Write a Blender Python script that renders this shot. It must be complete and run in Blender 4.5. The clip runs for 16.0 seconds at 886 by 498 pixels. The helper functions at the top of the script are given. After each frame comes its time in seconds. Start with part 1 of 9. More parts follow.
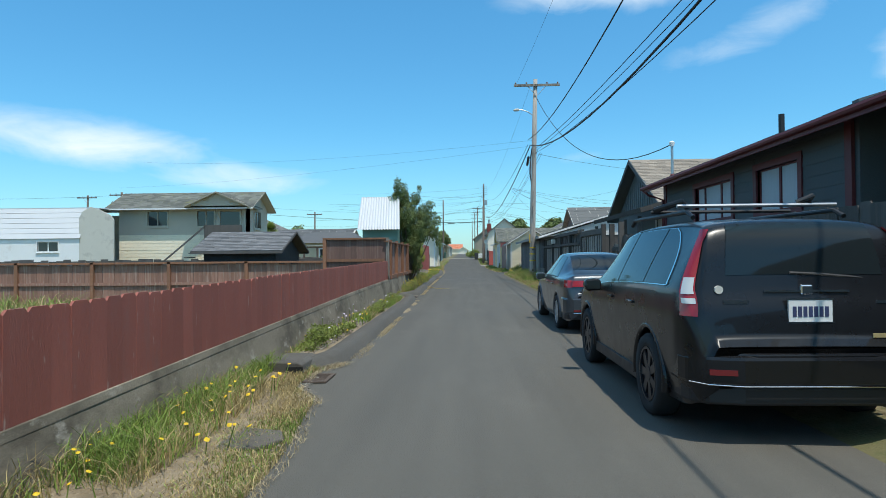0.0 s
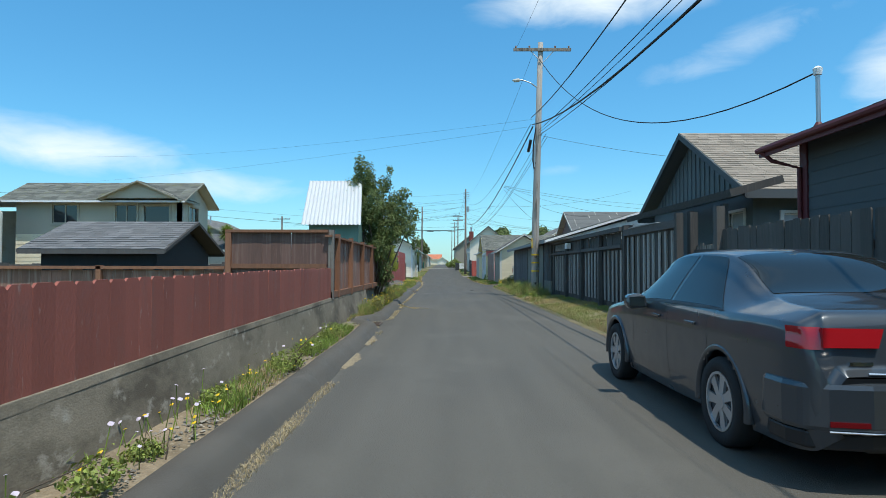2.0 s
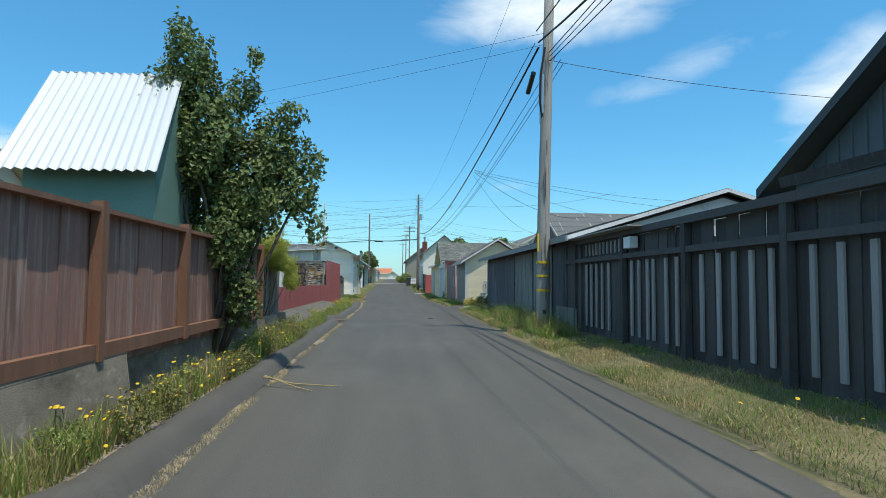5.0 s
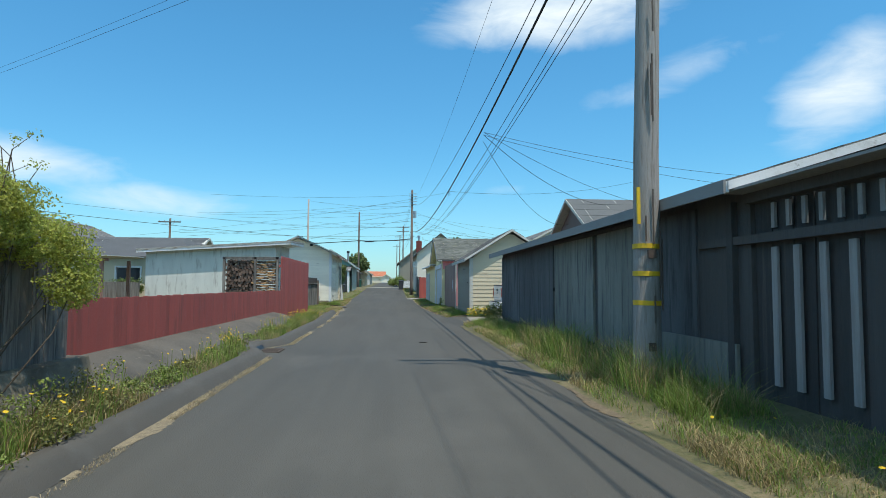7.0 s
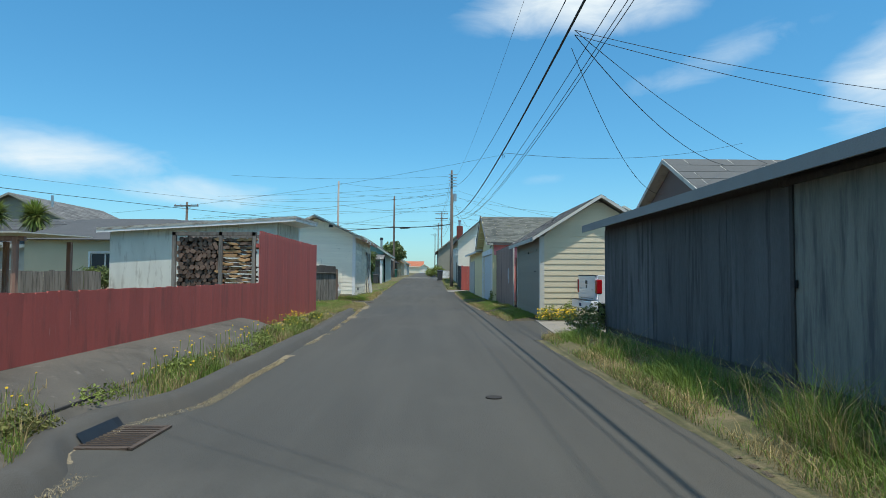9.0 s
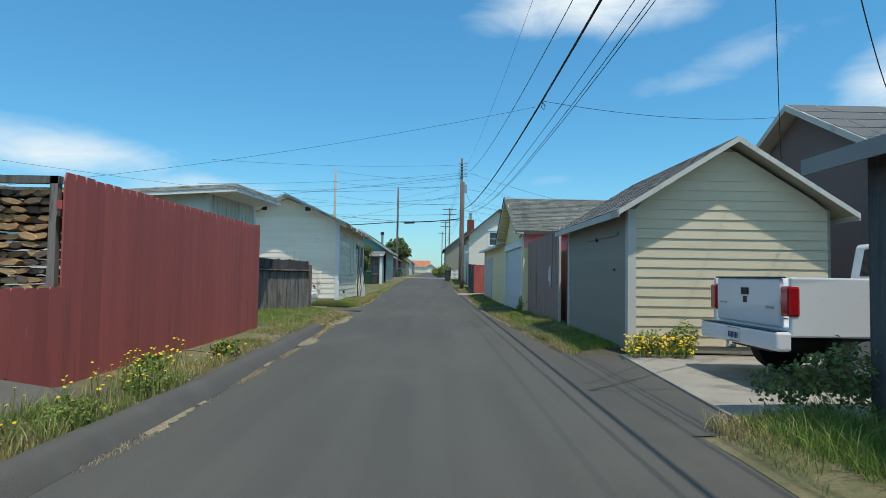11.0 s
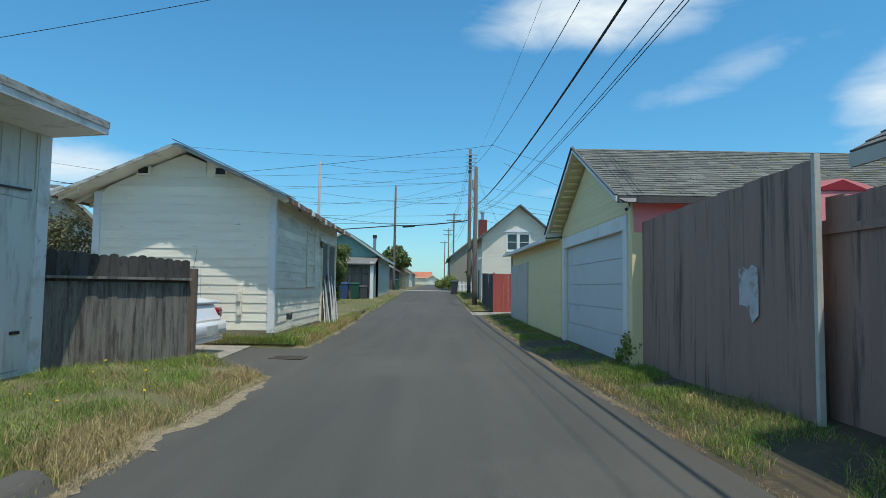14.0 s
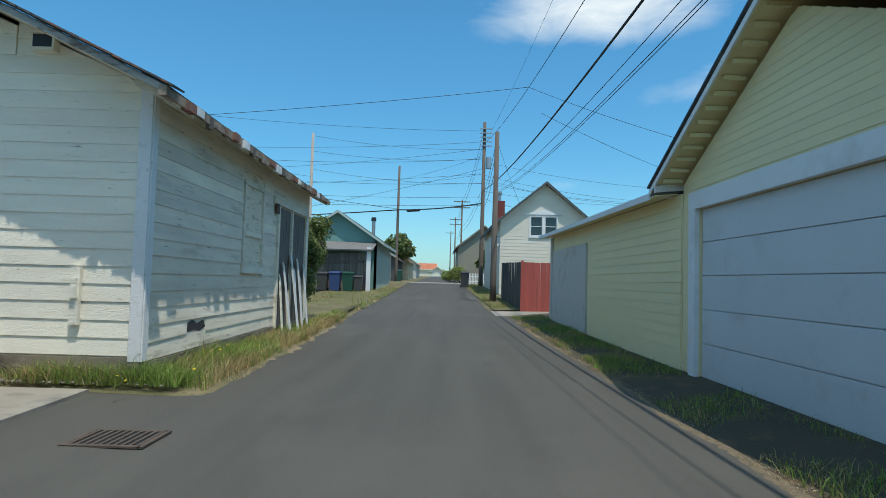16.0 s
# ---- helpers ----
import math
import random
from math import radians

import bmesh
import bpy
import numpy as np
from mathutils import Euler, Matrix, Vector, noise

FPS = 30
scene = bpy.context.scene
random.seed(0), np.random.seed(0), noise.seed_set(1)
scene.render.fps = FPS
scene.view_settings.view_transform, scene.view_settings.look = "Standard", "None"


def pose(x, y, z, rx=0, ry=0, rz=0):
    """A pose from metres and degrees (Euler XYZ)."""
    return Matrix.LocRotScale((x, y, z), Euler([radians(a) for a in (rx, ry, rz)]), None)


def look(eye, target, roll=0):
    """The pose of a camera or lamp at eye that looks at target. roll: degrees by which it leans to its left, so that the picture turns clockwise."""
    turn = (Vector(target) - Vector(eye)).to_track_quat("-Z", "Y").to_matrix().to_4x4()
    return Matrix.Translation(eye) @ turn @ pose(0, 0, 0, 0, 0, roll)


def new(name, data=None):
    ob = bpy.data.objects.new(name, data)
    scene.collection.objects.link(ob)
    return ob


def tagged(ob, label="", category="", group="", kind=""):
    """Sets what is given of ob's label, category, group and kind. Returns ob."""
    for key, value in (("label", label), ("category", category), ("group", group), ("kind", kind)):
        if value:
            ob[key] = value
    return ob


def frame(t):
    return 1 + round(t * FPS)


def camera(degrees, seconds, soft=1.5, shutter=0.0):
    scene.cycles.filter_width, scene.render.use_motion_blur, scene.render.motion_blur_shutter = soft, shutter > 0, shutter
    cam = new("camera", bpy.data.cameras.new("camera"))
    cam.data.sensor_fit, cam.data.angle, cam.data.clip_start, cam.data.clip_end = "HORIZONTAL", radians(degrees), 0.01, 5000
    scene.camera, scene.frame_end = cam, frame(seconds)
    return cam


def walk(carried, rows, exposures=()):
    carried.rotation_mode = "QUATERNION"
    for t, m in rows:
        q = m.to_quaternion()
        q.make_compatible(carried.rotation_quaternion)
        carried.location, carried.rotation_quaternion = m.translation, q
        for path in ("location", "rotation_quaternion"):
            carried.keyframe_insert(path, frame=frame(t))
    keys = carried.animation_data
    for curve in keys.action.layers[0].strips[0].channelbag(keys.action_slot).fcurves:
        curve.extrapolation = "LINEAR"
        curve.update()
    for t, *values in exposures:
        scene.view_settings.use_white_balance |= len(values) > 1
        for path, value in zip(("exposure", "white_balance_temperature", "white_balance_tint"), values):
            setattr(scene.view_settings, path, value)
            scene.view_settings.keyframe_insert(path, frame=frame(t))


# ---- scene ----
LENS = 72.1
cam = camera(LENS, 16.0, soft=0.7, shutter=0.05)
# seconds, eye x y z, yaw, pitch, lean
PATH = [
    (0.0, -0.129, 0.000, 1.379, 2.22, 0.73, -0.52),
    (0.5, -0.222, 1.796, 1.353, 2.16, 0.73, -0.62),
    (1.0, -0.290, 3.589, 1.329, 1.72, 0.70, -0.24),
    (1.5, -0.354, 5.416, 1.300, 1.01, 0.64, 0.20),
    (2.0, -0.408, 7.262, 1.277, 0.19, 1.73, 0.14),
    (2.5, -0.430, 9.100, 1.306, 0.12, 2.45, 0.11),
    (3.0, -0.431, 10.910, 1.304, 0.28, 2.94, -0.11),
    (3.5, -0.425, 12.730, 1.317, -0.18, 3.14, 0.27),
    (4.0, -0.380, 14.579, 1.311, -1.31, 3.41, 0.35),
    (4.5, -0.317, 16.479, 1.339, -3.05, 3.03, 0.48),
    (4.7, -0.284, 17.242, 1.313, -3.79, 3.06, 0.47),
    (6.8, 0.277, 25.361, 1.310, -5.44, 3.58, 0.26),
    (7.0, 0.302, 26.138, 1.330, -4.83, 3.46, 0.25),
    (7.5, 0.340, 28.080, 1.318, -3.79, 3.50, 0.14),
    (8.0, 0.352, 30.004, 1.324, -2.72, 3.33, 0.13),
    (8.5, 0.350, 31.903, 1.323, -1.83, 2.89, 0.07),
    (9.0, 0.348, 33.761, 1.327, -1.25, 2.53, 0.26),
    (9.2, 0.350, 34.508, 1.329, -0.98, 2.38, 0.27),
    (11.3, 0.330, 42.441, 1.311, -0.62, 2.63, 0.87),
    (11.5, 0.315, 43.182, 1.301, -0.66, 2.89, 0.66),
    (12.0, 0.278, 45.024, 1.298, -0.74, 3.11, 0.62),
    (12.5, 0.250, 46.804, 1.317, -0.83, 3.10, 0.37),
    (13.0, 0.214, 48.534, 1.319, -0.86, 3.10, -0.21),
    (13.5, 0.172, 50.235, 1.341, -0.70, 3.28, 0.39),
    (14.0, 0.111, 51.925, 1.357, -0.47, 3.66, 0.80),
    (14.5, 0.051, 53.628, 1.323, -0.35, 3.70, 0.76),
    (15.0, -0.015, 55.335, 1.322, -0.20, 3.41, 0.75),
    (15.5, -0.096, 57.015, 1.294, -0.16, 3.20, 1.10),
    (16.0, -0.189, 58.703, 1.312, -0.07, 2.94, 1.63),
]


def stance(x, y, z, yaw, pitch, lean):
    a, b = radians(yaw), radians(pitch)
    way = Vector((-math.sin(a) * math.cos(b), math.cos(a) * math.cos(b), math.sin(b)))
    eye = Vector((x, y, z))
    return look(eye, eye + way, lean)


walk(cam, [(t, stance(*r)) for t, *r in PATH], [(0.0, 0.26), (4.5, 0.24), (7.0, 0.19), (9.0, 0.08), (11.5, 0.05), (16.0, 0.05)])

# ---- world, sun ----
SUN_WAY = Vector((-2.08, 3.5, -10.75)).normalized()
world = bpy.data.worlds.new("sky")
scene.world = world
world.use_nodes = True
wn, wl = world.node_tree.nodes, world.node_tree.links
wn.clear()


def wmath(op, a, b=None, clamp=False):
    n = wn.new("ShaderNodeMath")
    n.operation = op
    n.use_clamp = clamp
    for i, v in enumerate((a, b)):
        if v is None:
            continue
        if isinstance(v, (int, float)):
            n.inputs[i].default_value = v
        else:
            wl.new(v, n.inputs[i])
    return n.outputs[0]


sky = wn.new("ShaderNodeTexSky")
sky.sky_type = "NISHITA"
sky.sun_disc = False
sky.sun_elevation = math.asin(-SUN_WAY.z)
sky.sun_rotation = math.atan2(-SUN_WAY.x, -SUN_WAY.y)
sky.altitude = 10
sky.air_density, sky.dust_density, sky.ozone_density = 1.0, 0.6, 2.2
geo = wn.new("ShaderNodeTexCoord")
sep = wn.new("ShaderNodeSeparateXYZ")
wl.new(geo.outputs["Generated"], sep.inputs[0])
az = wmath("ARCTAN2", sep.outputs[0], sep.outputs[1])
el = wmath("ARCSINE", sep.outputs[2])
lay = wn.new("ShaderNodeCombineXYZ")
wl.new(az, lay.inputs[0])
wl.new(wmath("MULTIPLY", el, 2.6), lay.inputs[1])
cn = wn.new("ShaderNodeTexNoise")
cn.inputs["Scale"].default_value = 8.0
cn.inputs["Detail"].default_value = 7
cn.inputs["Roughness"].default_value = 0.58
cn.inputs["Distortion"].default_value = 0.45
wl.new(lay.outputs[0], cn.inputs["Vector"])
cloud = None
# azimuth, elevation, half widths (degrees), weight, slant
# the last five clouds lie out of view, added as pale fill light
for a0, e0, aw, ew, k, slant in ((15, 24.4, 15, 4.4, 1.0, 0.03), (26, 18.3, 11, 2.2, 0.55, 0.25), (-33, 9.6, 16, 3.0, 0.8, -0.06),
                                 (-21, 7.2, 12, 2.2, 0.75, -0.05), (38.5, 15.5, 7, 5.5, 0.85, 0.4), (-60, 12, 16, 3, 0.7, 0.0),
                                 (80, 20, 20, 5, 0.6, 0.1), (11, 9, 4, 0.8, 0.35, 0.12), (150, 42, 75, 26, 0.85, 0.1), (-130, 40, 70, 26, 0.85, 0.0), (90, 40, 40, 14, 0.7, 0.0), (-90, 38, 40, 14, 0.7, 0.0), (0, 62, 80, 20, 0.8, 0.0)):
    da = wmath("SUBTRACT", az, radians(a0))
    u = wmath("DIVIDE", da, radians(aw))
    v = wmath("DIVIDE", wmath("SUBTRACT", wmath("SUBTRACT", el, radians(e0)), wmath("MULTIPLY", da, slant)), radians(ew))
    d = wmath("ADD", wmath("MULTIPLY", u, u), wmath("MULTIPLY", v, v))
    m = wmath("MULTIPLY", wmath("SUBTRACT", 1.0, d, True), k)
    cloud = m if cloud is None else wmath("MAXIMUM", cloud, m)
cover = wmath("MULTIPLY", wmath("SUBTRACT", wmath("ADD", cn.outputs["Fac"], wmath("MULTIPLY", cloud, 0.75)), 0.70), 1.5, True)
cover = wmath("MULTIPLY", cover, wmath("MULTIPLY", cloud, 1.3, True), True)
haze = wmath("SUBTRACT", 1.0, wmath("MULTIPLY", el, 4.5), True)
cover = wmath("MAXIMUM", cover, wmath("MULTIPLY", wmath("POWER", haze, 2.0), 0.24), True)
mixc = wn.new("ShaderNodeMix")
mixc.data_type = "RGBA"
wl.new(cover, mixc.inputs[0])
SKY_TINT = wn.new("ShaderNodeMix")
SKY_TINT.data_type, SKY_TINT.blend_type = "RGBA", "MULTIPLY"
SKY_TINT.inputs[0].default_value = 1.0
wl.new(sky.outputs[0], SKY_TINT.inputs[6])
LOW_TINT = wn.new("ShaderNodeMix")
LOW_TINT.data_type = "RGBA"
LOW_TINT.inputs[6].default_value = (0.47, 1.1, 1.26, 1)
LOW_TINT.inputs[7].default_value = (0.48, 0.92, 1.06, 1)
wl.new(wmath("SUBTRACT", 1.0, wmath("MULTIPLY", el, 2.6), True), LOW_TINT.inputs[0])
wl.new(LOW_TINT.outputs[2], SKY_TINT.inputs[7])
wl.new(SKY_TINT.outputs[2], mixc.inputs[6])
mixc.inputs[7].default_value = (6.2, 6.9, 7.2, 1)
back = wn.new("ShaderNodeBackground")
back.inputs[1].default_value = 0.13
wl.new(mixc.outputs[2], back.inputs[0])
wout = wn.new("ShaderNodeOutputWorld")
wl.new(back.outputs[0], wout.inputs[0])

sun = new("sun", bpy.data.lights.new("sun", "SUN"))
sun.data.energy = 3.4
sun.data.angle = radians(0.5)
sun.data.color = (1.0, 0.945, 0.85)
sun.rotation_euler = SUN_WAY.to_track_quat("-Z", "Y").to_euler()
sun.location = (10, -20, 60)

# ---- materials ----


def surf(name, base, rough=0.8, metal=0.0, var=0.2, scale=2.0, grain=60.0, bump=0.15, stretch=(1, 1, 1), stain=None, stain_amount=0.35,
         stain_scale=1.2, rnd=0.0, spec=0.5, coat=0.0, trans=0.0, fleck=None, fleck_amount=0.3, fleck_scale=30.0, island=False, streak=0.0):
    """A painted, weathered or natural surface: base colour varied at two scales, stains and fine relief."""
    m = bpy.data.materials.new(name)
    m.use_nodes = True
    nt = m.node_tree
    n, l = nt.nodes, nt.links
    b = n["Principled BSDF"]
    tc = n.new("ShaderNodeTexCoord")
    mp = n.new("ShaderNodeMapping")
    mp.inputs["Scale"].default_value = stretch
    l.new(tc.outputs["Object"], mp.inputs["Vector"])
    if rnd and not island:
        own = n.new("ShaderNodeObjectInfo")
        far = n.new("ShaderNodeVectorMath")
        far.operation = "MULTIPLY_ADD"
        far.inputs[1].default_value = (1, 1, 1)
        shift = n.new("ShaderNodeVectorMath")
        shift.operation = "SCALE"
        shift.inputs[0].default_value = (31, 47, 23)
        l.new(own.outputs["Random"], shift.inputs["Scale"])
        l.new(mp.outputs[0], far.inputs[0])
        l.new(shift.outputs[0], far.inputs[2])
        mp = far
    big = n.new("ShaderNodeTexNoise")
    big.inputs["Scale"].default_value, big.inputs["Detail"].default_value = scale, 5
    fine = n.new("ShaderNodeTexNoise")
    fine.inputs["Scale"].default_value, fine.inputs["Detail"].default_value = grain, 4
    l.new(mp.outputs[0], big.inputs["Vector"])
    l.new(mp.outputs[0], fine.inputs["Vector"])

    def mth(op, a, c):
        x = n.new("ShaderNodeMath")
        x.operation = op
        for i, v in enumerate((a, c)):
            if isinstance(v, (int, float)):
                x.inputs[i].default_value = v
            else:
                l.new(v, x.inputs[i])
        return x.outputs[0]

    val = mth("ADD", mth("MULTIPLY", mth("SUBTRACT", big.outputs["Fac"], 0.5), 2.2 * var), mth("MULTIPLY", mth("SUBTRACT", fine.outputs["Fac"], 0.5), 1.4 * var))
    val = mth("ADD", val, 1.0)
    if streak:
        sm = n.new("ShaderNodeMapping")
        sm.inputs["Scale"].default_value = (2.2, 0.09, 1)
        l.new(tc.outputs["Object"], sm.inputs["Vector"])
        sk = n.new("ShaderNodeTexNoise")
        sk.inputs["Scale"].default_value, sk.inputs["Detail"].default_value = 1.3, 4
        l.new(sm.outputs[0], sk.inputs["Vector"])
        val = mth("ADD", val, mth("MULTIPLY", mth("SUBTRACT", sk.outputs["Fac"], 0.5), 2 * streak))
    if rnd:
        if island:
            oi = n.new("ShaderNodeNewGeometry")
            rv = oi.outputs["Random Per Island"]
        else:
            oi = n.new("ShaderNodeObjectInfo")
            rv = oi.outputs["Random"]
        val = mth("MULTIPLY", val, mth("ADD", mth("MULTIPLY", mth("SUBTRACT", rv, 0.5), 2 * rnd), 1.0))
    col = n.new("ShaderNodeMix")
    col.data_type, col.blend_type = "RGBA", "MULTIPLY"
    col.inputs[0].default_value = 1.0
    col.inputs[6].default_value = (*base, 1)
    l.new(val, col.inputs[7])
    out = col.outputs[2]
    for colour, amount, sc in ((stain, stain_amount, stain_scale), (fleck, fleck_amount, fleck_scale)):
        if colour is None:
            continue
        sn = n.new("ShaderNodeTexNoise")
        sn.inputs["Scale"].default_value, sn.inputs["Detail"].default_value = sc, 6
        sn.inputs["Roughness"].default_value = 0.65
        l.new(mp.outputs[0], sn.inputs["Vector"])
        rp = n.new("ShaderNodeValToRGB")
        rp.color_ramp.elements[0].position = 0.62 - 0.3 * amount
        rp.color_ramp.elements[1].position = 0.74 - 0.22 * amount
        l.new(sn.outputs["Fac"], rp.inputs[0])
        mx = n.new("ShaderNodeMix")
        mx.data_type = "RGBA"
        l.new(rp.outputs[0], mx.inputs[0])
        l.new(out, mx.inputs[6])
        mx.inputs[7].default_value = (*colour, 1)
        out = mx.outputs[2]
    l.new(out, b.inputs["Base Color"])
    b.inputs["Metallic"].default_value = metal
    b.inputs["Specular IOR Level"].default_value = spec
    b.inputs["Coat Weight"].default_value = coat
    b.inputs["Coat Roughness"].default_value = 0.05
    rr = mth("ADD", mth("MULTIPLY", mth("SUBTRACT", big.outputs["Fac"], 0.5), 0.25), rough)
    l.new(rr, b.inputs["Roughness"])
    if bump:
        bp = n.new("ShaderNodeBump")
        bp.inputs["Strength"].default_value = min(1.0, bump * 2)
        bp.inputs["Distance"].default_value = 0.01
        l.new(fine.outputs["Fac"], bp.inputs["Height"])
        l.new(bp.outputs[0], b.inputs["Normal"])
    if trans:
        tr = n.new("ShaderNodeBsdfTranslucent")
        l.new(out, tr.inputs[0])
        ms = n.new("ShaderNodeMixShader")
        ms.inputs[0].default_value = trans
        l.new(b.outputs[0], ms.inputs[1])
        l.new(tr.outputs[0], ms.inputs[2])
        l.new(ms.outputs[0], n["Material Output"].inputs[0])
    return m


def gloss(name, base, rough=0.2, metal=0.0, coat=0.0, spec=0.5, emit=0.0, alpha=1.0):
    m = bpy.data.materials.new(name)
    m.use_nodes = True
    n, l = m.node_tree.nodes, m.node_tree.links
    b = n["Principled BSDF"]
    b.inputs["Base Color"].default_value = (*base, 1)
    b.inputs["Roughness"].default_value = rough
    b.inputs["Metallic"].default_value = metal
    b.inputs["Coat Weight"].default_value = coat
    b.inputs["Coat Roughness"].default_value = 0.03
    b.inputs["Specular IOR Level"].default_value = spec
    tc = n.new("ShaderNodeTexCoord")
    nz = n.new("ShaderNodeTexNoise")
    nz.inputs["Scale"].default_value, nz.inputs["Detail"].default_value = 6.0, 4
    l.new(tc.outputs["Object"], nz.inputs["Vector"])
    mr = n.new("ShaderNodeMapRange")
    mr.inputs[3].default_value, mr.inputs[4].default_value = rough * 0.7, rough * 1.4
    l.new(nz.outputs["Fac"], mr.inputs[0])
    l.new(mr.outputs[0], b.inputs["Roughness"])
    return m


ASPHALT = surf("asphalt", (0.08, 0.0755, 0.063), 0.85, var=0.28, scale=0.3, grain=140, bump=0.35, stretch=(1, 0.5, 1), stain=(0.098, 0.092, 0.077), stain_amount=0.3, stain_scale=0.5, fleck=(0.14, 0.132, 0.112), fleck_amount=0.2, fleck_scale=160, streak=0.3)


def tone_along(m, y0, y1, a, c):
    """Scales the asphalt colour along y: paler at the near end, darker further on."""
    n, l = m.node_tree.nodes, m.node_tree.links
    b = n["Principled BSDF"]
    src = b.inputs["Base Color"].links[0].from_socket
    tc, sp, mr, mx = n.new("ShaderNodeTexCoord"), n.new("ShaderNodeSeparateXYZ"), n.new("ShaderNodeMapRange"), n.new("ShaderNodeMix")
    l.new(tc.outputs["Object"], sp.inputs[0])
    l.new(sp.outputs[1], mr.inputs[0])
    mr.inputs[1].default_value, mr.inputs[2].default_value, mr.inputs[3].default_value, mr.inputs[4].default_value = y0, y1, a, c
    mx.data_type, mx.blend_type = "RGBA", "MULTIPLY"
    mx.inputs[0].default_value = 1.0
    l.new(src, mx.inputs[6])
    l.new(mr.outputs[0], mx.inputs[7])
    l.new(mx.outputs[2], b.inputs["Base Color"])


tone_along(ASPHALT, 8, 44, 1.2, 0.95)
KERB = surf("tarred_kerb", (0.088, 0.081, 0.068), 0.85, var=0.28, scale=2, grain=90, bump=0.35, stain=(0.1, 0.094, 0.082), stain_amount=0.3, stain_scale=2.5)
BANK = surf("grimy_concrete", (0.118, 0.105, 0.085), 0.92, var=0.35, scale=1.3, grain=70, bump=0.4, stain=(0.075, 0.067, 0.053), stain_amount=0.4, stain_scale=0.9, fleck=(0.19, 0.17, 0.14), fleck_amount=0.05, fleck_scale=9)
CONCRETE = surf("concrete", (0.31, 0.28, 0.23), 0.9, var=0.22, scale=2.2, grain=80, bump=0.3, stain=(0.2, 0.19, 0.16), stain_amount=0.4, stain_scale=1.6)
WALL_CONCRETE = surf("old_concrete", (0.215, 0.185, 0.135), 0.92, var=0.5, scale=0.9, grain=75, bump=0.14, stretch=(1, 0.7, 1.2), stain=(0.1, 0.084, 0.06), stain_amount=0.55, stain_scale=1.5, fleck=(0.36, 0.33, 0.27), fleck_amount=0.12, fleck_scale=5)
SOIL = surf("dry_soil", (0.25, 0.195, 0.125), 0.95, var=0.4, scale=1.5, grain=50, bump=0.6, stain=(0.15, 0.115, 0.07), stain_amount=0.5, stain_scale=2, fleck=(0.34, 0.28, 0.19), fleck_amount=0.25, fleck_scale=22)
TURF = surf("turf", (0.125, 0.115, 0.05), 0.95, var=0.4, scale=0.7, grain=40, bump=0.6, stain=(0.22, 0.175, 0.095), stain_amount=0.5, stain_scale=0.9, fleck=(0.09, 0.1, 0.035), fleck_amount=0.35, fleck_scale=12)
RED_PAINT = surf("faded_red_paint", (0.31, 0.094, 0.066), 0.75, var=0.2, scale=1.0, grain=30, bump=0.25, stretch=(5, 5, 0.6), rnd=0.1, stain=(0.27, 0.1, 0.075), stain_amount=0.25, stain_scale=1.1, fleck=(0.5, 0.36, 0.3), fleck_amount=-0.06, fleck_scale=3.5)
RED_BRIGHT = surf("red_barn_paint", (0.4, 0.085, 0.066), 0.7, var=0.25, stain=(0.27, 0.07, 0.055), stain_amount=0.3, stain_scale=0.9, fleck=(0.5, 0.24, 0.2), fleck_amount=-0.08, fleck_scale=4, scale=1.2, grain=30, bump=0.2, stretch=(6, 6, 0.7), rnd=0.08)
BROWN_WOOD = surf("brown_stained_wood", (0.27, 0.145, 0.105), 0.8, var=0.35, scale=2, grain=25, bump=0.35, stretch=(7, 7, 0.6), rnd=0.18, stain=(0.4, 0.28, 0.22), stain_amount=0.35, stain_scale=1.6, fleck=(0.3, 0.27, 0.24), fleck_amount=0.0, fleck_scale=4)
RED_WOOD = surf("redwood_post", (0.24, 0.115, 0.065), 0.8, var=0.35, scale=2, grain=25, bump=0.35, stretch=(7, 7, 0.6), rnd=0.15)
DARK_WOOD = surf("dark_weathered_wood", (0.082, 0.078, 0.074), 0.85, var=0.35, scale=2, grain=25, bump=0.35, stretch=(7, 7, 0.6), rnd=0.3, stain=(0.1, 0.09, 0.08), stain_amount=0.3, stain_scale=2.5)
GREY_WOOD = surf("grey_weathered_wood", (0.21, 0.19, 0.165), 0.9, var=0.35, scale=2, grain=25, bump=0.4, stretch=(7, 7, 0.6), rnd=0.25, stain=(0.09, 0.08, 0.07), stain_amount=0.45, stain_scale=2.2)
SLAT_WOOD = surf("pale_grey_slats", (0.35, 0.34, 0.32), 0.85, var=0.3, scale=3, grain=25, bump=0.3, stretch=(7, 7, 0.6), rnd=0.15)
BARN_DARK = surf("dark_weathered_plywood", (0.115, 0.118, 0.12), 0.85, var=0.5, scale=0.7, grain=20, bump=0.3, stretch=(5, 5, 0.5), rnd=0.2, stain=(0.05, 0.05, 0.05), stain_amount=0.4, stain_scale=1.2)
BARN_WOOD = surf("grey_plywood", (0.22, 0.222, 0.19), 0.85, var=0.35, scale=1.2, grain=20, bump=0.3, stretch=(5, 5, 0.5), rnd=0.2, stain=(0.1, 0.1, 0.1), stain_amount=0.4, stain_scale=1.4)
POLE_WOOD = surf("pole_wood", (0.38, 0.35, 0.315), 0.9, var=0.35, scale=3, grain=30, bump=0.5, stretch=(8, 8, 0.35), stain=(0.2, 0.17, 0.14), stain_amount=0.35, stain_scale=3)
POLE_DARK = surf("tarred_pole_wood", (0.135, 0.108, 0.088), 0.9, var=0.3, scale=3, grain=30, bump=0.4, stretch=(8, 8, 0.35))
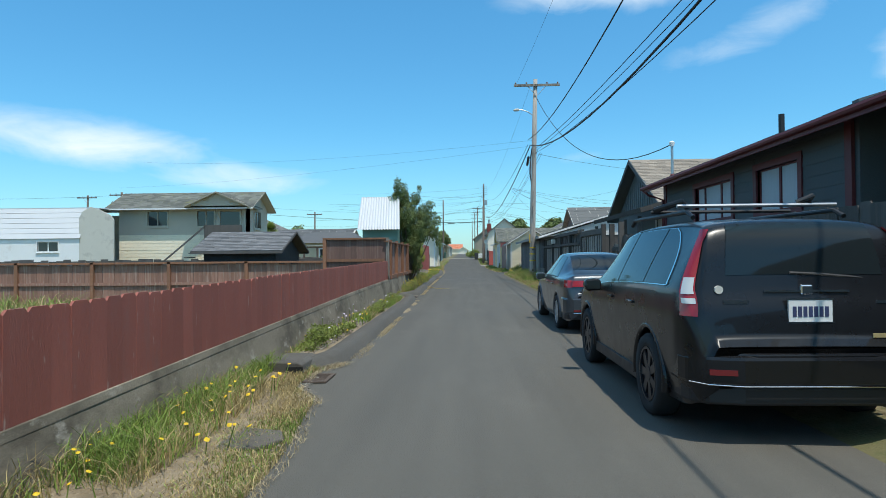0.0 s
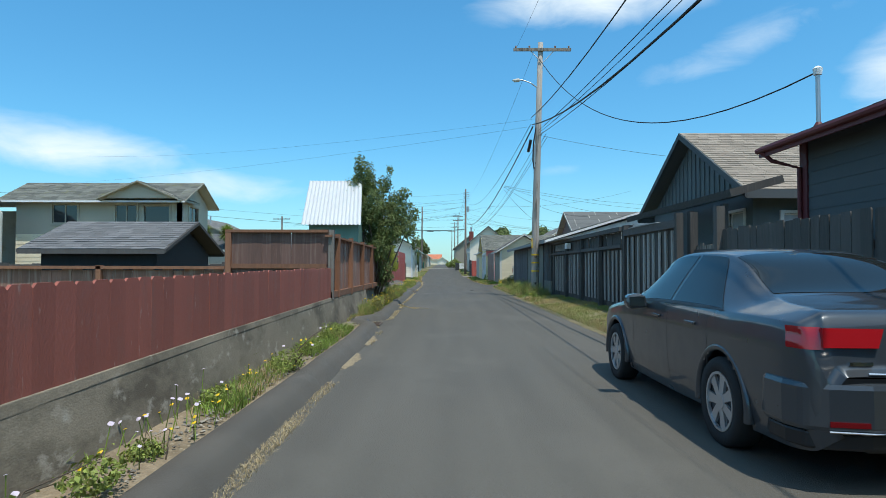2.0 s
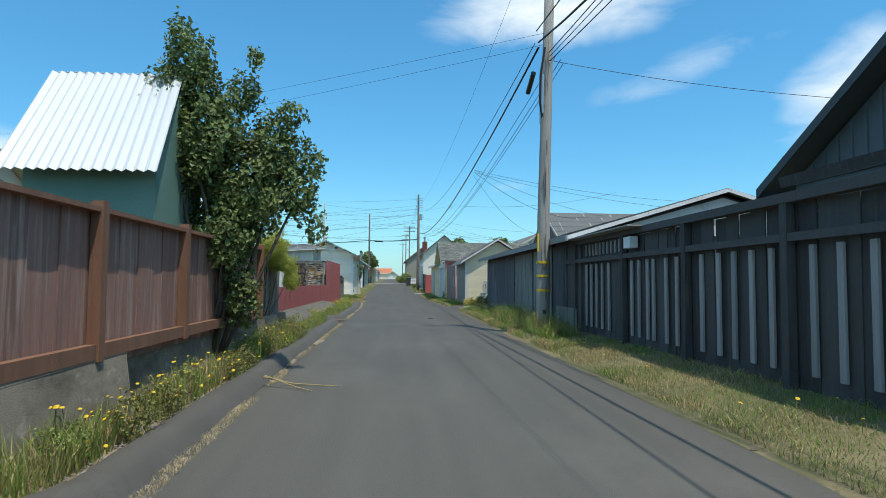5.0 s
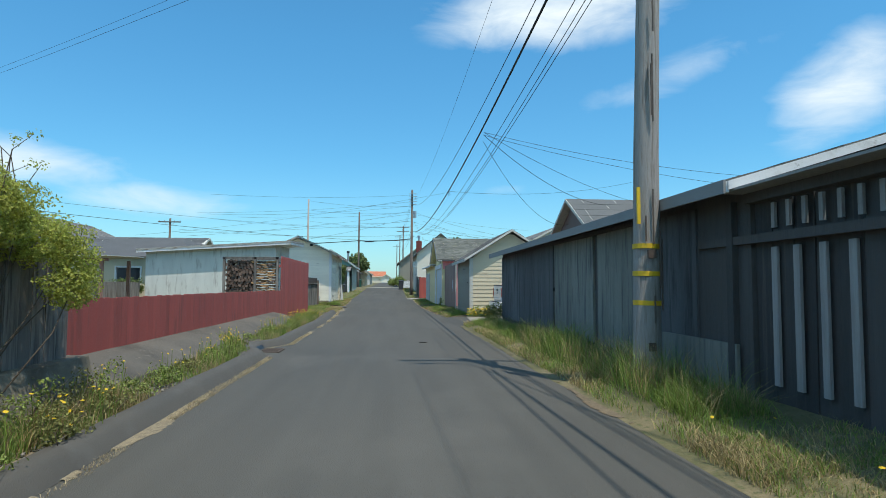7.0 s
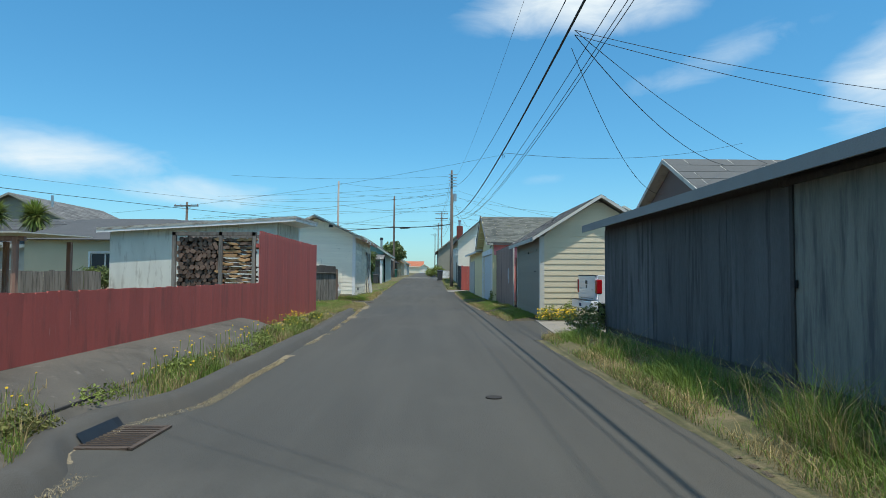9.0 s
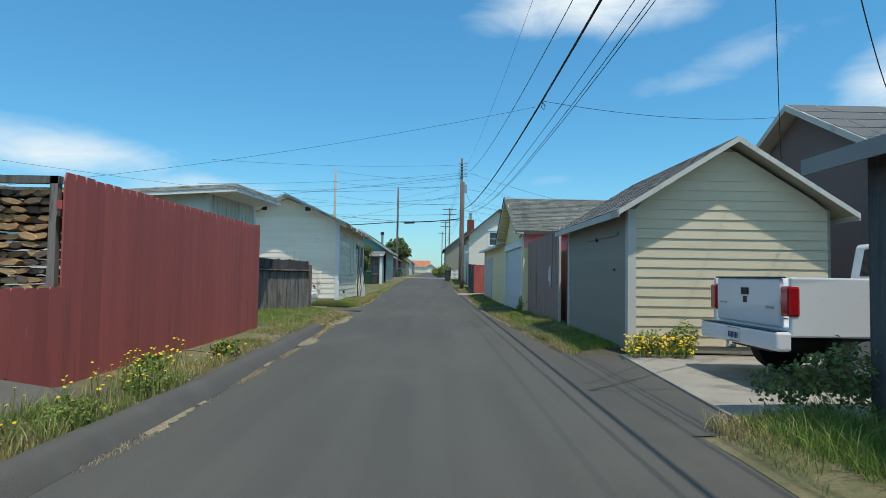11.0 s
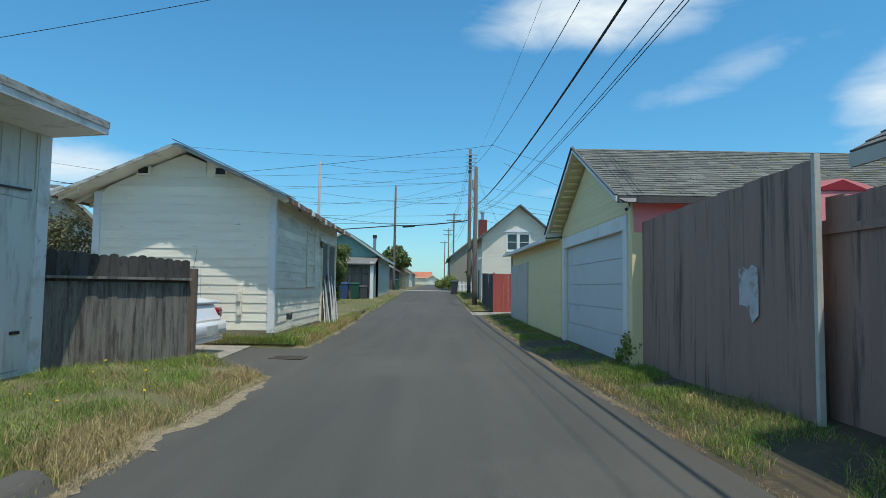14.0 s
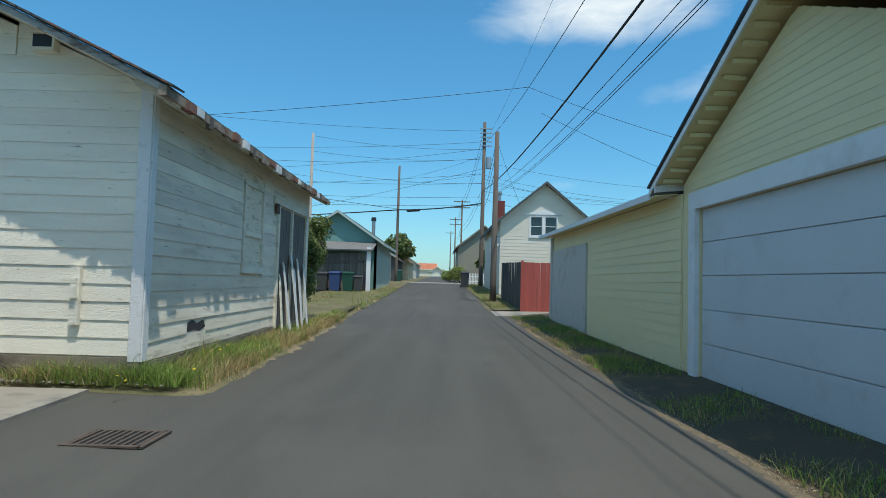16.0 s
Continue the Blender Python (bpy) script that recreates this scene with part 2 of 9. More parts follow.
CREAM = surf("cream_peeling_paint", (0.82, 0.75, 0.58), 0.7, var=0.09, scale=1.5, grain=40, bump=0.25, stretch=(0.8, 0.8, 5), rnd=0.05, fleck=(0.36, 0.33, 0.26), fleck_amount=0.13, fleck_scale=6)
CREAM_WORN = surf("worn_cream_paint", (0.74, 0.67, 0.52), 0.8, var=0.2, scale=1.5, grain=40, bump=0.35, stretch=(0.8, 0.8, 5), rnd=0.08, fleck=(0.26, 0.21, 0.15), fleck_amount=0.16, fleck_scale=6, stain=(0.48, 0.42, 0.32), stain_amount=0.3, stain_scale=1.5)
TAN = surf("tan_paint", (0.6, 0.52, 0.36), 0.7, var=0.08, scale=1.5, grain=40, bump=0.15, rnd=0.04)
TAN_GREY = surf("grey_tan_and_shaded_tan", (0.28, 0.265, 0.21), 0.7, var=0.1, scale=1.5, grain=40, bump=0.15, rnd=0.05)
YELLOW = surf("pale_yellow_paint", (0.82, 0.71, 0.41), 0.65, var=0.06, scale=1.5, grain=40, bump=0.12, rnd=0.03)
WHITE = surf("white_paint", (0.78, 0.79, 0.78), 0.6, var=0.06, scale=1.5, grain=40, bump=0.1, rnd=0.03, stain=(0.68, 0.67, 0.64), stain_amount=0.2, stain_scale=1.2)
WHITE_OLD = surf("chipped_white_paint", (0.74, 0.74, 0.72), 0.7, var=0.1, scale=2, grain=40, bump=0.25, fleck=(0.33, 0.3, 0.26), fleck_amount=0.05, fleck_scale=10, stain=(0.55, 0.53, 0.48), stain_amount=0.3, stain_scale=2)
PINK = surf("coral_pink_paint", (0.9, 0.33, 0.33), 0.65, var=0.06, scale=1.5, grain=40, bump=0.1)
PALE_GREY = surf("pale_grey_paint", (0.54, 0.53, 0.47), 0.75, var=0.1, scale=1.2, grain=40, bump=0.15, rnd=0.05, stain=(0.4, 0.39, 0.35), stain_amount=0.25, stain_scale=1.2)
SLATE_BLUE = surf("dark_slate_paint", (0.075, 0.088, 0.095), 0.75, var=0.15, scale=1.5, grain=40, bump=0.2, rnd=0.08)
HOUSE_BLUE = surf("grey_blue_paint", (0.11, 0.135, 0.145), 0.7, var=0.12, scale=1.5, grain=40, bump=0.2, rnd=0.05)
TRIM_RED = surf("maroon_trim", (0.115, 0.02, 0.024), 0.6, var=0.12, scale=2, grain=40, bump=0.1)
BEIGE = surf("beige_stucco", (0.5, 0.455, 0.37), 0.9, var=0.1, scale=1, grain=60, bump=0.3)
TEAL = surf("teal_paint", (0.16, 0.31, 0.28), 0.7, var=0.1, scale=1.2, grain=40, bump=0.15)
SAGE = surf("pale_green_paint", (0.4, 0.5, 0.46), 0.7, var=0.1, scale=1.2, grain=40, bump=0.15)
GREEN_METAL = surf("green_painted_tin", (0.15, 0.26, 0.21), 0.6, var=0.2, scale=1.2, grain=40, bump=0.1)
BARN_CREAM = surf("old_cream_paint", (0.84, 0.79, 0.65), 0.7, var=0.1, scale=1.2, grain=40, bump=0.3, stretch=(0.7, 0.7, 5), rnd=0.06, fleck=(0.3, 0.26, 0.2), fleck_amount=-0.08, fleck_scale=6, stain=(0.72, 0.65, 0.5), stain_amount=0.1, stain_scale=0.8)
BARN_WORN = surf("weathered_cream_paint", (0.78, 0.72, 0.58), 0.8, var=0.25, scale=1.2, grain=40, bump=0.35, stretch=(0.7, 0.7, 5), rnd=0.1, fleck=(0.22, 0.18, 0.13), fleck_amount=0.02, fleck_scale=5, stain=(0.5, 0.44, 0.34), stain_amount=0.2, stain_scale=0.8)
SHINGLE_PLAIN = surf("plain_pale_grey_shingle", (0.125, 0.128, 0.124), 0.95, var=0.12, scale=1.5, grain=120, bump=0.3, rnd=0.08, island=True)
MOSS_RUST = surf("rust_brown_roof_scrap", (0.26, 0.12, 0.08), 0.95, var=0.4, scale=5, grain=60, bump=0.4, stain=(0.12, 0.11, 0.1), stain_amount=0.4, stain_scale=7)
DARK_SOIL = surf("dark_leafy_soil", (0.075, 0.06, 0.036), 0.95, var=0.45, scale=1.5, grain=50, bump=0.6, stain=(0.16, 0.1, 0.05), stain_amount=0.3, stain_scale=1.6, fleck=(0.05, 0.06, 0.022), fleck_amount=0.3, fleck_scale=12)
TIN = surf("white_corrugated_tin", (0.6, 0.61, 0.62), 0.45, metal=0.0, var=0.06, scale=1.2, grain=40, bump=0.05)
DARK_CORAL = surf("deep_coral_red", (0.3, 0.02, 0.035), 0.8, var=0.1, scale=2, grain=60, bump=0.1)
SHINGLE = surf("grey_shingle", (0.17, 0.165, 0.155), 0.95, var=0.25, scale=1.5, grain=120, bump=0.4, rnd=0.3, island=True)
SHINGLE_GREEN = surf("mossy_grey_shingle", (0.14, 0.145, 0.125), 0.95, var=0.28, scale=1.2, grain=120, bump=0.4, rnd=0.32, island=True, stain=(0.16, 0.165, 0.07), stain_amount=0.12, stain_scale=2)
SHINGLE_TAN = surf("tan_shingle", (0.27, 0.23, 0.185), 0.95, var=0.25, scale=1.5, grain=120, bump=0.4, rnd=0.2, island=True)
SHINGLE_DARK = surf("dark_shingle", (0.095, 0.098, 0.1), 0.95, var=0.25, scale=1.5, grain=120, bump=0.4, rnd=0.25, island=True)
SHINGLE_SHED = surf("plain_grey_shingle", (0.15, 0.152, 0.155), 0.95, var=0.2, scale=1.5, grain=120, bump=0.4, rnd=0.22, island=True)
BLACK_PLANK = surf("black_planks", (0.04, 0.04, 0.041), 0.9, var=0.3, scale=2, grain=25, bump=0.3, stretch=(7, 7, 0.6))
HOUSE_WHITE = surf("warm_white_paint", (0.74, 0.69, 0.58), 0.65, var=0.06, scale=1.5, grain=40, bump=0.1, rnd=0.03)
TAR = surf("tar_roofing", (0.13, 0.125, 0.115), 0.95, var=0.2, scale=1.5, grain=90, bump=0.4)
ORANGE_TILE = surf("orange_roof_tile", (0.5, 0.17, 0.085), 0.9, var=0.2, scale=1, grain=40, bump=0.3)
BRICK_RED = surf("chimney_brick", (0.2, 0.055, 0.045), 0.9, var=0.25, scale=4, grain=60, bump=0.4)
DARK_SEAM = surf("dark_seam", (0.035, 0.032, 0.028), 0.95, var=0.3)
GLASS = gloss("window_glass", (0.025, 0.03, 0.035), 0.06, spec=0.8)
CURTAIN = surf("pale_curtain", (0.45, 0.5, 0.55), 0.8, var=0.15, scale=4, stretch=(12, 12, 0.5), bump=0.1)
BLACK = gloss("black_plastic", (0.014, 0.014, 0.015), 0.45)
RUBBER = surf("rubber", (0.017, 0.017, 0.017), 0.85, var=0.2, scale=5, grain=60, bump=0.1)
CABLE = gloss("black_cable", (0.01, 0.01, 0.011), 0.6)
STEEL = gloss("galvanised_steel", (0.45, 0.46, 0.47), 0.4, metal=0.9)
RUSTY = surf("rusty_iron", (0.095, 0.07, 0.053), 0.85, var=0.4, scale=8, grain=60, bump=0.3)
CHROME = gloss("chrome", (0.75, 0.76, 0.78), 0.08, metal=1.0)
YELLOW_TAPE = surf("yellow_marker", (0.75, 0.48, 0.02), 0.6, var=0.15, scale=5)
LEAF = surf("dark_green_leaf", (0.155, 0.2, 0.06), 0.55, var=0.3, scale=1.2, grain=20, bump=0.05, rnd=0.45, island=True, trans=0.25)
OLIVE_LEAF = surf("olive_brown_leaf", (0.17, 0.16, 0.07), 0.6, var=0.3, scale=1.2, grain=20, bump=0.05, rnd=0.5, island=True, trans=0.2)
LEAF_LIGHT = surf("light_green_leaf", (0.22, 0.27, 0.06), 0.6, var=0.3, scale=1.2, grain=20, bump=0.05, rnd=0.45, island=True, trans=0.25)
GRASS_GREEN = surf("green_grass", (0.2, 0.285, 0.055), 0.7, var=0.3, scale=0.8, grain=20, bump=0, rnd=0.5, island=True, trans=0.3)
GRASS_DRY = surf("dry_grass", (0.41, 0.32, 0.15), 0.8, var=0.3, scale=0.8, grain=20, bump=0, rnd=0.45, island=True, trans=0.2)
FLOWER = surf("yellow_petals", (0.8, 0.55, 0.02), 0.6, var=0.1, scale=5, bump=0, trans=0.2)
FLOWER_PALE = surf("pale_petals", (0.7, 0.62, 0.72), 0.6, var=0.1, scale=5, bump=0, trans=0.2)
BARK = surf("bark", (0.11, 0.085, 0.06), 0.95, var=0.35, scale=4, grain=40, bump=0.5, stretch=(5, 5, 0.6))
FIREWOOD = surf("split_firewood", (0.42, 0.25, 0.12), 0.9, var=0.3, scale=4, grain=40, bump=0.4, rnd=0.4)
FIREWOOD_DARK = surf("firewood_bark", (0.15, 0.1, 0.075), 0.9, var=0.35, scale=5, grain=40, bump=0.5, rnd=0.4)

# ---- mesh tools ----
ORIGIN = {}


class Walls:
    """Several walls of one building, each a mesh of its own."""

    def __init__(self):
        self.items = []

    def more(self):
        self.items.append(Bits())
        return self.items[-1]



class Bits:
    """Collects vertices and faces of one mesh, in world metres."""

    def __init__(self):
        self.v, self.f = [], []

    def add(self, vs, fs):
        o = len(self.v)
        self.v += [tuple(p) for p in vs]
        self.f += [tuple(i + o for i in q) for q in fs]
        return self

    def box(self, x0, x1, y0, y1, z0, z1):
        vs = [(x, y, z) for z in (z0, z1) for y in (y0, y1) for x in (x0, x1)]
        return self.add(vs, [(0, 2, 3, 1), (4, 5, 7, 6), (0, 1, 5, 4), (2, 6, 7, 3), (0, 4, 6, 2), (1, 3, 7, 5)])

    def prism(self, poly, axis, a, b):
        """A closed outline of (u, v), pushed from a to b along the axis: x takes (y, z), y takes (x, z), z takes (x, y)."""
        n = len(poly)

        def at(u, v, w):
            return {"x": (w, u, v), "y": (u, w, v), "z": (u, v, w)}[axis]

        vs = [at(u, v, a) for u, v in poly] + [at(u, v, b) for u, v in poly]
        return self.add(vs, [tuple(range(n))[::-1], tuple(range(n, 2 * n))] + [(i, (i + 1) % n, n + (i + 1) % n, n + i) for i in range(n)])

    def tube(self, pts, radii, n=8, caps=True):
        pts = [Vector(p) for p in pts]
        if not isinstance(radii, (list, tuple)):
            radii = [radii] * len(pts)
        rings = []
        for i, p in enumerate(pts):
            d = (pts[min(i + 1, len(pts) - 1)] - pts[max(i - 1, 0)]).normalized()
            up = Vector((0, 0, 1)) if abs(d.z) < 0.9 else Vector((1, 0, 0))
            s = d.cross(up).normalized()
            t = s.cross(d)
            rings.append([p + radii[i] * (math.cos(2 * math.pi * k / n) * s + math.sin(2 * math.pi * k / n) * t) for k in range(n)])
        vs = [q for r in rings for q in r]
        fs = []
        for i in range(len(pts) - 1):
            for k in range(n):
                fs.append((i * n + k, i * n + (k + 1) % n, (i + 1) * n + (k + 1) % n, (i + 1) * n + k))
        if caps:
            fs += [tuple(range(n))[::-1], tuple(range((len(pts) - 1) * n, len(pts) * n))]
        return self.add(vs, fs)

    def slab(self, a, b, c, d, thick):
        """A sheet through four corners, with thickness below it."""
        a, b, c, d = (Vector(p) for p in (a, b, c, d))
        nrm = (b - a).cross(d - a).normalized() * thick
        return self.add([a, b, c, d, a - nrm, b - nrm, c - nrm, d - nrm], [(0, 1, 2, 3), (7, 6, 5, 4), (0, 4, 5, 1), (1, 5, 6, 2), (2, 6, 7, 3), (3, 7, 4, 0)])


def mesh_of(name, bits, mats, smooth=False, origin=(0, 0, 0)):
    me = bpy.data.meshes.new(name)
    o = Vector(origin)
    me.from_pydata([Vector(p) - o for p in bits.v], [], bits.f)
    for m in mats if isinstance(mats, (list, tuple)) else [mats]:
        me.materials.append(m)
    if smooth:
        me.polygons.foreach_set("use_smooth", [True] * len(me.polygons))
    me.update()
    return me


def thing(name, at, label, category, group="", kind=""):
    """An Empty at the base of a thing, to carry its parts."""
    ob = new(name)
    ob.location = at
    ob.empty_display_size = 0.2
    ORIGIN[ob.name] = Vector(at)
    return tagged(ob, label, category, group, kind)


def part(name, bits, mat, parent, label="", smooth=False, bevel=0.0, kind=""):
    if isinstance(bits, Walls):
        return [part(name, w, mat, parent, label) for w in bits.items][0]
    o = ORIGIN[parent.name]
    ob = new(name, mesh_of(name, bits, mat, smooth, o))
    if name.endswith("wall"):
        bm = bmesh.new()
        bm.from_mesh(ob.data)
        bmesh.ops.remove_doubles(bm, verts=bm.verts, dist=0.0005)
        bm.to_mesh(ob.data)
        bm.free()
    ob.parent = parent
    ORIGIN[ob.name] = o
    if bevel:
        md = ob.modifiers.new("edge", "BEVEL")
        md.width, md.segments, md.limit_method = bevel, 2, "ANGLE"
    return tagged(ob, label, "", "", kind)


def single(name, bits, mat, label, category="", kind="", group="", smooth=False, bevel=0.0, at=(0, 0, 0)):
    """A thing that is one mesh."""
    ob = new(name, mesh_of(name, bits, mat, smooth, at))
    ob.location = at
    ORIGIN[ob.name] = Vector(at)
    if bevel:
        md = ob.modifiers.new("edge", "BEVEL")
        md.width, md.segments, md.limit_method = bevel, 2, "ANGLE"
    return tagged(ob, label, category, group, kind)


def piece(name, mesh, parent, place, turn=0.0, size=None):
    """One of many alike pieces that share a mesh; place in world metres."""
    ob = new(name, mesh)
    ob.parent = parent
    ob.location = Vector(place) - ORIGIN[parent.name]
    if turn:
        ob.rotation_euler = turn if isinstance(turn, (tuple, Euler)) else (0, 0, turn)
    if size:
        ob.scale = size
    return ob


def unit_board(name, mat, w, t, h, ears=0.0, round_top=False):
    """A board standing at its foot: w along y, t along x, h up."""
    b = Bits()
    if round_top:
        arc = [(w / 2 * math.cos(k * math.pi / 6), h - ears + ears * math.sin(k * math.pi / 6)) for k in range(7)]
        b.prism([(-w / 2, 0), (w / 2, 0)] + arc, "x", -t / 2, t / 2)
    elif ears:
        e = ears
        b.prism([(-w / 2, 0), (w / 2, 0), (w / 2, h - e), (w / 2 - e * 0.7, h), (-w / 2 + e * 0.7, h), (-w / 2, h - e)], "x", -t / 2, t / 2)
    else:
        b.box(-t / 2, t / 2, -w / 2, w / 2, 0, h)
    return mesh_of(name, b, mat)


def lift(y):
    """Height of the road's surface along the alley."""
    if y < 70:
        return 0.0
    if y < 120:
        s = (y - 70) / 50
        return 1.0 * s * s * (3 - 2 * s)
    return 1.0 + min(1.6, (y - 120) * 0.012)

# ---- ground, road, kerb ----


def strip(name, xs, zs, y0, y1, step, mat, label, category="", kind="structure", wob=0.0, thick=0.0):
    """A long sheet along the alley: cross-section xs, zs; xs and zs may be functions of y."""
    b = Bits()
    n = max(1, int(round((y1 - y0) / step)))
    rows = []
    for i in range(n + 1):
        y = y0 + (y1 - y0) * i / n
        row = []
        for x, z in zip(xs, zs):
            xx = x(y) if callable(x) else x
            zz = z(y) if callable(z) else z
            if wob:
                xx += wob * noise.noise(Vector((y * 0.9, xx * 3, 1.7)))
                zz += wob * 0.4 * noise.noise(Vector((y * 1.3, xx * 3, 7.7)))
            row.append((xx, y, zz + lift(y)))
        rows.append(row)
    k = len(xs)
    vs = [p for r in rows for p in r]
    fs = [(i * k + j, i * k + j + 1, (i + 1) * k + j + 1, (i + 1) * k + j) for i in range(n) for j in range(k - 1)]
    b.add(vs, fs)
    return single(name, b, mat, label, category, kind, smooth=True)


def edge_left(y):
    k = 0.025 * noise.noise(Vector((y * 0.8, 0, 0)))
    if y < 48:
        return -1.73 - 0.22 * max(0.0, min(1.0, (y - 17) / 13)) - 0.09 * max(0.0, min(1.0, (y - 32) / 12)) + k
    if y < 57:
        return -2.04 - 0.035 * (y - 48) + k
    if y < 61.5:
        return -2.42 + k + 0.12 * noise.noise(Vector((y * 1.4, 1, 0)))
    k += 0.1 * noise.noise(Vector((y * 1.9, 2, 0)))
    return -2.45 - 0.3 * min(1, (y - 61.5) / 4) - 0.03 * max(0, min(15, y - 65.5)) + k


def smooth(a, c, y):
    k = max(0.0, min(1.0, (y - a) / (c - a)))
    return k * k * (3 - 2 * k)


ramp = smooth


def kerb_back(y):
    """How far the kerb steps back at the drains."""
    d = 0.0
    for m in (6.75, 20.95, 38.8):
        d += 0.35 * smooth(m - 1.1, m - 0.25, y) * (1 - smooth(m + 0.3, m + 1.4, y))
    return d


def edge_right(y):
    return (2.72 if y < 50 else 2.72 - 0.45 * min(1, (y - 50) / 12)) + 0.05 * noise.noise(Vector((y * 0.7, 3, 0)))


b = Bits()
gx = [-900, -300, -90, -40, -24, -12, -6, -3.6, 3.6, 6, 12, 24, 60, 200, 900]
gy = [-200, -60, -20] + [float(v) for v in range(-10, 134, 4)] + [150, 180, 230, 300, 500, 1200, 3000]
for y in gy:
    for x in gx:
        dz = 0.0
        if x <= -6:
            dz = -0.2 if y < 29 else 0.05
        elif x >= 6:
            dz = 0.05
        b.v.append((x, y, lift(y) - 0.06 + dz))
for i in range(len(gy) - 1):
    for j in range(len(gx) - 1):
        q = i * len(gx) + j
        b.f.append((q, q + 1, q + len(gx) + 1, q + len(gx)))
single("ground", b, TURF, "dry grass and bare soil ground reaching the horizon", "ground", "structure", smooth=True)

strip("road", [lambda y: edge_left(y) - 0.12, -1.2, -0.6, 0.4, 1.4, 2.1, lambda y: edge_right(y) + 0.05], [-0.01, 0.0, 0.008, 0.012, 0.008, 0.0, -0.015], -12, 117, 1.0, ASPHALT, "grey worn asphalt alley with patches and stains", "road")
strip("cross_street", [-60, -20, 0, 20, 60], [0.01] * 5, 117, 124, 3.5, CONCRETE, "pale concrete street crossing the end of the alley", "road")
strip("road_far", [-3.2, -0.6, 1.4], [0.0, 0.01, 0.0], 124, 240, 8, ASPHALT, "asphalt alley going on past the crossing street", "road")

# left verge and kerb
KZ = [-0.005, 0.105, 0.15, 0.145, 0.09]
strip("kerb", [lambda y, d=d: edge_left(y) - kerb_back(y) + d for d in (0.02, -0.06, -0.13, -0.25, -0.36)], KZ, 7.2, 55.95, 0.2, KERB, "rolled dark asphalt kerb with worn edge", "kerb", wob=0.012)
for y in (7.2, 55.95):
    e = edge_left(y) - kerb_back(y)
    single("kerb_end", Bits().prism([(e + 0.03, -0.02), (e - 0.05, 0.08), (e - 0.13, 0.14), (e - 0.25, 0.14), (e - 0.36, -0.02)], "y", y - 0.03, y + 0.04), KERB, "broken end of the asphalt kerb", "kerb", "structure", bevel=0.02)
for y in (6.75, 20.95, 38.8):
    strip("road_bay", [-2.62, -2.2, -1.95, -1.6], [0.004, 0.004, 0.0, -0.03], y - 1.3, y + 1.3, 0.3, ASPHALT, "asphalt apron at the kerb drain", "road")
strip("verge_west", [lambda y: edge_left(y) + 0.1 * noise.noise(Vector((y * 1.7, 5, 0))) + 0.12 + 0.22 * (1 - smooth(3.6, 6.4, y)) - 0.36 * smooth(6.8, 7.6, y) - kerb_back(y), lambda y: min(-2.1, edge_left(y) - 0.36 - kerb_back(y)), -2.58, -2.9], [lambda y: -0.012 + 0.03 * smooth(6.8, 7.6, y), 0.07, 0.12, 0.16], -8, 31, 0.25, SOIL, "bare dusty soil verge with weeds beside the wall", "verge", wob=0.03)
strip("verge_west_bank", [lambda y: edge_left(y) - 0.22 - kerb_back(y), lambda y: min(-2.5, edge_left(y) - 0.28 - kerb_back(y)), -2.75, -3.15, -3.7], [0.05, 0.11, lambda y: 0.2 - 0.07 * smooth(46.4, 47.6, y), lambda y: 0.4 - 0.27 * smooth(46.2, 47.6, y), lambda y: 0.5 - 0.37 * smooth(46.2, 47.6, y)], 31, 47.6, 0.25, BANK, "sloping grey concrete bank below the red fence", "bank", wob=0.02)
single("bank_joint", Bits().box(-2.76, -2.735, 34.0, 47.0, 0.18, 0.206), DARK_SEAM, "dark joint along the concrete bank", "joint", "structure")
strip("verge_west_end", [lambda y: edge_left(y) - 0.3 + 0.42 * smooth(56.2, 56.9, y), lambda y: edge_left(y) - 0.4 + 0.3 * smooth(56.2, 56.9, y), -3.0, -3.4, -4.5, -6.2], [lambda y: 0.03 - 0.045 * smooth(56.2, 56.9, y), lambda y: 0.05 - 0.02 * smooth(56.2, 56.9, y), 0.1, 0.13, 0.14, 0.12], 47.6, 61.2, 0.4, TURF, "patchy dry grass verge", "verge", wob=0.03)
strip("verge_west_corner", [lambda y: -2.3 - (y - 61.1) * 1.1, lambda y: -2.7 - (y - 61.1) * 1.0, -4.2, -5.0, -6.2], [-0.01, 0.08, 0.14, 0.15, 0.12], 61.2, 62.3, 0.2, TURF, "patchy dry grass verge", "verge", wob=0.02)
strip("verge_west_barn", [lambda y: edge_left(y) + 0.05, lambda y: edge_left(y) - 0.25, -3.3, -4.0, -8.5], [-0.012, lambda y: 0.05 * ramp(65.2, 65.7, y), lambda y: 0.12 * ramp(65.2, 65.9, y), lambda y: 0.14 * ramp(65.1, 65.7, y), 0.12], 65.25, 82, 0.5, TURF, "patchy grass verge along a garage", "verge", wob=0.03)
strip("road_bay", [-4.3, -3.4, -2.8, -2.1], [0.02, 0.006, 0.002, -0.03], 61.0, 65.5, 0.5, ASPHALT, "asphalt bay beside the parking pad", "road")
strip("road_bay", [2.1, 2.6, 3.0, 3.5], [-0.03, 0.0, 0.012, 0.03], 46.5, 52.0, 0.5, ASPHALT, "asphalt edge at the driveway", "road")
strip("verge_west_far", [lambda y: edge_left(y) + 0.1, -3.6, -4.6, -7], [0.01, 0.07, 0.09, 0.06], 82, 117, 1.0, TURF, "patchy grass verge", "verge", wob=0.03)
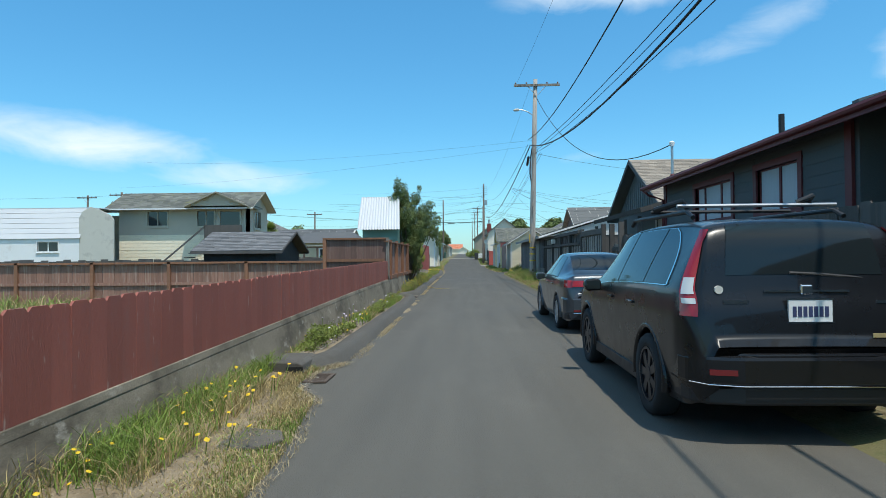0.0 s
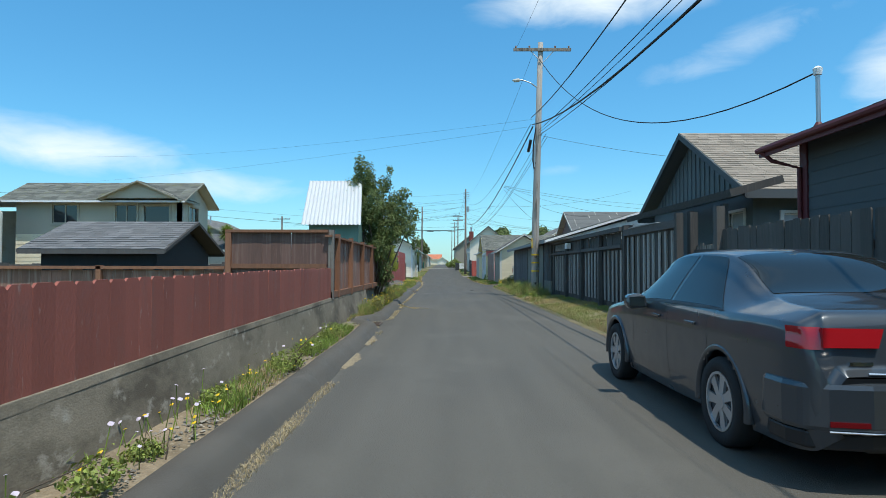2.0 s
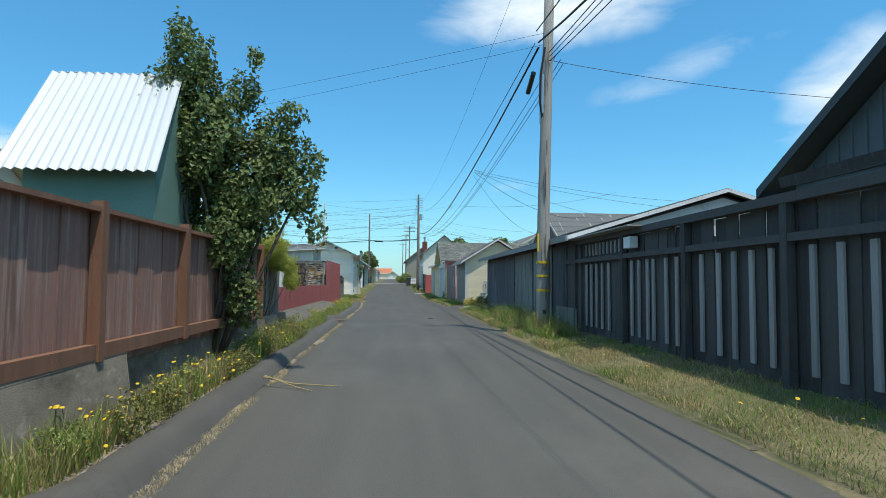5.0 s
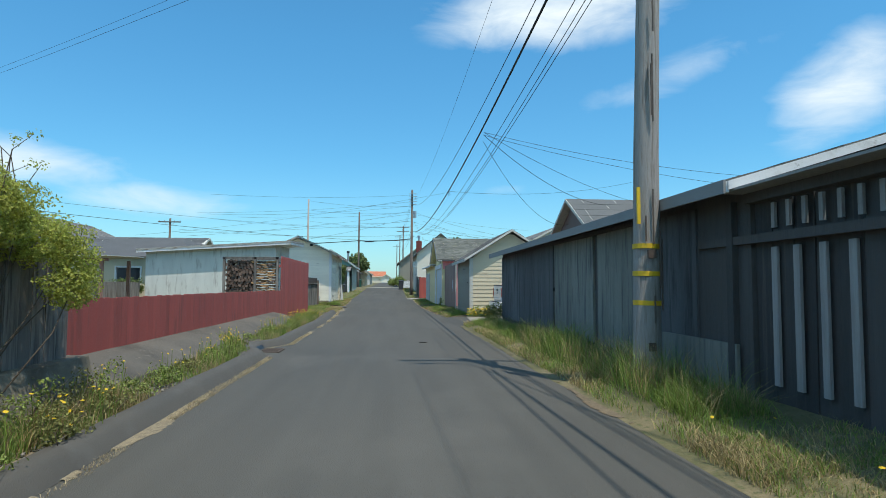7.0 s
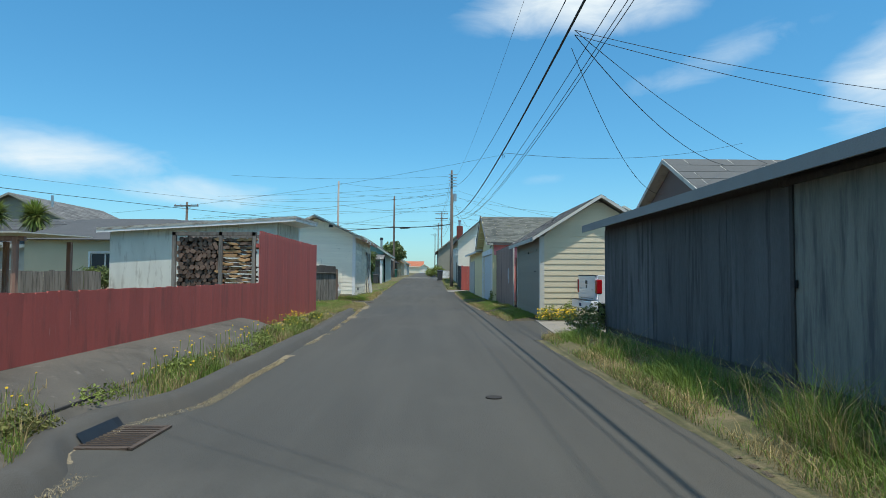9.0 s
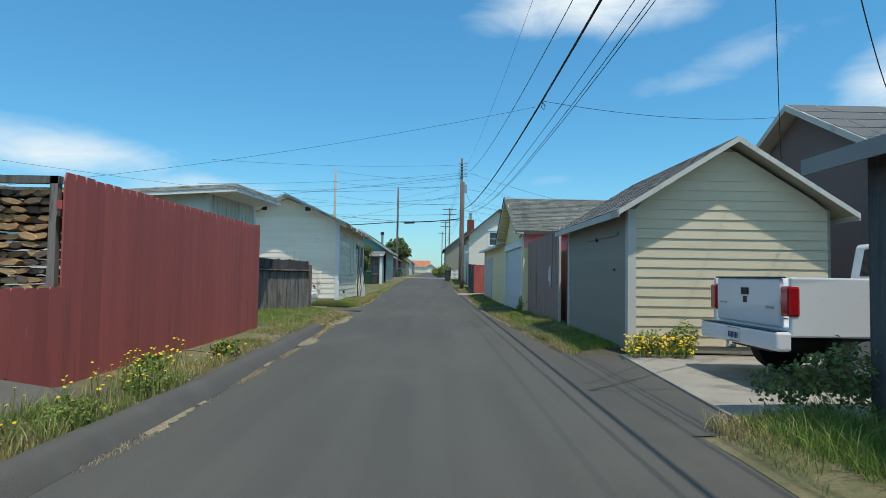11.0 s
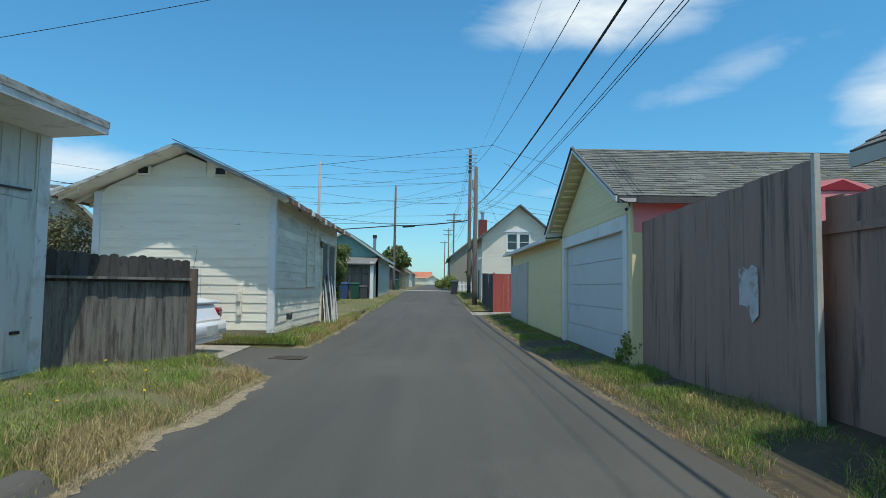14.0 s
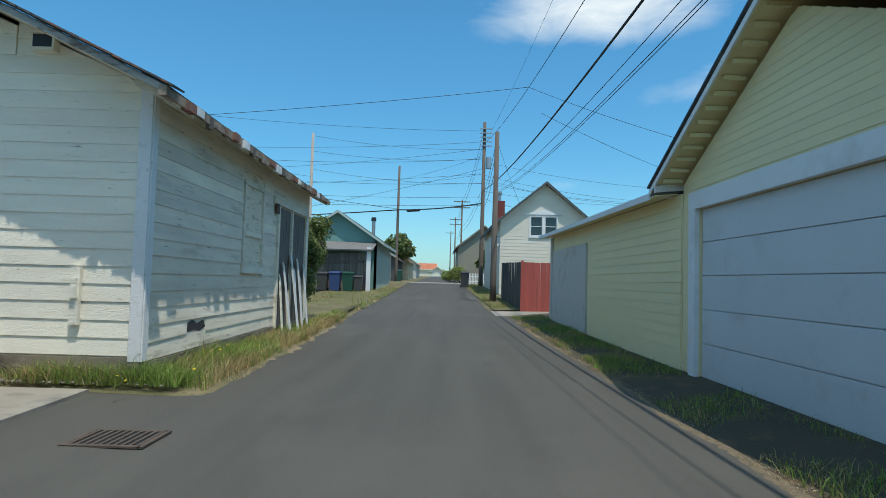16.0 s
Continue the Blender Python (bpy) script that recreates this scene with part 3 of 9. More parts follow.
strip("verge_east", [lambda y: edge_right(y) - 0.12, lambda y: edge_right(y) + 0.15, 3.4, 4.1, 6.0], [-0.012, lambda y: 0.06 * (1 - ramp(46.2, 46.9, y)) - 0.02, lambda y: 0.14 * (1 - ramp(46.2, 46.9, y)) - 0.02, lambda y: 0.22 * (1 - ramp(46.2, 46.9, y)) - 0.02, 0.2], -8, 46.9, 0.5, TURF, "strip of dry grass and soil", "verge", wob=0.03)
strip("verge_east_end", [lambda y: edge_right(y) - 0.12, lambda y: edge_right(y) + 0.15, 3.1, 3.9, 7.0], [-0.012, lambda y: 0.06 * ramp(51.4, 52.4, y) - 0.02, lambda y: 0.12 * ramp(51.4, 52.4, y) - 0.02, lambda y: 0.19 * ramp(51.4, 52.4, y) - 0.02, 0.15], 51.5, 80.2, 0.5, DARK_SOIL, "strip of dark soil and grass along the garages", "verge", wob=0.03)
strip("verge_east_far", [1.7, 1.9, 3.0, 8], [0.0, 0.06, 0.1, 0.1], 82.4, 117, 1.0, TURF, "grass strip beside the pole", "verge", wob=0.02)
single("driveway", Bits().prism([(3.12, 46.9), (9.5, 46.9), (9.5, 51.6), (3.45, 51.6), (3.3, 49.5)], "z", -0.05, 0.05), CONCRETE, "pale concrete driveway", "driveway", "structure", bevel=0.01)
single("driveway", Bits().add([(1.75, 80, 0.02 + lift(80)), (4.5, 80, 0.08 + lift(80)), (4.5, 82.4, 0.08 + lift(82)), (1.75, 82.4, 0.03 + lift(82)), (1.75, 80, -0.2), (4.5, 80, -0.2), (4.5, 82.4, -0.2), (1.75, 82.4, -0.2)],
       [(0, 1, 2, 3), (0, 4, 5, 1), (1, 5, 6, 2), (2, 6, 7, 3), (3, 7, 4, 0)]), CONCRETE, "white concrete apron at the gate", "driveway", "structure")
single("driveway", Bits().prism([(-8.6, 62.1), (-4.2, 62.1), (-3.75, 63.0), (-3.9, 65.25), (-8.6, 65.25)], "z", -0.05, 0.05), CONCRETE, "cracked concrete parking pad", "driveway", "structure")

# ---- building tools ----


def wall_bits(bits, axis, plane, thick, u0, u1, z0, top, openings=(), breaks=()):
    """A wall in the plane axis = plane, reaching thick further; top(u) gives its height; openings (u0, u1, z0, z1) go through."""
    if isinstance(bits, Walls):
        bits = bits.more()
    us = sorted({u0, u1, *breaks, *[o[0] for o in openings], *[o[1] for o in openings]})
    other = "x" if axis == "x" else "y"
    for a, c in zip(us, us[1:]):
        mid = (a + c) / 2
        holes = sorted([(o[2], o[3]) for o in openings if o[0] <= mid <= o[1]])
        lo = z0
        for h0, h1 in holes:
            if h0 > lo + 1e-3:
                bits.prism([(a, lo), (c, lo), (c, h0), (a, h0)], other, plane, plane + thick)
            lo = h1
        bits.prism([(a, lo), (c, lo), (c, top(c)), (a, top(a))], other, plane, plane + thick)
    return bits


def siding(parent, axis, plane, out, u0, u1, z0, top, span, mat, step=0.18, openings=(), name="board", sag=0.0, rng=None, lap=0.016):
    """Lap boards, one object each, on the wall axis = plane, facing out (+1 or -1). span(z) gives the wall's reach at a height."""
    z = z0
    rng = rng or random.Random(int(abs(plane) * 100))
    while z < top - 0.02:
        z1 = min(z + step, top)
        a0, c0 = span(z)
        a1, c1 = span(z1)
        cuts = [(max(a0, u0), min(c0, u1), max(a1, u0), min(c1, u1))]
        for o in openings:
            if o[2] < z1 - 0.02 and o[3] > z + 0.02:
                nxt = []
                for p0, q0, p1, q1 in cuts:
                    if o[1] <= p0 or o[0] >= q0:
                        nxt.append((p0, q0, p1, q1))
                        continue
                    if o[0] > p0 + 0.02:
                        nxt.append((p0, o[0], p1, o[0]))
                    if o[1] < q0 - 0.02:
                        nxt.append((o[1], q0, o[1], q1))
                cuts = nxt
        for p0, q0, p1, q1 in cuts:
            if q0 - p0 < 0.04:
                continue
            q1, p1 = max(q1, p1 + 0.005), p1
            d = sag * rng.uniform(-1, 1)
            e = sag * rng.uniform(-1, 1)
            b = Bits()
            k = lap
            pts = [(p0, 0.0, z + d), (q0, 0.0, z + e), (q1, 0.0, z1 + 0.012), (p1, 0.0, z1 + 0.012), (p0, k, z + d), (q0, k, z + e), (q1, 0.006, z1 + 0.012), (p1, 0.006, z1 + 0.012)]
            vs = [(plane + out * w, u, zz) if axis == "x" else (u, plane + out * w, zz) for u, w, zz in pts]
            fl = [(4, 5, 6, 7), (0, 1, 5, 4), (3, 7, 6, 2), (0, 4, 7, 3), (1, 2, 6, 5)]
            b.add(vs, fl)
            part(name, b, mat, parent)
        z = z1


def shingles(parent, a, b_, c, d, mat, course=0.15, tab=0.3, rng=None, ragged=0.012, name="shingles"):
    """Rows of shingles on the sheet a-b (eave) to d-c (ridge)."""
    rng = rng or random.Random(5)
    a, b_, c, d = (Vector(p) for p in (a, b_, c, d))
    nrm = (b_ - a).cross(d - a).normalized()
    if nrm.z < 0:
        nrm = -nrm
    up = (d - a)
    rows = max(2, int(up.length / course))
    bits = Bits()
    for i in range(rows):
        s0, s1 = i / rows, min(1.0, (i + 1.25) / rows)
        l0, r0 = a.lerp(d, s0), b_.lerp(c, s0)
        l1, r1 = a.lerp(d, s1), b_.lerp(c, s1)
        n = max(2, int((r0 - l0).length / tab))
        off = rng.random()
        cuts = [0.0] + [min(1, (k + off + rng.uniform(-0.1, 0.1)) / n) for k in range(n)] + [1.0]
        cuts = sorted(set(cuts))
        for u, w in zip(cuts, cuts[1:]):
            if w - u < 0.2 / n:
                continue
            g = 0.012 * (w - u)
            drop = (l0 - l1).normalized() * rng.uniform(0, ragged)
            h = nrm * rng.uniform(0.012, 0.02)
            p = [l0.lerp(r0, u + g) + drop, l0.lerp(r0, w - g) + drop, l1.lerp(r1, w - g), l1.lerp(r1, u + g)]
            top = [p[0] + h, p[1] + h, p[2] + nrm * 0.003, p[3] + nrm * 0.003]
            bits.add([*top, p[0], p[1]], [(0, 1, 2, 3), (4, 5, 1, 0), (4, 0, 3), (5, 2, 1)])
    return part(name, bits, mat, parent, kind="stuff")


def window(parent, axis, plane, out, u0, u1, z0, z1, frame_mat, glass=None, trim=0.08, bars=(), sash=False, name="window", depth=0.06, sill=True):
    """A window set into an opening: trim boards, frame, panes."""
    f = Bits()

    def put(bits, a, c, lo, hi, w0, w1):
        if axis == "x":
            bits.box(min(plane + out * w0, plane + out * w1), max(plane + out * w0, plane + out * w1), a, c, lo, hi)
        else:
            bits.box(a, c, min(plane + out * w0, plane + out * w1), max(plane + out * w0, plane + out * w1), lo, hi)

    t = trim
    for a, c, lo, hi in ((u0 - t, u0, z0 - t, z1 + t), (u1, u1 + t, z0 - t, z1 + t), (u0, u1, z1, z1 + t), (u0, u1, z0 - t, z0)):
        put(f, a, c, lo, hi, -0.05, 0.04)
    ob = part(name, f, frame_mat, parent)
    if sill:
        s = Bits()
        put(s, u0 - t - 0.03, u1 + t + 0.03, z0 - t - 0.035, z0 - t, -0.02, 0.075)
        part("sill", s, frame_mat, ob)
    edges = [u0, *bars, u1]
    for a, c in zip(edges, edges[1:]):
        g = Bits()
        put(g, a + 0.03, c - 0.03, z0 + 0.03, z1 - 0.03, -depth - 0.01, -depth)
        part("pane", g, glass or GLASS, ob)
        fr = Bits()
        for p, q, lo, hi in ((a, a + 0.03, z0, z1), (c - 0.03, c, z0, z1), (a + 0.03, c - 0.03, z0, z0 + 0.03), (a + 0.03, c - 0.03, z1 - 0.03, z1)):
            put(fr, p, q, lo, hi, -depth - 0.02, -depth + 0.025)
        if sash:
            put(fr, a + 0.03, c - 0.03, (z0 + z1) / 2 - 0.02, (z0 + z1) / 2 + 0.02, -depth - 0.02, -depth + 0.03)
        part("window_frame", fr, frame_mat, ob)
    return ob


def board_fence(parent, y0, y1, x_at, z0, z1, mat, w=0.14, gap=0.006, t=0.02, ears=0.0, rng=None, jitter=0.008, wild=1.0):
    """Upright boards along the alley, each an object."""
    rng = rng or random.Random(int(y0 * 10))
    n = max(1, int((y1 - y0) / (w + gap)))
    w_real = (y1 - y0) / n - gap
    mesh = unit_board("board", mat, w_real, t, 1.0, ears / max(0.3, (z1 if not callable(z1) else z1(y0)) - (z0 if not callable(z0) else z0(y0))) if ears else 0)
    for i in range(n):
        y = y0 + (i + 0.5) * (y1 - y0) / n
        x = x_at(y) if callable(x_at) else x_at
        turn = -math.atan(x_at(y + 0.5) - x_at(y - 0.5)) if callable(x_at) else 0.0
        lo = z0(y) if callable(z0) else z0
        hi = z1(y) if callable(z1) else z1
        hi += rng.uniform(-jitter, jitter)
        piece("board", mesh, parent, (x + wild * rng.uniform(-0.004, 0.004), y, lo), (rng.uniform(-0.004, 0.004) * wild, rng.uniform(-0.01, 0.01) * wild, turn + rng.uniform(-0.03, 0.03) * wild), (1, 1, hi - lo))


def cross_boards(parent, x0, x1, y, z0, z1, mat, w=0.14, gap=0.006, t=0.02, rng=None, jitter=0.01, ears=0.0):
    """Upright boards across the alley's direction."""
    rng = rng or random.Random(int(x0 * 10 + y * 100))
    n = max(1, int((x1 - x0) / (w + gap)))
    w_real = (x1 - x0) / n - gap
    mesh = unit_board("board", mat, w_real, t, 1.0, ears)
    for i in range(n):
        x = x0 + (i + 0.5) * (x1 - x0) / n
        piece("board", mesh, parent, (x, y + rng.uniform(-0.004, 0.004), z0), (rng.uniform(-0.008, 0.008), 0, math.pi / 2 + rng.uniform(-0.03, 0.03)), (1, 1, z1 - z0 + rng.uniform(-jitter, jitter)))


def posts(parent, spots, z0, z1, mat, s=0.09, name="post"):
    for x, y in spots:
        part(name, Bits().box(x - s / 2, x + s / 2, y - s / 2, y + s / 2, z0, z1), mat, parent)


def tent(peak_u, half_l, half_r, eave_l, eave_r, peak):
    """Height under a gable at u, and the reach at a height."""
    def top(u):
        return peak - (peak - eave_l) * (peak_u - u) / half_l if u < peak_u else peak - (peak - eave_r) * (u - peak_u) / half_r

    def span(z):
        l = peak_u - half_l if z <= eave_l else peak_u - half_l * (peak - z) / (peak - eave_l)
        r = peak_u + half_r if z <= eave_r else peak_u + half_r * (peak - z) / (peak - eave_r)
        return l, r
    return top, span


def roof_pair(parent, axis, along0, along1, u_l, z_l, u_p, z_p, u_r, z_r, mat, under, fascia=0.14, thick=0.05, course=0.15, tab=0.3, rafters=0.0, verge_mat=None, left=True, right=True, eave_mat=None):
    """Two roof sheets with their shingles, verge boards and eave boards. axis: the ridge's direction."""
    def P(u, a, z):
        return (a, u, z) if axis == "x" else (u, a, z)

    verge_mat = verge_mat or under
    for ue, ze, on in ((u_l, z_l, left), (u_r, z_r, right)):
        if not on:
            continue
        deck = Bits()
        pts = [P(ue, along0, ze), P(ue, along1, ze), P(u_p, along1, z_p), P(u_p, along0, z_p)]
        lo = [(p[0], p[1], p[2] - thick) for p in pts]
        deck.add(pts + lo, [(0, 1, 2, 3), (7, 6, 5, 4), (0, 4, 5, 1), (1, 5, 6, 2), (2, 6, 7, 3), (3, 7, 4, 0)])
        ob = part("roof", deck, under, parent)
        shingles(ob, pts[0], pts[1], pts[2], pts[3], mat, course, tab)
        f = Bits()
        s = 1 if ue > u_p else -1
        pr = [(ue - s * 0.02, ze - thick - fascia), (ue + s * 0.012, ze - thick - fascia), (ue + s * 0.012, ze - 0.005), (ue - s * 0.02, ze - 0.005)]
        f.prism(pr, "x" if axis == "x" else "y", along0, along1)
        part("eave_board", f, eave_mat or verge_mat, parent)
        for a, w in ((along0, -1), (along1, 1)):
            v = Bits()
            v.prism([(ue, ze - fascia - thick * 0.5), (ue, ze - 0.005), (u_p, z_p - 0.005), (u_p, z_p - fascia - thick * 0.5)], "x" if axis == "x" else "y", a, a + w * 0.025)
            part("verge_board", v, verge_mat, parent)
        if rafters:
            a = along0 + 0.2
            while a < along1 - 0.1:
                r = Bits()
                k = 0.55
                x2, z2 = ue + (u_p - ue) * k * 0.3, ze + (z_p - ze) * k * 0.3
                r.prism([(ue + (-s) * 0.02, ze - thick - 0.09), (ue - s * 0.02, ze - thick), (x2, z2 - thick), (x2, z2 - thick - 0.09)], "x" if axis == "x" else "y", a - 0.022, a + 0.022)
                part("rafter", r, under, parent)
                a += rafters

# ---- west side: wall and fences ----


def wall_top(y):
    return 0.42 + 0.0165 * max(0.0, min(13.0, y)) + 0.009 * max(0.0, min(11.0, y - 13))


b = Bits()
ys = [-8 + 0.5 * i for i in range(65)]
for y in ys:
    t_ = wall_top(y)
    k = 0.015 * noise.noise(Vector((y * 1.1, 0, 0)))
    for x, z in ((-2.5, -0.3), (-2.5 + k, 0.05), (-2.585 + k * 0.5, t_ - 0.07), (-2.582, t_ - 0.06), (-2.595, t_), (-2.85, t_ + 0.01), (-2.85, -0.3)):
        b.v.append((x, y, z))
for i in range(len(ys) - 1):
    for j in range(7):
        b.f.append((i * 7 + j, i * 7 + (j + 1) % 7, (i + 1) * 7 + (j + 1) % 7, (i + 1) * 7 + j))
b.f += [tuple(range(7)), tuple(range(len(b.v) - 7, len(b.v)))[::-1]]
wall = single("retaining_wall", b, WALL_CONCRETE, "stained grey concrete wall below the fence", "wall", "structure", bevel=0.015)


def fence_top(y):
    return 1.08 + 0.01 * max(0, min(17, y))


red_low = thing("fence", (-2.62, 0, 0.56), "faded brick-red board fence on a concrete wall", "fence")
board_fence(red_low, -4, 19.0, -2.62, lambda y: wall_top(y) - 0.015, fence_top, RED_PAINT, w=0.19, gap=-0.003, ears=0.03, jitter=0.008, wild=0.4)
part("rail", Bits().box(-2.7, -2.64, -4, 19, 0.75, 0.84), RED_PAINT, red_low)
part("rail", Bits().box(-2.7, -2.64, -4, 19, 0.98, 1.04), RED_PAINT, red_low)

tall_brown = thing("fence", (-2.64, 19, 0.6), "tall brown stained board fence with redwood posts", "fence")
board_fence(tall_brown, 19.1, 29.5, -2.68, 0.6, 1.87, BROWN_WOOD, w=0.19, gap=0.004)
part("cap_rail", Bits().box(-2.72, -2.58, 18.95, 29.5, 1.86, 1.9), RED_WOOD, tall_brown)
part("rail", Bits().box(-2.66, -2.58, 19.0, 29.5, 0.68, 0.8), RED_WOOD, tall_brown)
for y in (19.05, 19.75, 21.5, 23.5, 25.5, 27.5, 29.4):
    part("post", Bits().box(-2.66, -2.56, y - 0.05, y + 0.05, 0.66, 1.95 if y > 19.5 else 2.0), RED_WOOD if y > 19.5 else GREY_WOOD, tall_brown)
panel = thing("fence", (-3.6, 19, 0), "tall brown board fence panel across the yard", "fence")
PANEL_WOOD = surf("dark_brown_stain", (0.15, 0.088, 0.072), 0.85, var=0.3, scale=2, grain=25, bump=0.3, stretch=(7, 7, 0.6), rnd=0.15, stain=(0.22, 0.15, 0.125), stain_amount=0.25, stain_scale=2)
cross_boards(panel, -4.55, -2.62, 19.06, 0.2, 1.965, PANEL_WOOD, w=0.2, gap=-0.012)
part("cap_rail", Bits().box(-4.65, -2.67, 18.98, 19.1, 1.945, 2.0), RED_WOOD, panel)
part("rail", Bits().box(-4.6, -2.7, 19.0, 19.04, 1.25, 1.34), RED_WOOD, panel)
posts(panel, [(-4.6, 19.04)], -0.2, 2.0, RED_WOOD, 0.11)
yard_fence = thing("fence", (-14, 19, -0.25), "brown board yard fence with redwood posts and rail", "fence")
cross_boards(yard_fence, -24, -4.7, 19.08, -0.2, 1.22, BROWN_WOOD, w=0.19, jitter=0.03)
part("cap_rail", Bits().box(-24, -4.66, 18.98, 19.12, 1.23, 1.29), RED_WOOD, yard_fence)
part("rail", Bits().box(-24, -4.66, 19.02, 19.06, 0.55, 0.64), BROWN_WOOD, yard_fence)
posts(yard_fence, [(x, 19.03) for x in (-7.1, -9.6, -12.1, -14.6, -17.1, -19.6, -22.1)], -0.25, 1.3, RED_WOOD, 0.1)
yard_fence2 = thing("fence", (-14, 24, -0.25), "dark weathered board fence behind the yard", "fence")
cross_boards(yard_fence2, -30, -5, 24, -0.2, 1.36, DARK_WOOD, w=0.3, jitter=0.05)

red_mid = thing("fence", (-3.5, 40, 0.45), "brick-red board fence above a concrete bank", "fence")
board_fence(red_mid, 30.5, 47.6, -3.5, lambda y: 0.46 - 0.33 * smooth(46.2, 47.6, y), 1.15, RED_BRIGHT, w=0.19, gap=-0.006, ears=0.02, wild=0.2)
part("rail", Bits().box(-3.58, -3.52, 30.5, 47.6, 0.95, 1.03), RED_BRIGHT, red_mid)
red_tall = thing("fence", (-3.5, 51, 0.1), "tall brick-red board fence", "fence")
board_fence(red_tall, 47.6, 54.5, -3.5, 0.1, 2.33, RED_BRIGHT, w=0.19, gap=-0.006, ears=0.09, wild=0.2)
part("rail", Bits().box(-3.58, -3.52, 47.6, 54.5, 0.35, 0.44), RED_BRIGHT, red_tall)
part("rail", Bits().box(-3.58, -3.52, 47.6, 54.5, 1.95, 2.04), RED_BRIGHT, red_tall)
part("post", Bits().box(-3.62, -3.5, 54.5, 54.56, 0.1, 2.36), RED_BRIGHT, red_tall)

# ---- west side: houses ----
tin_shed = thing("tin_shed", (-3.85, 26.5, 0), "tall green shed with a steep white corrugated roof", "shed")
wb = Walls()
for y in (25.75, 27.3):
    wall_bits(wb, "y", y, 0.08, -4.55, -3.05, 0, lambda u: 2.75)
top, span = tent(26.55, 0.8, 0.8, 2.7, 2.7, 3.85)
wall_bits(wb, "x", -3.05, -0.06, 25.83, 27.3, 0, top, breaks=(26.55,))
wall_bits(wb, "x", -4.55, 0.06, 25.83, 27.3, 0, top, breaks=(26.55,))
part("wall", wb, GREEN_METAL, tin_shed)


def corrugated(parent, a, b_, c, d, mat, pitch=0.115, amp=0.02):
    a, b_, c, d = (Vector(p) for p in (a, b_, c, d))
    nrm = (b_ - a).cross(d - a).normalized()
    n = int((b_ - a).length / pitch) * 4
    bits = Bits()
    for i in range(n + 1):
        h = nrm * amp * math.sin(i * math.pi / 2)
        lo, hi = a.lerp(b_, i / n) + h, d.lerp(c, i / n) + h
        bits.v += [tuple(lo), tuple(hi), tuple(lo - nrm * 0.006), tuple(hi - nrm * 0.006)]
    for i in range(n):
        o = i * 4
        bits.f += [(o, o + 4, o + 5, o + 1), (o + 2, o + 3, o + 7, o + 6), (o, o + 2, o + 6, o + 4), (o + 1, o + 5, o + 7, o + 3)]
    return part("roof", bits, mat, parent, smooth=False)


corrugated(tin_shed, (-4.72, 25.45, 2.55), (-2.93, 25.45, 2.55), (-3.05, 26.55, 4.02), (-4.72, 26.55, 4.02), TIN)
corrugated(tin_shed, (-2.93, 27.65, 2.55), (-4.72, 27.65, 2.55), (-4.72, 26.55, 4.02), (-3.05, 26.55, 4.02), TIN)

dark_shed = thing("shed", (-7.7, 21.5, -0.2), "low dark shed with a grey shingle roof", "shed")
top, span = tent(21.5, 1.4, 1.4, 1.6, 1.6, 2.18)
wb = Walls()
wall_bits(wb, "x", -6.5, -0.08, 20.1, 22.9, -0.25, top, breaks=(21.5,))
wall_bits(wb, "x", -8.95, 0.08, 20.1, 22.9, -0.25, top, breaks=(21.5,))
wall_bits(wb, "y", 20.1, 0.08, -8.87, -6.58, -0.25, lambda u: 1.6)
wall_bits(wb, "y", 22.82, 0.08, -8.87, -6.58, -0.25, lambda u: 1.6)
part("wall", wb, BLACK_PLANK, dark_shed)
roof_pair(dark_shed, "x", -9.25, -6.2, 19.8, 1.64, 21.5, 2.33, 23.2, 1.64, SHINGLE_SHED, DARK_WOOD, course=0.14, tab=0.3, fascia=0.05)

beige_house = thing("house", (-18.5, 43, -0.1), "two-storey beige stucco house with a dark roof", "house")
hw = [(-20.9, -19.6, 3.55, 4.5), (-17.6, -16.5, 3.5, 4.5), (-16.1, -14.8, 2.6, 4.45)]
wb = Walls()
wall_bits(wb, "y", 38.9, 0.2, -22.6, -14.2, 2.95, lambda u: 4.75, hw)
wall_bits(wb, "y", 42.3, 0.2, -22.6, -14.4, -0.2, lambda u: 4.75)
top, span = tent(40.6, 1.7, 1.9, 4.75, 4.75, 5.75)
gw = [(39.9, 41.1, 3.4, 4.5)]
wall_bits(wb, "x", -14.2, -0.2, 38.9, 42.5, -0.2, top, gw, breaks=(40.6,))
wall_bits(wb, "x", -22.8, 0.2, 38.9, 42.5, -0.2, top, breaks=(40.6,))
part("wall", wb, BEIGE, beige_house)
wb = Walls()
wall_bits(wb, "y", 38.85, 0.2, -22.75, -14.05, -0.2, lambda u: 2.95)
lower = part("lower_wall", wb, CREAM, beige_house, "cream clapboard lower wall")
siding(beige_house, "y", 38.84, -1, -22.75, -17.4, 0.0, 2.95, lambda z: (-22.75, -17.4), CREAM, step=0.22)
for o in hw:
    window(beige_house, "y", 38.9, -1, *o, BEIGE, GLASS, 0.1, bars=((o[0] + o[1]) / 2,) if o[2] > 3 else ())
window(beige_house, "x", -14.2, 1, *gw[0], BEIGE, GLASS, 0.1, bars=(40.5,))
roof_pair(beige_house, "x", -23.4, -13.7, 38.2, 4.66, 40.6, 5.88, 42.9, 4.66, SHINGLE_GREEN, BEIGE, course=0.18, tab=0.4, verge_mat=TAN_GREY, fascia=0.05, eave_mat=WHITE)
top, span = tent(-15.9, 2.0, 2.0, 4.8, 4.8, 5.6)
wb = Walls()
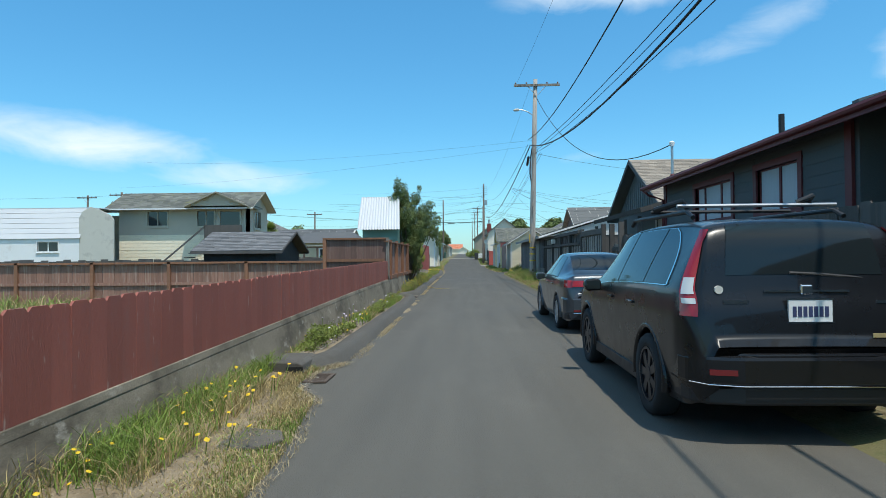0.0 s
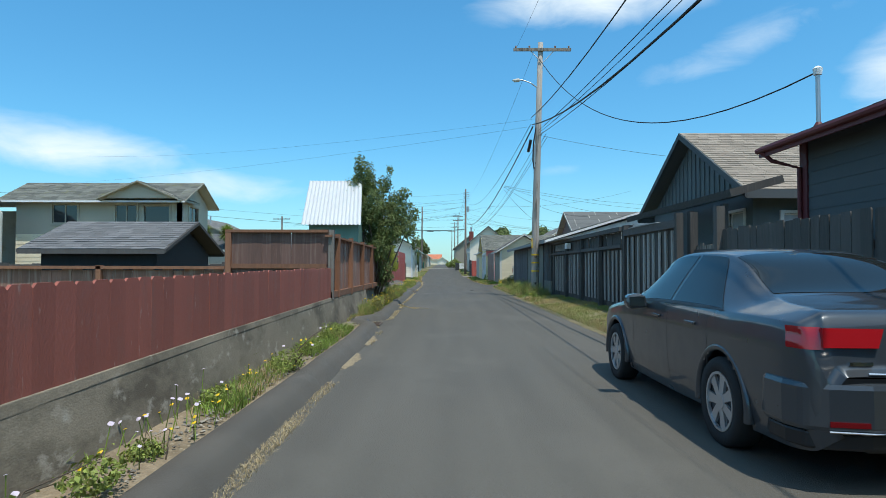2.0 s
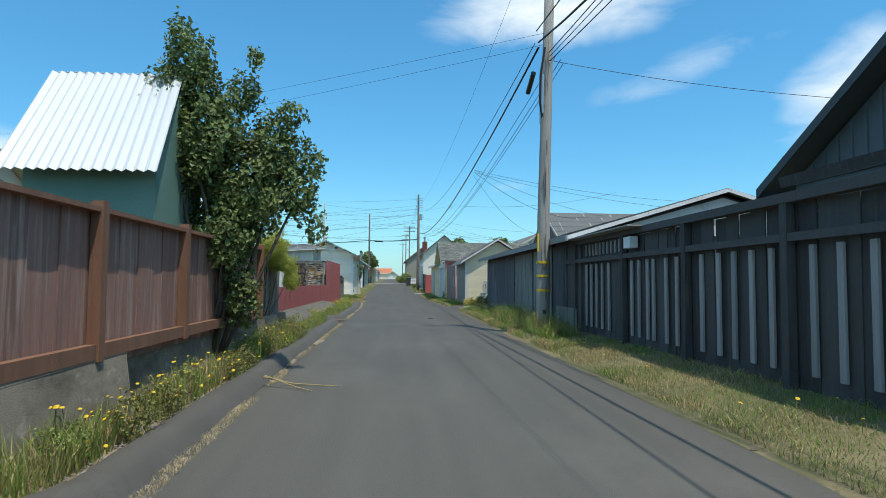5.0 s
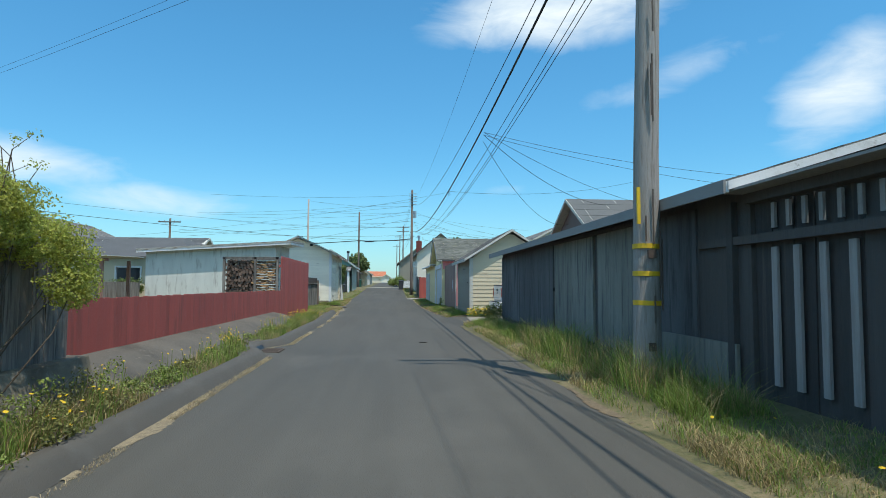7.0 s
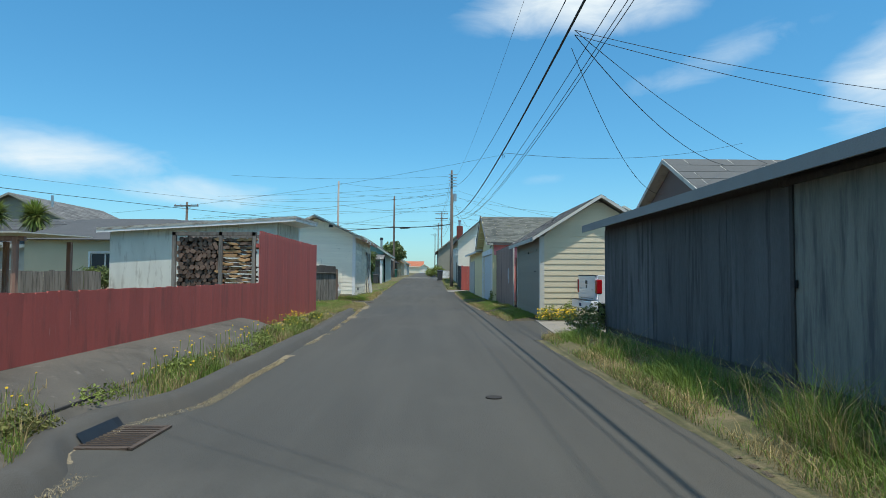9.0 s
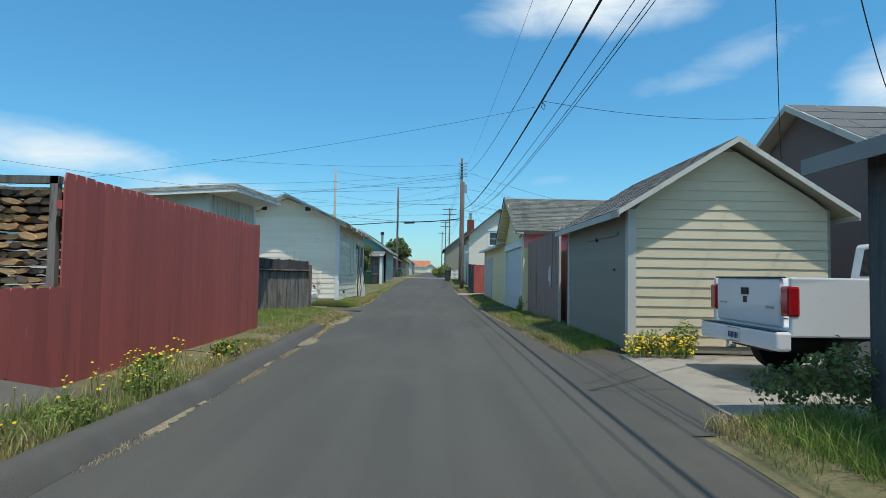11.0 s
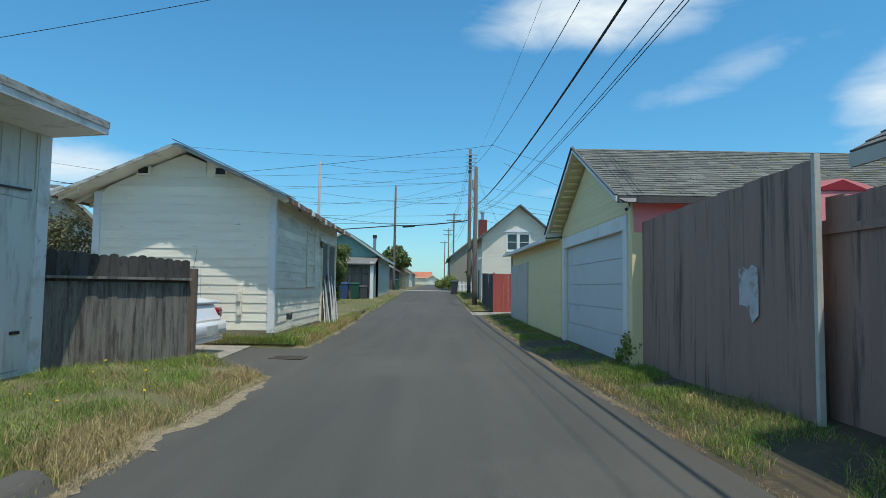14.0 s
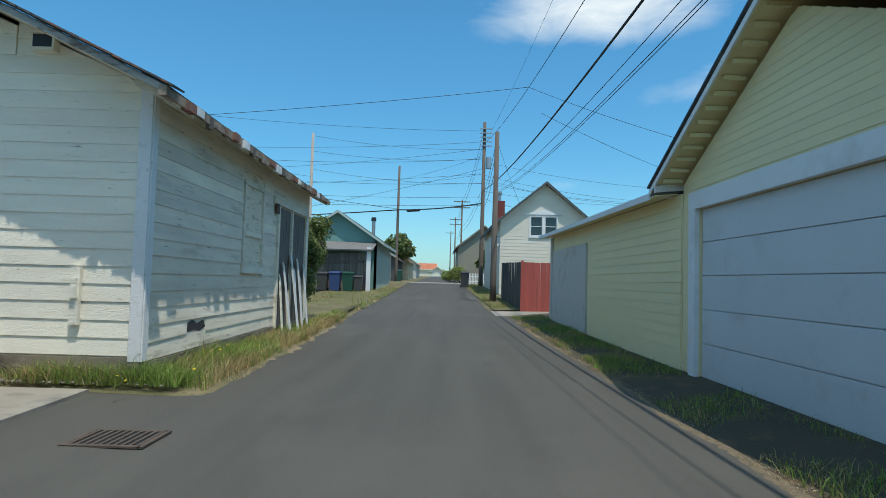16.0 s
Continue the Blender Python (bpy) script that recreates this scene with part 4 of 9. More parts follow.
wall_bits(wb, "y", 38.0, 0.1, -17.6, -14.2, 4.75, top, breaks=(-15.9,))
part("porch_gable", wb, BEIGE, beige_house)
roof_pair(beige_house, "y", 37.7, 40.5, -17.95, 4.72, -15.9, 5.62, -13.85, 4.72, SHINGLE_GREEN, BEIGE, course=0.18, tab=0.4, verge_mat=TAN_GREY, fascia=0.05)
part("balcony", Bits().box(-16.6, -14.2, 37.6, 38.85, 2.3, 2.6).box(-16.6, -14.2, 37.6, 37.68, 2.6, 3.5), DARK_WOOD, beige_house)
for i in range(9):
    part("step", Bits().box(-19.4 + 0.3 * i, -19.1 + 0.3 * i, 37.6, 38.6, 0.2 + 0.25 * i, 0.26 + 0.25 * i), DARK_WOOD, beige_house)
part("stair_rail", Bits().slab((-19.4, 37.6, 1.15), (-16.6, 37.6, 3.45), (-16.6, 37.65, 3.45), (-19.4, 37.65, 1.15), 0.1), DARK_WOOD, beige_house)

carport = thing("metal_garage", (-26, 37, -0.2), "white sheet-metal garage with a rounded roof", "garage")
prof = [(-23.6, -0.2), (-23.6, 3.9), (-23.4, 4.3), (-22.9, 4.6), (-22.4, 4.45), (-21.7, 4.1), (-21.45, 3.8), (-21.45, -0.2)]
part("end_wall", Bits().prism(prof, "y", 36.0, 36.08), PALE_GREY, carport)
wb = Walls()
wall_bits(wb, "y", 36.0, 0.08, -36, -23.6, -0.2, lambda u: 2.7, [(-26.2, -24.9, 1.9, 2.5)])
part("side_wall", wb, WHITE, carport)
window(carport, "y", 36.0, -1, -26.2, -24.9, 1.9, 2.5, WHITE, GLASS, 0.05, bars=(-25.55,))
for i in range(6):
    z = 2.7 + i * 0.32
    part("roof_panel", Bits().slab((-36, 35.9 + i * 0.12, z), (-23.5, 35.9 + i * 0.12, z), (-23.5, 36.02 + i * 0.12, z + 0.3), (-36, 36.02 + i * 0.12, z + 0.3), 0.03), TIN, carport)
part("roof_top", Bits().slab((-36, 36.6, 4.62), (-23.5, 36.6, 4.62), (-21.5, 44, 4.9), (-36, 44, 4.9), 0.05), TIN, carport)
part("back_wall", Bits().box(-36, -21.45, 43.8, 43.9, -0.2, 4.6), WHITE, carport)

# long low white building with a flat roof
flat_shed = thing("garage", (-8.3, 58, 0.1), "low pale grey garage with a wide flat roof overhang", "garage")
wb = Walls()


def flat_top(u):
    return 2.98 + (u + 11.5) * 0.066


wall_bits(wb, "y", 56.55, 0.15, -11.5, -5.37, 0.0, flat_top)
wall_bits(wb, "y", 60.44, -0.15, -11.5, -5.37, 0.0, flat_top)
wall_bits(wb, "x", -5.37, -0.15, 56.7, 60.29, 0.0, lambda u: flat_top(-5.37), [(57.0, 60.02, 0.2, 2.46)])
wall_bits(wb, "x", -11.5, 0.15, 56.7, 60.29, 0.0, lambda u: 2.98)
FLAT_PAINT = surf("pale_grey_green_paint", (0.63, 0.64, 0.58), 0.75, var=0.14, scale=1.0, grain=40, bump=0.2, stretch=(4, 4, 0.7), stain=(0.42, 0.41, 0.36), stain_amount=0.3, stain_scale=1.6)
part("wall", wb, FLAT_PAINT, flat_shed)
rf = Bits()
rf.slab((-11.8, 56.2, 3.03), (-4.6, 56.2, 3.5), (-4.6, 60.45, 3.65), (-11.8, 60.45, 3.18), 0.05)
part("roof", rf, TAR, flat_shed)
FASCIA_WORN = surf("worn_grey_fascia", (0.4, 0.39, 0.35), 0.85, var=0.35, scale=3, grain=30, bump=0.4, stretch=(1, 1, 4), stain=(0.17, 0.14, 0.11), stain_amount=0.4, stain_scale=4)
for lo, hi, out, mat in ((0.0, 0.09, 0.02, WHITE_OLD), (0.09, 0.185, 0.035, FASCIA_WORN)):
    part("fascia", Bits().slab((-11.82, 56.2 - out, 2.85 + hi), (-4.58, 56.2 - out, 3.31 + hi), (-4.58, 56.2, 3.31 + hi), (-11.82, 56.2, 2.85 + hi), hi - lo), mat, flat_shed)
    part("fascia", Bits().slab((-4.6, 56.2, 3.31 + hi), (-4.6 + out, 56.2, 3.31 + hi), (-4.6 + out, 60.47, 3.45 + hi), (-4.6, 60.47, 3.45 + hi), hi - lo), mat, flat_shed)
part("fascia", Bits().slab((-11.8, 60.45, 3.16), (-4.6, 60.45, 3.63), (-4.6, 60.47, 3.63), (-11.8, 60.47, 3.16), 0.18), WHITE_OLD, flat_shed)
part("soffit", Bits().slab((-5.37, 56.22, 3.3), (-4.61, 56.22, 3.34), (-4.61, 60.44, 3.48), (-5.37, 60.44, 3.41), 0.02), WHITE_OLD, flat_shed)
for i, y in enumerate((57.02, 58.53)):
    dr = part("door", Bits().box(-5.4, -5.36, y, y + 1.48, 0.21, 2.45), FLAT_PAINT, flat_shed)
    part("hinge", Bits().box(-5.36, -5.345, (y + 0.02 if i == 0 else y + 1.28), (y + 0.2 if i == 0 else y + 1.46), 0.68, 0.72), BLACK, dr)
    part("door_board", Bits().box(-5.36, -5.345, y + (1.36 if i == 0 else 0.02), y + (1.46 if i == 0 else 0.12), 0.22, 2.38), WHITE_OLD, dr)
part("latch", Bits().box(-5.345, -5.31, 58.5, 58.68, 1.69, 1.72).box(-5.345, -5.3, 58.55, 58.6, 1.63, 1.74), BLACK, flat_shed, "black latch")
part("door_track", Bits().slab((-5.36, 57.0, 2.46), (-5.33, 57.0, 2.46), (-5.33, 60.05, 2.595), (-5.36, 60.05, 2.595), 0.025), BLACK, flat_shed, "dark slanting door track")
for i in range(11):
    y = 56.8 + i * 0.335
    part("batten", Bits().box(-5.37, -5.355, y, y + 0.04, 2.62, 3.4), FLAT_PAINT, flat_shed)
part("corner_board", Bits().box(-5.375, -5.35, 60.2, 60.45, 0.1, 3.41), WHITE_OLD, flat_shed)
part("notice", Bits().box(-5.36, -5.35, 58.02, 58.12, 1.78, 1.92), RED_BRIGHT, flat_shed, "small faded red notice")

EDGE_WOOD = surf("rotten_edge_wood", (0.3, 0.24, 0.18), 0.9, var=0.4, scale=3, grain=30, bump=0.4, stain=(0.12, 0.07, 0.05), stain_amount=0.45, stain_scale=4)
# cream garage with peeling boards
barn = thing("garage", (-5.6, 69.8, 0.2), "old cream clapboard garage with peeling paint", "garage")
top, span = tent(-5.65, 1.95, 2.1, 3.42, 3.42, 4.32)
wb = Walls()
bw = [(-3.62, 69.2, 1.25, 2.6)]
wall_bits(wb, "y", 65.62, 0.1, -7.6, -3.57, 0.15, top, breaks=(-5.65,))
wall_bits(wb, "y", 73.9, 0.1, -7.6, -3.57, 0.15, top, breaks=(-5.65,))
wall_bits(wb, "x", -3.57, -0.1, 65.72, 73.9, 0.15, lambda u: 3.4)
wall_bits(wb, "x", -7.6, 0.1, 65.72, 73.9, 0.15, lambda u: 3.4)
part("wall", wb, CREAM_WORN, barn)
siding(barn, "y", 65.62, -1, -7.5, -3.66, 0.36, 4.2, lambda z: (max(span(z)[0], -7.5), min(span(z)[1], -3.66)), BARN_CREAM, step=0.2, sag=0.006, lap=0.02, openings=[(-6.06, -5.15, 3.76, 4.4)])
siding(barn, "x", -3.57, 1, 65.72, 70.7, 0.3, 3.4, lambda z: (65.72, 70.7), BARN_WORN, step=0.2, openings=[(68.9, 70.1, 1.35, 2.95), (66.85, 67.5, 0.52, 0.68)], sag=0.014, lap=0.02)
siding(barn, "x", -3.57, 1, 70.7, 73.9, 0.3, 3.4, lambda z: (70.7, 73.9), BARN_WORN, step=0.2, openings=[(71.0, 73.6, 0.2, 2.75)], sag=0.014, lap=0.02)
part("corner_board", Bits().box(-3.68, -3.54, 65.575, 65.63, 0.3, 3.42), WHITE_OLD, barn)
part("corner_board", Bits().box(-3.575, -3.525, 65.6, 65.72, 0.3, 3.42), WHITE_OLD, barn)
part("corner_board", Bits().box(-7.64, -7.48, 65.575, 65.63, 0.3, 3.42), WHITE_OLD, barn)
part("footing", Bits().box(-7.6, -3.55, 65.58, 65.7, 0.05, 0.34), WALL_CONCRETE, barn)
part("footing", Bits().box(-3.6, -3.53, 65.7, 73.9, 0.05, 0.28), WALL_CONCRETE, barn)
part("patch_panel", Bits().prism([(-6.05, 3.77), (-5.16, 3.77), (-5.16, 4.1), (-5.65, 4.29), (-6.05, 4.12)], "y", 65.59, 65.62), BARN_CREAM, barn)
part("hole", Bits().prism([(66.86, 0.52), (67.1, 0.54), (67.3, 0.51), (67.49, 0.55), (67.42, 0.66), (67.2, 0.62), (67.02, 0.68), (66.9, 0.64)], "x", -3.566, -3.56), BLACK_PLANK, barn, "rotted dark hole in the boards")
window(barn, "x", -3.57, 1, 69.0, 70.0, 1.45, 2.85, BARN_WORN, BARN_WORN, 0.08)
part("window_batten", Bits().box(-3.56, -3.535, 69.05, 69.95, 1.98, 2.06), BARN_WORN, barn)
part("door", Bits().box(-3.6, -3.555, 71.05, 73.55, 0.25, 2.72), GREY_WOOD, barn)
for y in (71.0, 72.1, 73.5):
    part("door_post", Bits().box(-3.56, -3.51, y, y + 0.11, 0.25, 2.8), BARN_WORN, barn)
part("door_head", Bits().box(-3.56, -3.505, 70.7, 73.7, 2.75, 2.88), BARN_WORN, barn)
part("hinge", Bits().box(-3.52, -3.49, 70.78, 70.98, 2.55, 2.75), RUSTY, barn)
rng = random.Random(21)
for i in range(22):
    y = 65.0 + i * 0.42 + rng.uniform(-0.1, 0.1)
    part("eave_scrap", Bits().box(-3.18, -3.11 + rng.uniform(-0.02, 0.03), y, y + rng.uniform(0.1, 0.36), 3.18 - rng.uniform(0.0, 0.06), 3.25 + rng.uniform(0.0, 0.03)), (EDGE_WOOD, MOSS_RUST, WHITE_OLD, POLE_DARK)[i % 4], barn)
for i in range(34):
    k = (i + rng.uniform(-0.3, 0.3)) / 33
    x, z = -3.12 - 2.45 * k, 3.25 + 1.15 * k
    w = rng.uniform(0.05, 0.11)
    part("rake_scrap", Bits().slab((x + w, 64.9 + rng.uniform(-0.03, 0.03), z - w * 0.48 + 0.035), (x + w, 65.2, z - w * 0.48 + 0.045), (x - w, 65.2, z + w * 0.48 + 0.045), (x - w, 64.9 + rng.uniform(-0.03, 0.03), z + w * 0.48 + 0.035), -0.02), MOSS_RUST if (i % 3 and k < 0.5) else SHINGLE_DARK, barn)
for y, w, lean, h in ((71.1, 0.1, 0.12, 1.25), (71.35, 0.12, 0.22, 1.5), (71.6, 0.09, 0.1, 1.15), (71.95, 0.13, 0.24, 1.72), (72.3, 0.1, 0.14, 1.4), (72.55, 0.12, 0.2, 1.62), (72.9, 0.1, 0.1, 1.2), (73.2, 0.12, 0.16, 1.5)):
    part("loose_board", Bits().slab((-3.5 + lean, y, 0.12), (-3.5 + lean, y + w, 0.12), (-3.49, y + w + 0.06, h), (-3.49, y + 0.03, h + 0.1), 0.02), WHITE_OLD if h > 1.3 else BARN_WORN, barn)
for x in (-6.53, -4.8):
    part("vent", Bits().box(x - 0.11, x + 0.11, 65.5, 65.6, 3.83, 3.98), BLACK, barn)
    part("vent_frame", Bits().box(x - 0.14, x + 0.14, 65.49, 65.6, 3.79, 3.83), BARN_CREAM, barn)
    part("vent_hood", Bits().box(x - 0.14, x + 0.14, 65.46, 65.6, 3.98, 4.01), BARN_CREAM, barn)
    part("vent_cheek", Bits().box(x - 0.14, x - 0.11, 65.5, 65.6, 3.83, 3.98).box(x + 0.11, x + 0.14, 65.5, 65.6, 3.83, 3.98), BARN_CREAM, barn)
part("latch_board", Bits().box(-4.34, -4.24, 65.54, 65.59, 0.7, 1.35), BARN_CREAM, barn)
part("latch_board", Bits().box(-4.32, -4.26, 65.5, 65.54, 1.0, 1.22), BARN_CREAM, barn)
part("loose_cable", Bits().tube([(-5.28, 65.57, 2.15), (-5.3, 65.55, 1.9), (-5.36, 65.55, 1.65), (-5.41, 65.56, 1.42)], 0.004, 5), CABLE, barn)
roof_pair(barn, "y", 64.98, 74.4, -8.2, 3.28, -5.6, 4.42, -3.14, 3.27, SHINGLE, BARN_WORN, course=0.17, verge_mat=FASCIA_WORN, rafters=0.6, fascia=0.05, eave_mat=EDGE_WOOD)

# ---- east side: houses ----
maroon_house = thing("house", (9, 9.5, 0.1), "dark slate house with maroon trim and eaves", "house")
mw = [(12.85, 14.85, 2.15, 2.95), (10.3, 11.75, 2.15, 2.95)]
wb = Walls()
wall_bits(wb, "x", 5.4, 0.15, 8.9, 17.1, 0.0, lambda u: 3.45, mw)
wall_bits(wb, "x", 6.6, 0.15, 5.2, 8.9, 0.0, lambda u: 3.8)
wall_bits(wb, "y", 8.9, -0.15, 5.4, 6.6, 0.0, lambda u: 3.4 + (u - 4.9) * 0.3)
wall_bits(wb, "x", 5.4, 0.15, -4, 5.2, 0.0, lambda u: 3.45)
top2 = lambda u: 3.35 + (u - 4.9) * 0.3 if u < 9 else 4.58 - (u - 9) * 0.3
wall_bits(wb, "y", 17.1, -0.15, 5.4, 13, 0.0, top2, breaks=(9,))
part("wall", wb, SLATE_BLUE, maroon_house)
siding(maroon_house, "x", 5.4, -1, 8.9, 17.1, 0.4, 3.35, lambda z: (8.9, 17.1), SLATE_BLUE, step=0.2, openings=[(o[0] - 0.1, o[1] + 0.1, o[2] - 0.1, o[3] + 0.1) for o in mw])
window(maroon_house, "x", 5.4, -1, *mw[0], TRIM_RED, CURTAIN, 0.12, bars=(13.5, 14.4))
window(maroon_house, "x", 5.4, -1, *mw[1], TRIM_RED, CURTAIN, 0.12, bars=(11.0,))
part("corner_board", Bits().box(5.36, 5.4, 16.95, 17.14, 0.1, 3.4), TRIM_RED, maroon_house)
part("corner_board", Bits().box(5.34, 5.39, 8.84, 9.0, 0.1, 3.4), TRIM_RED, maroon_house)
part("porch_post", Bits().box(5.3, 5.42, 5.2, 5.32, 0.1, 3.35), TRIM_RED, maroon_house)
roof_pair(maroon_house, "y", -4.5, 17.5, 4.9, 3.3, 9.0, 4.6, 13.4, 3.3, SHINGLE_DARK, TRIM_RED, course=0.3, tab=0.6, verge_mat=TRIM_RED, fascia=0.12)
part("gutter", Bits().tube([(4.86, -4.5, 3.24), (4.86, 17.5, 3.24)], 0.05, 8), TRIM_RED, maroon_house)
part("downpipe", Bits().tube([(4.86, 17.35, 3.2), (5.0, 17.3, 3.05), (5.33, 17.1, 2.9), (5.33, 17.1, 0.2)], 0.035, 8), TRIM_RED, maroon_house)
part("flue", Bits().tube([(6.6, 13.2, 3.7), (6.6, 13.2, 4.35)], 0.06, 10), BLACK, maroon_house)
mast = thing("service_mast", (5.53, 16.9, 3.5), "steel electric service mast with a weatherhead", "mast")
part("pipe", Bits().tube([(5.53, 16.9, 3.4), (5.53, 16.9, 4.4)], 0.035, 10), STEEL, mast)
part("weatherhead", Bits().tube([(5.53, 16.9, 4.36), (5.53, 16.9, 4.46), (5.53, 16.9, 4.5)], [0.06, 0.075, 0.03], 10), WHITE, mast)
part("flashing", Bits().tube([(5.53, 16.9, 3.45), (5.53, 16.9, 3.6)], [0.12, 0.04], 10), TRIM_RED, mast)

gable_house = thing("house", (11, 25.4, 0.2), "grey-blue board house with a tan shingle gable roof", "house")
top, span = tent(25.45, 3.5, 3.45, 3.2, 3.2, 5.15)
ghw = [(22.4, 23.2, 1.6, 2.7)]
wb = Walls()
wall_bits(wb, "x", 7.05, 0.15, 21.95, 28.9, 0.1, top, ghw, breaks=(25.45,))
wall_bits(wb, "x", 16, 0.15, 21.95, 28.9, 0.1, top, breaks=(25.45,))
sw = [(7.75, 8.5, 1.5, 2.6), (9.8, 10.6, 1.5, 2.6)]
wall_bits(wb, "y", 21.95, 0.15, 7.2, 16, 0.1, lambda u: 3.1, sw)
wall_bits(wb, "y", 28.75, 0.15, 7.2, 16, 0.1, lambda u: 3.1)
part("wall", wb, HOUSE_BLUE, gable_house)
for i in range(22):
    y = 22.2 + i * 0.31
    zt = min(top(y), top(y + 0.03)) - 0.05
    if zt > 3.3:
        part("batten", Bits().box(7.02, 7.05, y, y + 0.04, 3.25, zt), HOUSE_BLUE, gable_house)
part("band_board", Bits().box(7.0, 7.05, 21.95, 28.9, 3.12, 3.25), HOUSE_BLUE, gable_house)
window(gable_house, "x", 7.05, -1, *ghw[0], WHITE, CURTAIN, 0.07)
for o in sw:
    window(gable_house, "y", 21.95, -1, *o, WHITE, CURTAIN, 0.08)
part("corner_board", Bits().box(7.0, 7.06, 21.9, 22.05, 0.1, 3.1), HOUSE_BLUE, gable_house)
roof_pair(gable_house, "x", 6.62, 16.4, 21.45, 3.12, 25.45, 5.32, 29.4, 3.12, SHINGLE_TAN, HOUSE_BLUE, course=0.16, tab=0.33, verge_mat=SLATE_BLUE, fascia=0.16)

roof3 = thing("house", (13, 56.6, 0.1), "brown house with a plain grey gable roof", "house")
top, span = tent(56.6, 3.6, 3.6, 3.75, 3.75, 5.62)
wb = Walls()
wall_bits(wb, "x", 9.6, 0.15, 53.0, 60.2, 0.0, top, breaks=(56.6,))
wall_bits(wb, "y", 53.0, 0.15, 9.75, 18, 0.0, lambda u: 3.5)
wall_bits(wb, "y", 60.05, 0.15, 9.75, 18, 0.0, lambda u: 3.5)
wall_bits(wb, "x", 18, 0.15, 53.0, 60.2, 0.0, top, breaks=(56.6,))
part("wall", wb, surf("dusky_brown_paint", (0.17, 0.125, 0.11), 0.8, var=0.15, scale=1.5, grain=40, bump=0.15), roof3)
roof_pair(roof3, "x", 9.2, 18.4, 52.5, 3.65, 56.6, 5.82, 60.7, 3.65, SHINGLE_PLAIN, PALE_GREY, course=0.7, tab=1.6)

# long shed
long_shed = thing("shed", (6, 39.4, 0.1), "long low grey board shed with a shallow gable roof", "shed")
top, span = tent(7.5, 3.45, 3.45, 2.42, 2.42, 3.42)
wb = Walls()
wall_bits(wb, "x", 4.05, 0.1, 32.2, 46.4, 0.05, lambda u: 2.4)
wall_bits(wb, "y", 46.4, 0.1, 4.05, 10.9, 0.05, top, breaks=(7.5,))
wall_bits(wb, "x", 10.9, 0.1, 32.3, 46.4, 0.05, lambda u: 2.4)
wall_bits(wb, "y", 32.2, 0.1, 4.15, 10.9, 0.05, top, breaks=(7.5,))
part("wall", wb, DARK_WOOD, long_shed)
part("gable_face", Bits().prism([(4.3, 2.45), (7.5, 3.36), (10.7, 2.45)], "y", 32.17, 32.2), WHITE_OLD, long_shed)
for y, y2, light in ((33.3, 34.6, 0), (34.6, 35.7, 1), (35.7, 36.85, 1), (37.1, 38.45, 1), (38.45, 39.83, 1), (39.83, 41.2, 0), (41.2, 42.4, 0), (42.4, 43.7, 0), (43.7, 45.0, 0), (45.0, 46.45, 0)):
    part("panel", Bits().box(4.005 if light else 4.02, 4.05, y + 0.004, y2 - 0.004, 0.3, 2.28), BARN_WOOD if light else BARN_DARK, long_shed)
for y in (34.62, 39.8):
    part("batten", Bits().box(3.985, 4.02, y - 0.03, y + 0.03, 0.3, 2.3), DARK_WOOD, long_shed)
part("door_track", Bits().box(3.97, 4.03, 34.5, 40.0, 2.26, 2.32), DARK_WOOD, long_shed)
part("door_latch", Bits().box(3.96, 4.0, 39.72, 39.78, 1.22, 1.3), BLACK, long_shed)
roof_pair(long_shed, "y", 31.95, 46.75, 3.66, 2.4, 7.5, 3.56, 11.3, 2.4, TAR, BARN_WOOD, course=0.6, tab=1.2, fascia=0.07, verge_mat=WHITE_OLD)
part("eave_trim", Bits().box(3.62, 3.645, 31.95, 46.75, 2.27, 2.41), surf("grey_fascia", (0.27, 0.27, 0.26), 0.8, var=0.15), long_shed)

slat_shed = thing("slat_screen", (4.1, 27.6, 0.1), "dark timber screen wall with pale upright slats", "screen")
slat = unit_board("slat", SLAT_WOOD, 0.085, 0.03, 1.0)
board_fence(slat_shed, 22.58, 32.2, 4.12, 0.12, 2.2, DARK_WOOD, w=0.28, gap=0.004)
for y in (24.7, 27.03, 29.5, 32.5):
    part("post", Bits().box(3.98, 4.08, y - 0.06, y + 0.06, 0.1, 2.25), DARK_WOOD, slat_shed)
part("rail", Bits().box(3.99, 4.07, 22.58, 33.2, 1.78, 1.87), DARK_WOOD, slat_shed)
part("top_beam", Bits().box(3.97, 4.12, 22.58, 32.2, 2.2, 2.31), DARK_WOOD, slat_shed)
part("cap", Bits().box(3.72, 4.1, 28.5, 32.2, 2.3, 2.325), SLAT_WOOD, slat_shed)
for y in (22.76, 23.16, 23.53, 23.95, 24.35, 25.05, 25.44, 25.83, 26.2, 26.65, 27.41, 27.78, 28.26, 28.5, 28.87, 29.2, 30.4, 30.8, 31.15, 31.5, 31.83):
    piece("slat", slat, slat_shed, (4.07, y, 0.37), 0, (1, 1, 1.36))
for i in range(10):
    piece("slat", slat, slat_shed, (4.07, 29.8 + i * 0.226, 1.92), 0, (1, 0.6, 0.25))
part("patch_panel", Bits().box(3.985, 4.02, 32.4, 34.2, 0.1, 0.72), BARN_WOOD, slat_shed)
part("box", Bits().box(3.9, 4.05, 28.85, 29.15, 1.95, 2.15), WHITE, slat_shed)

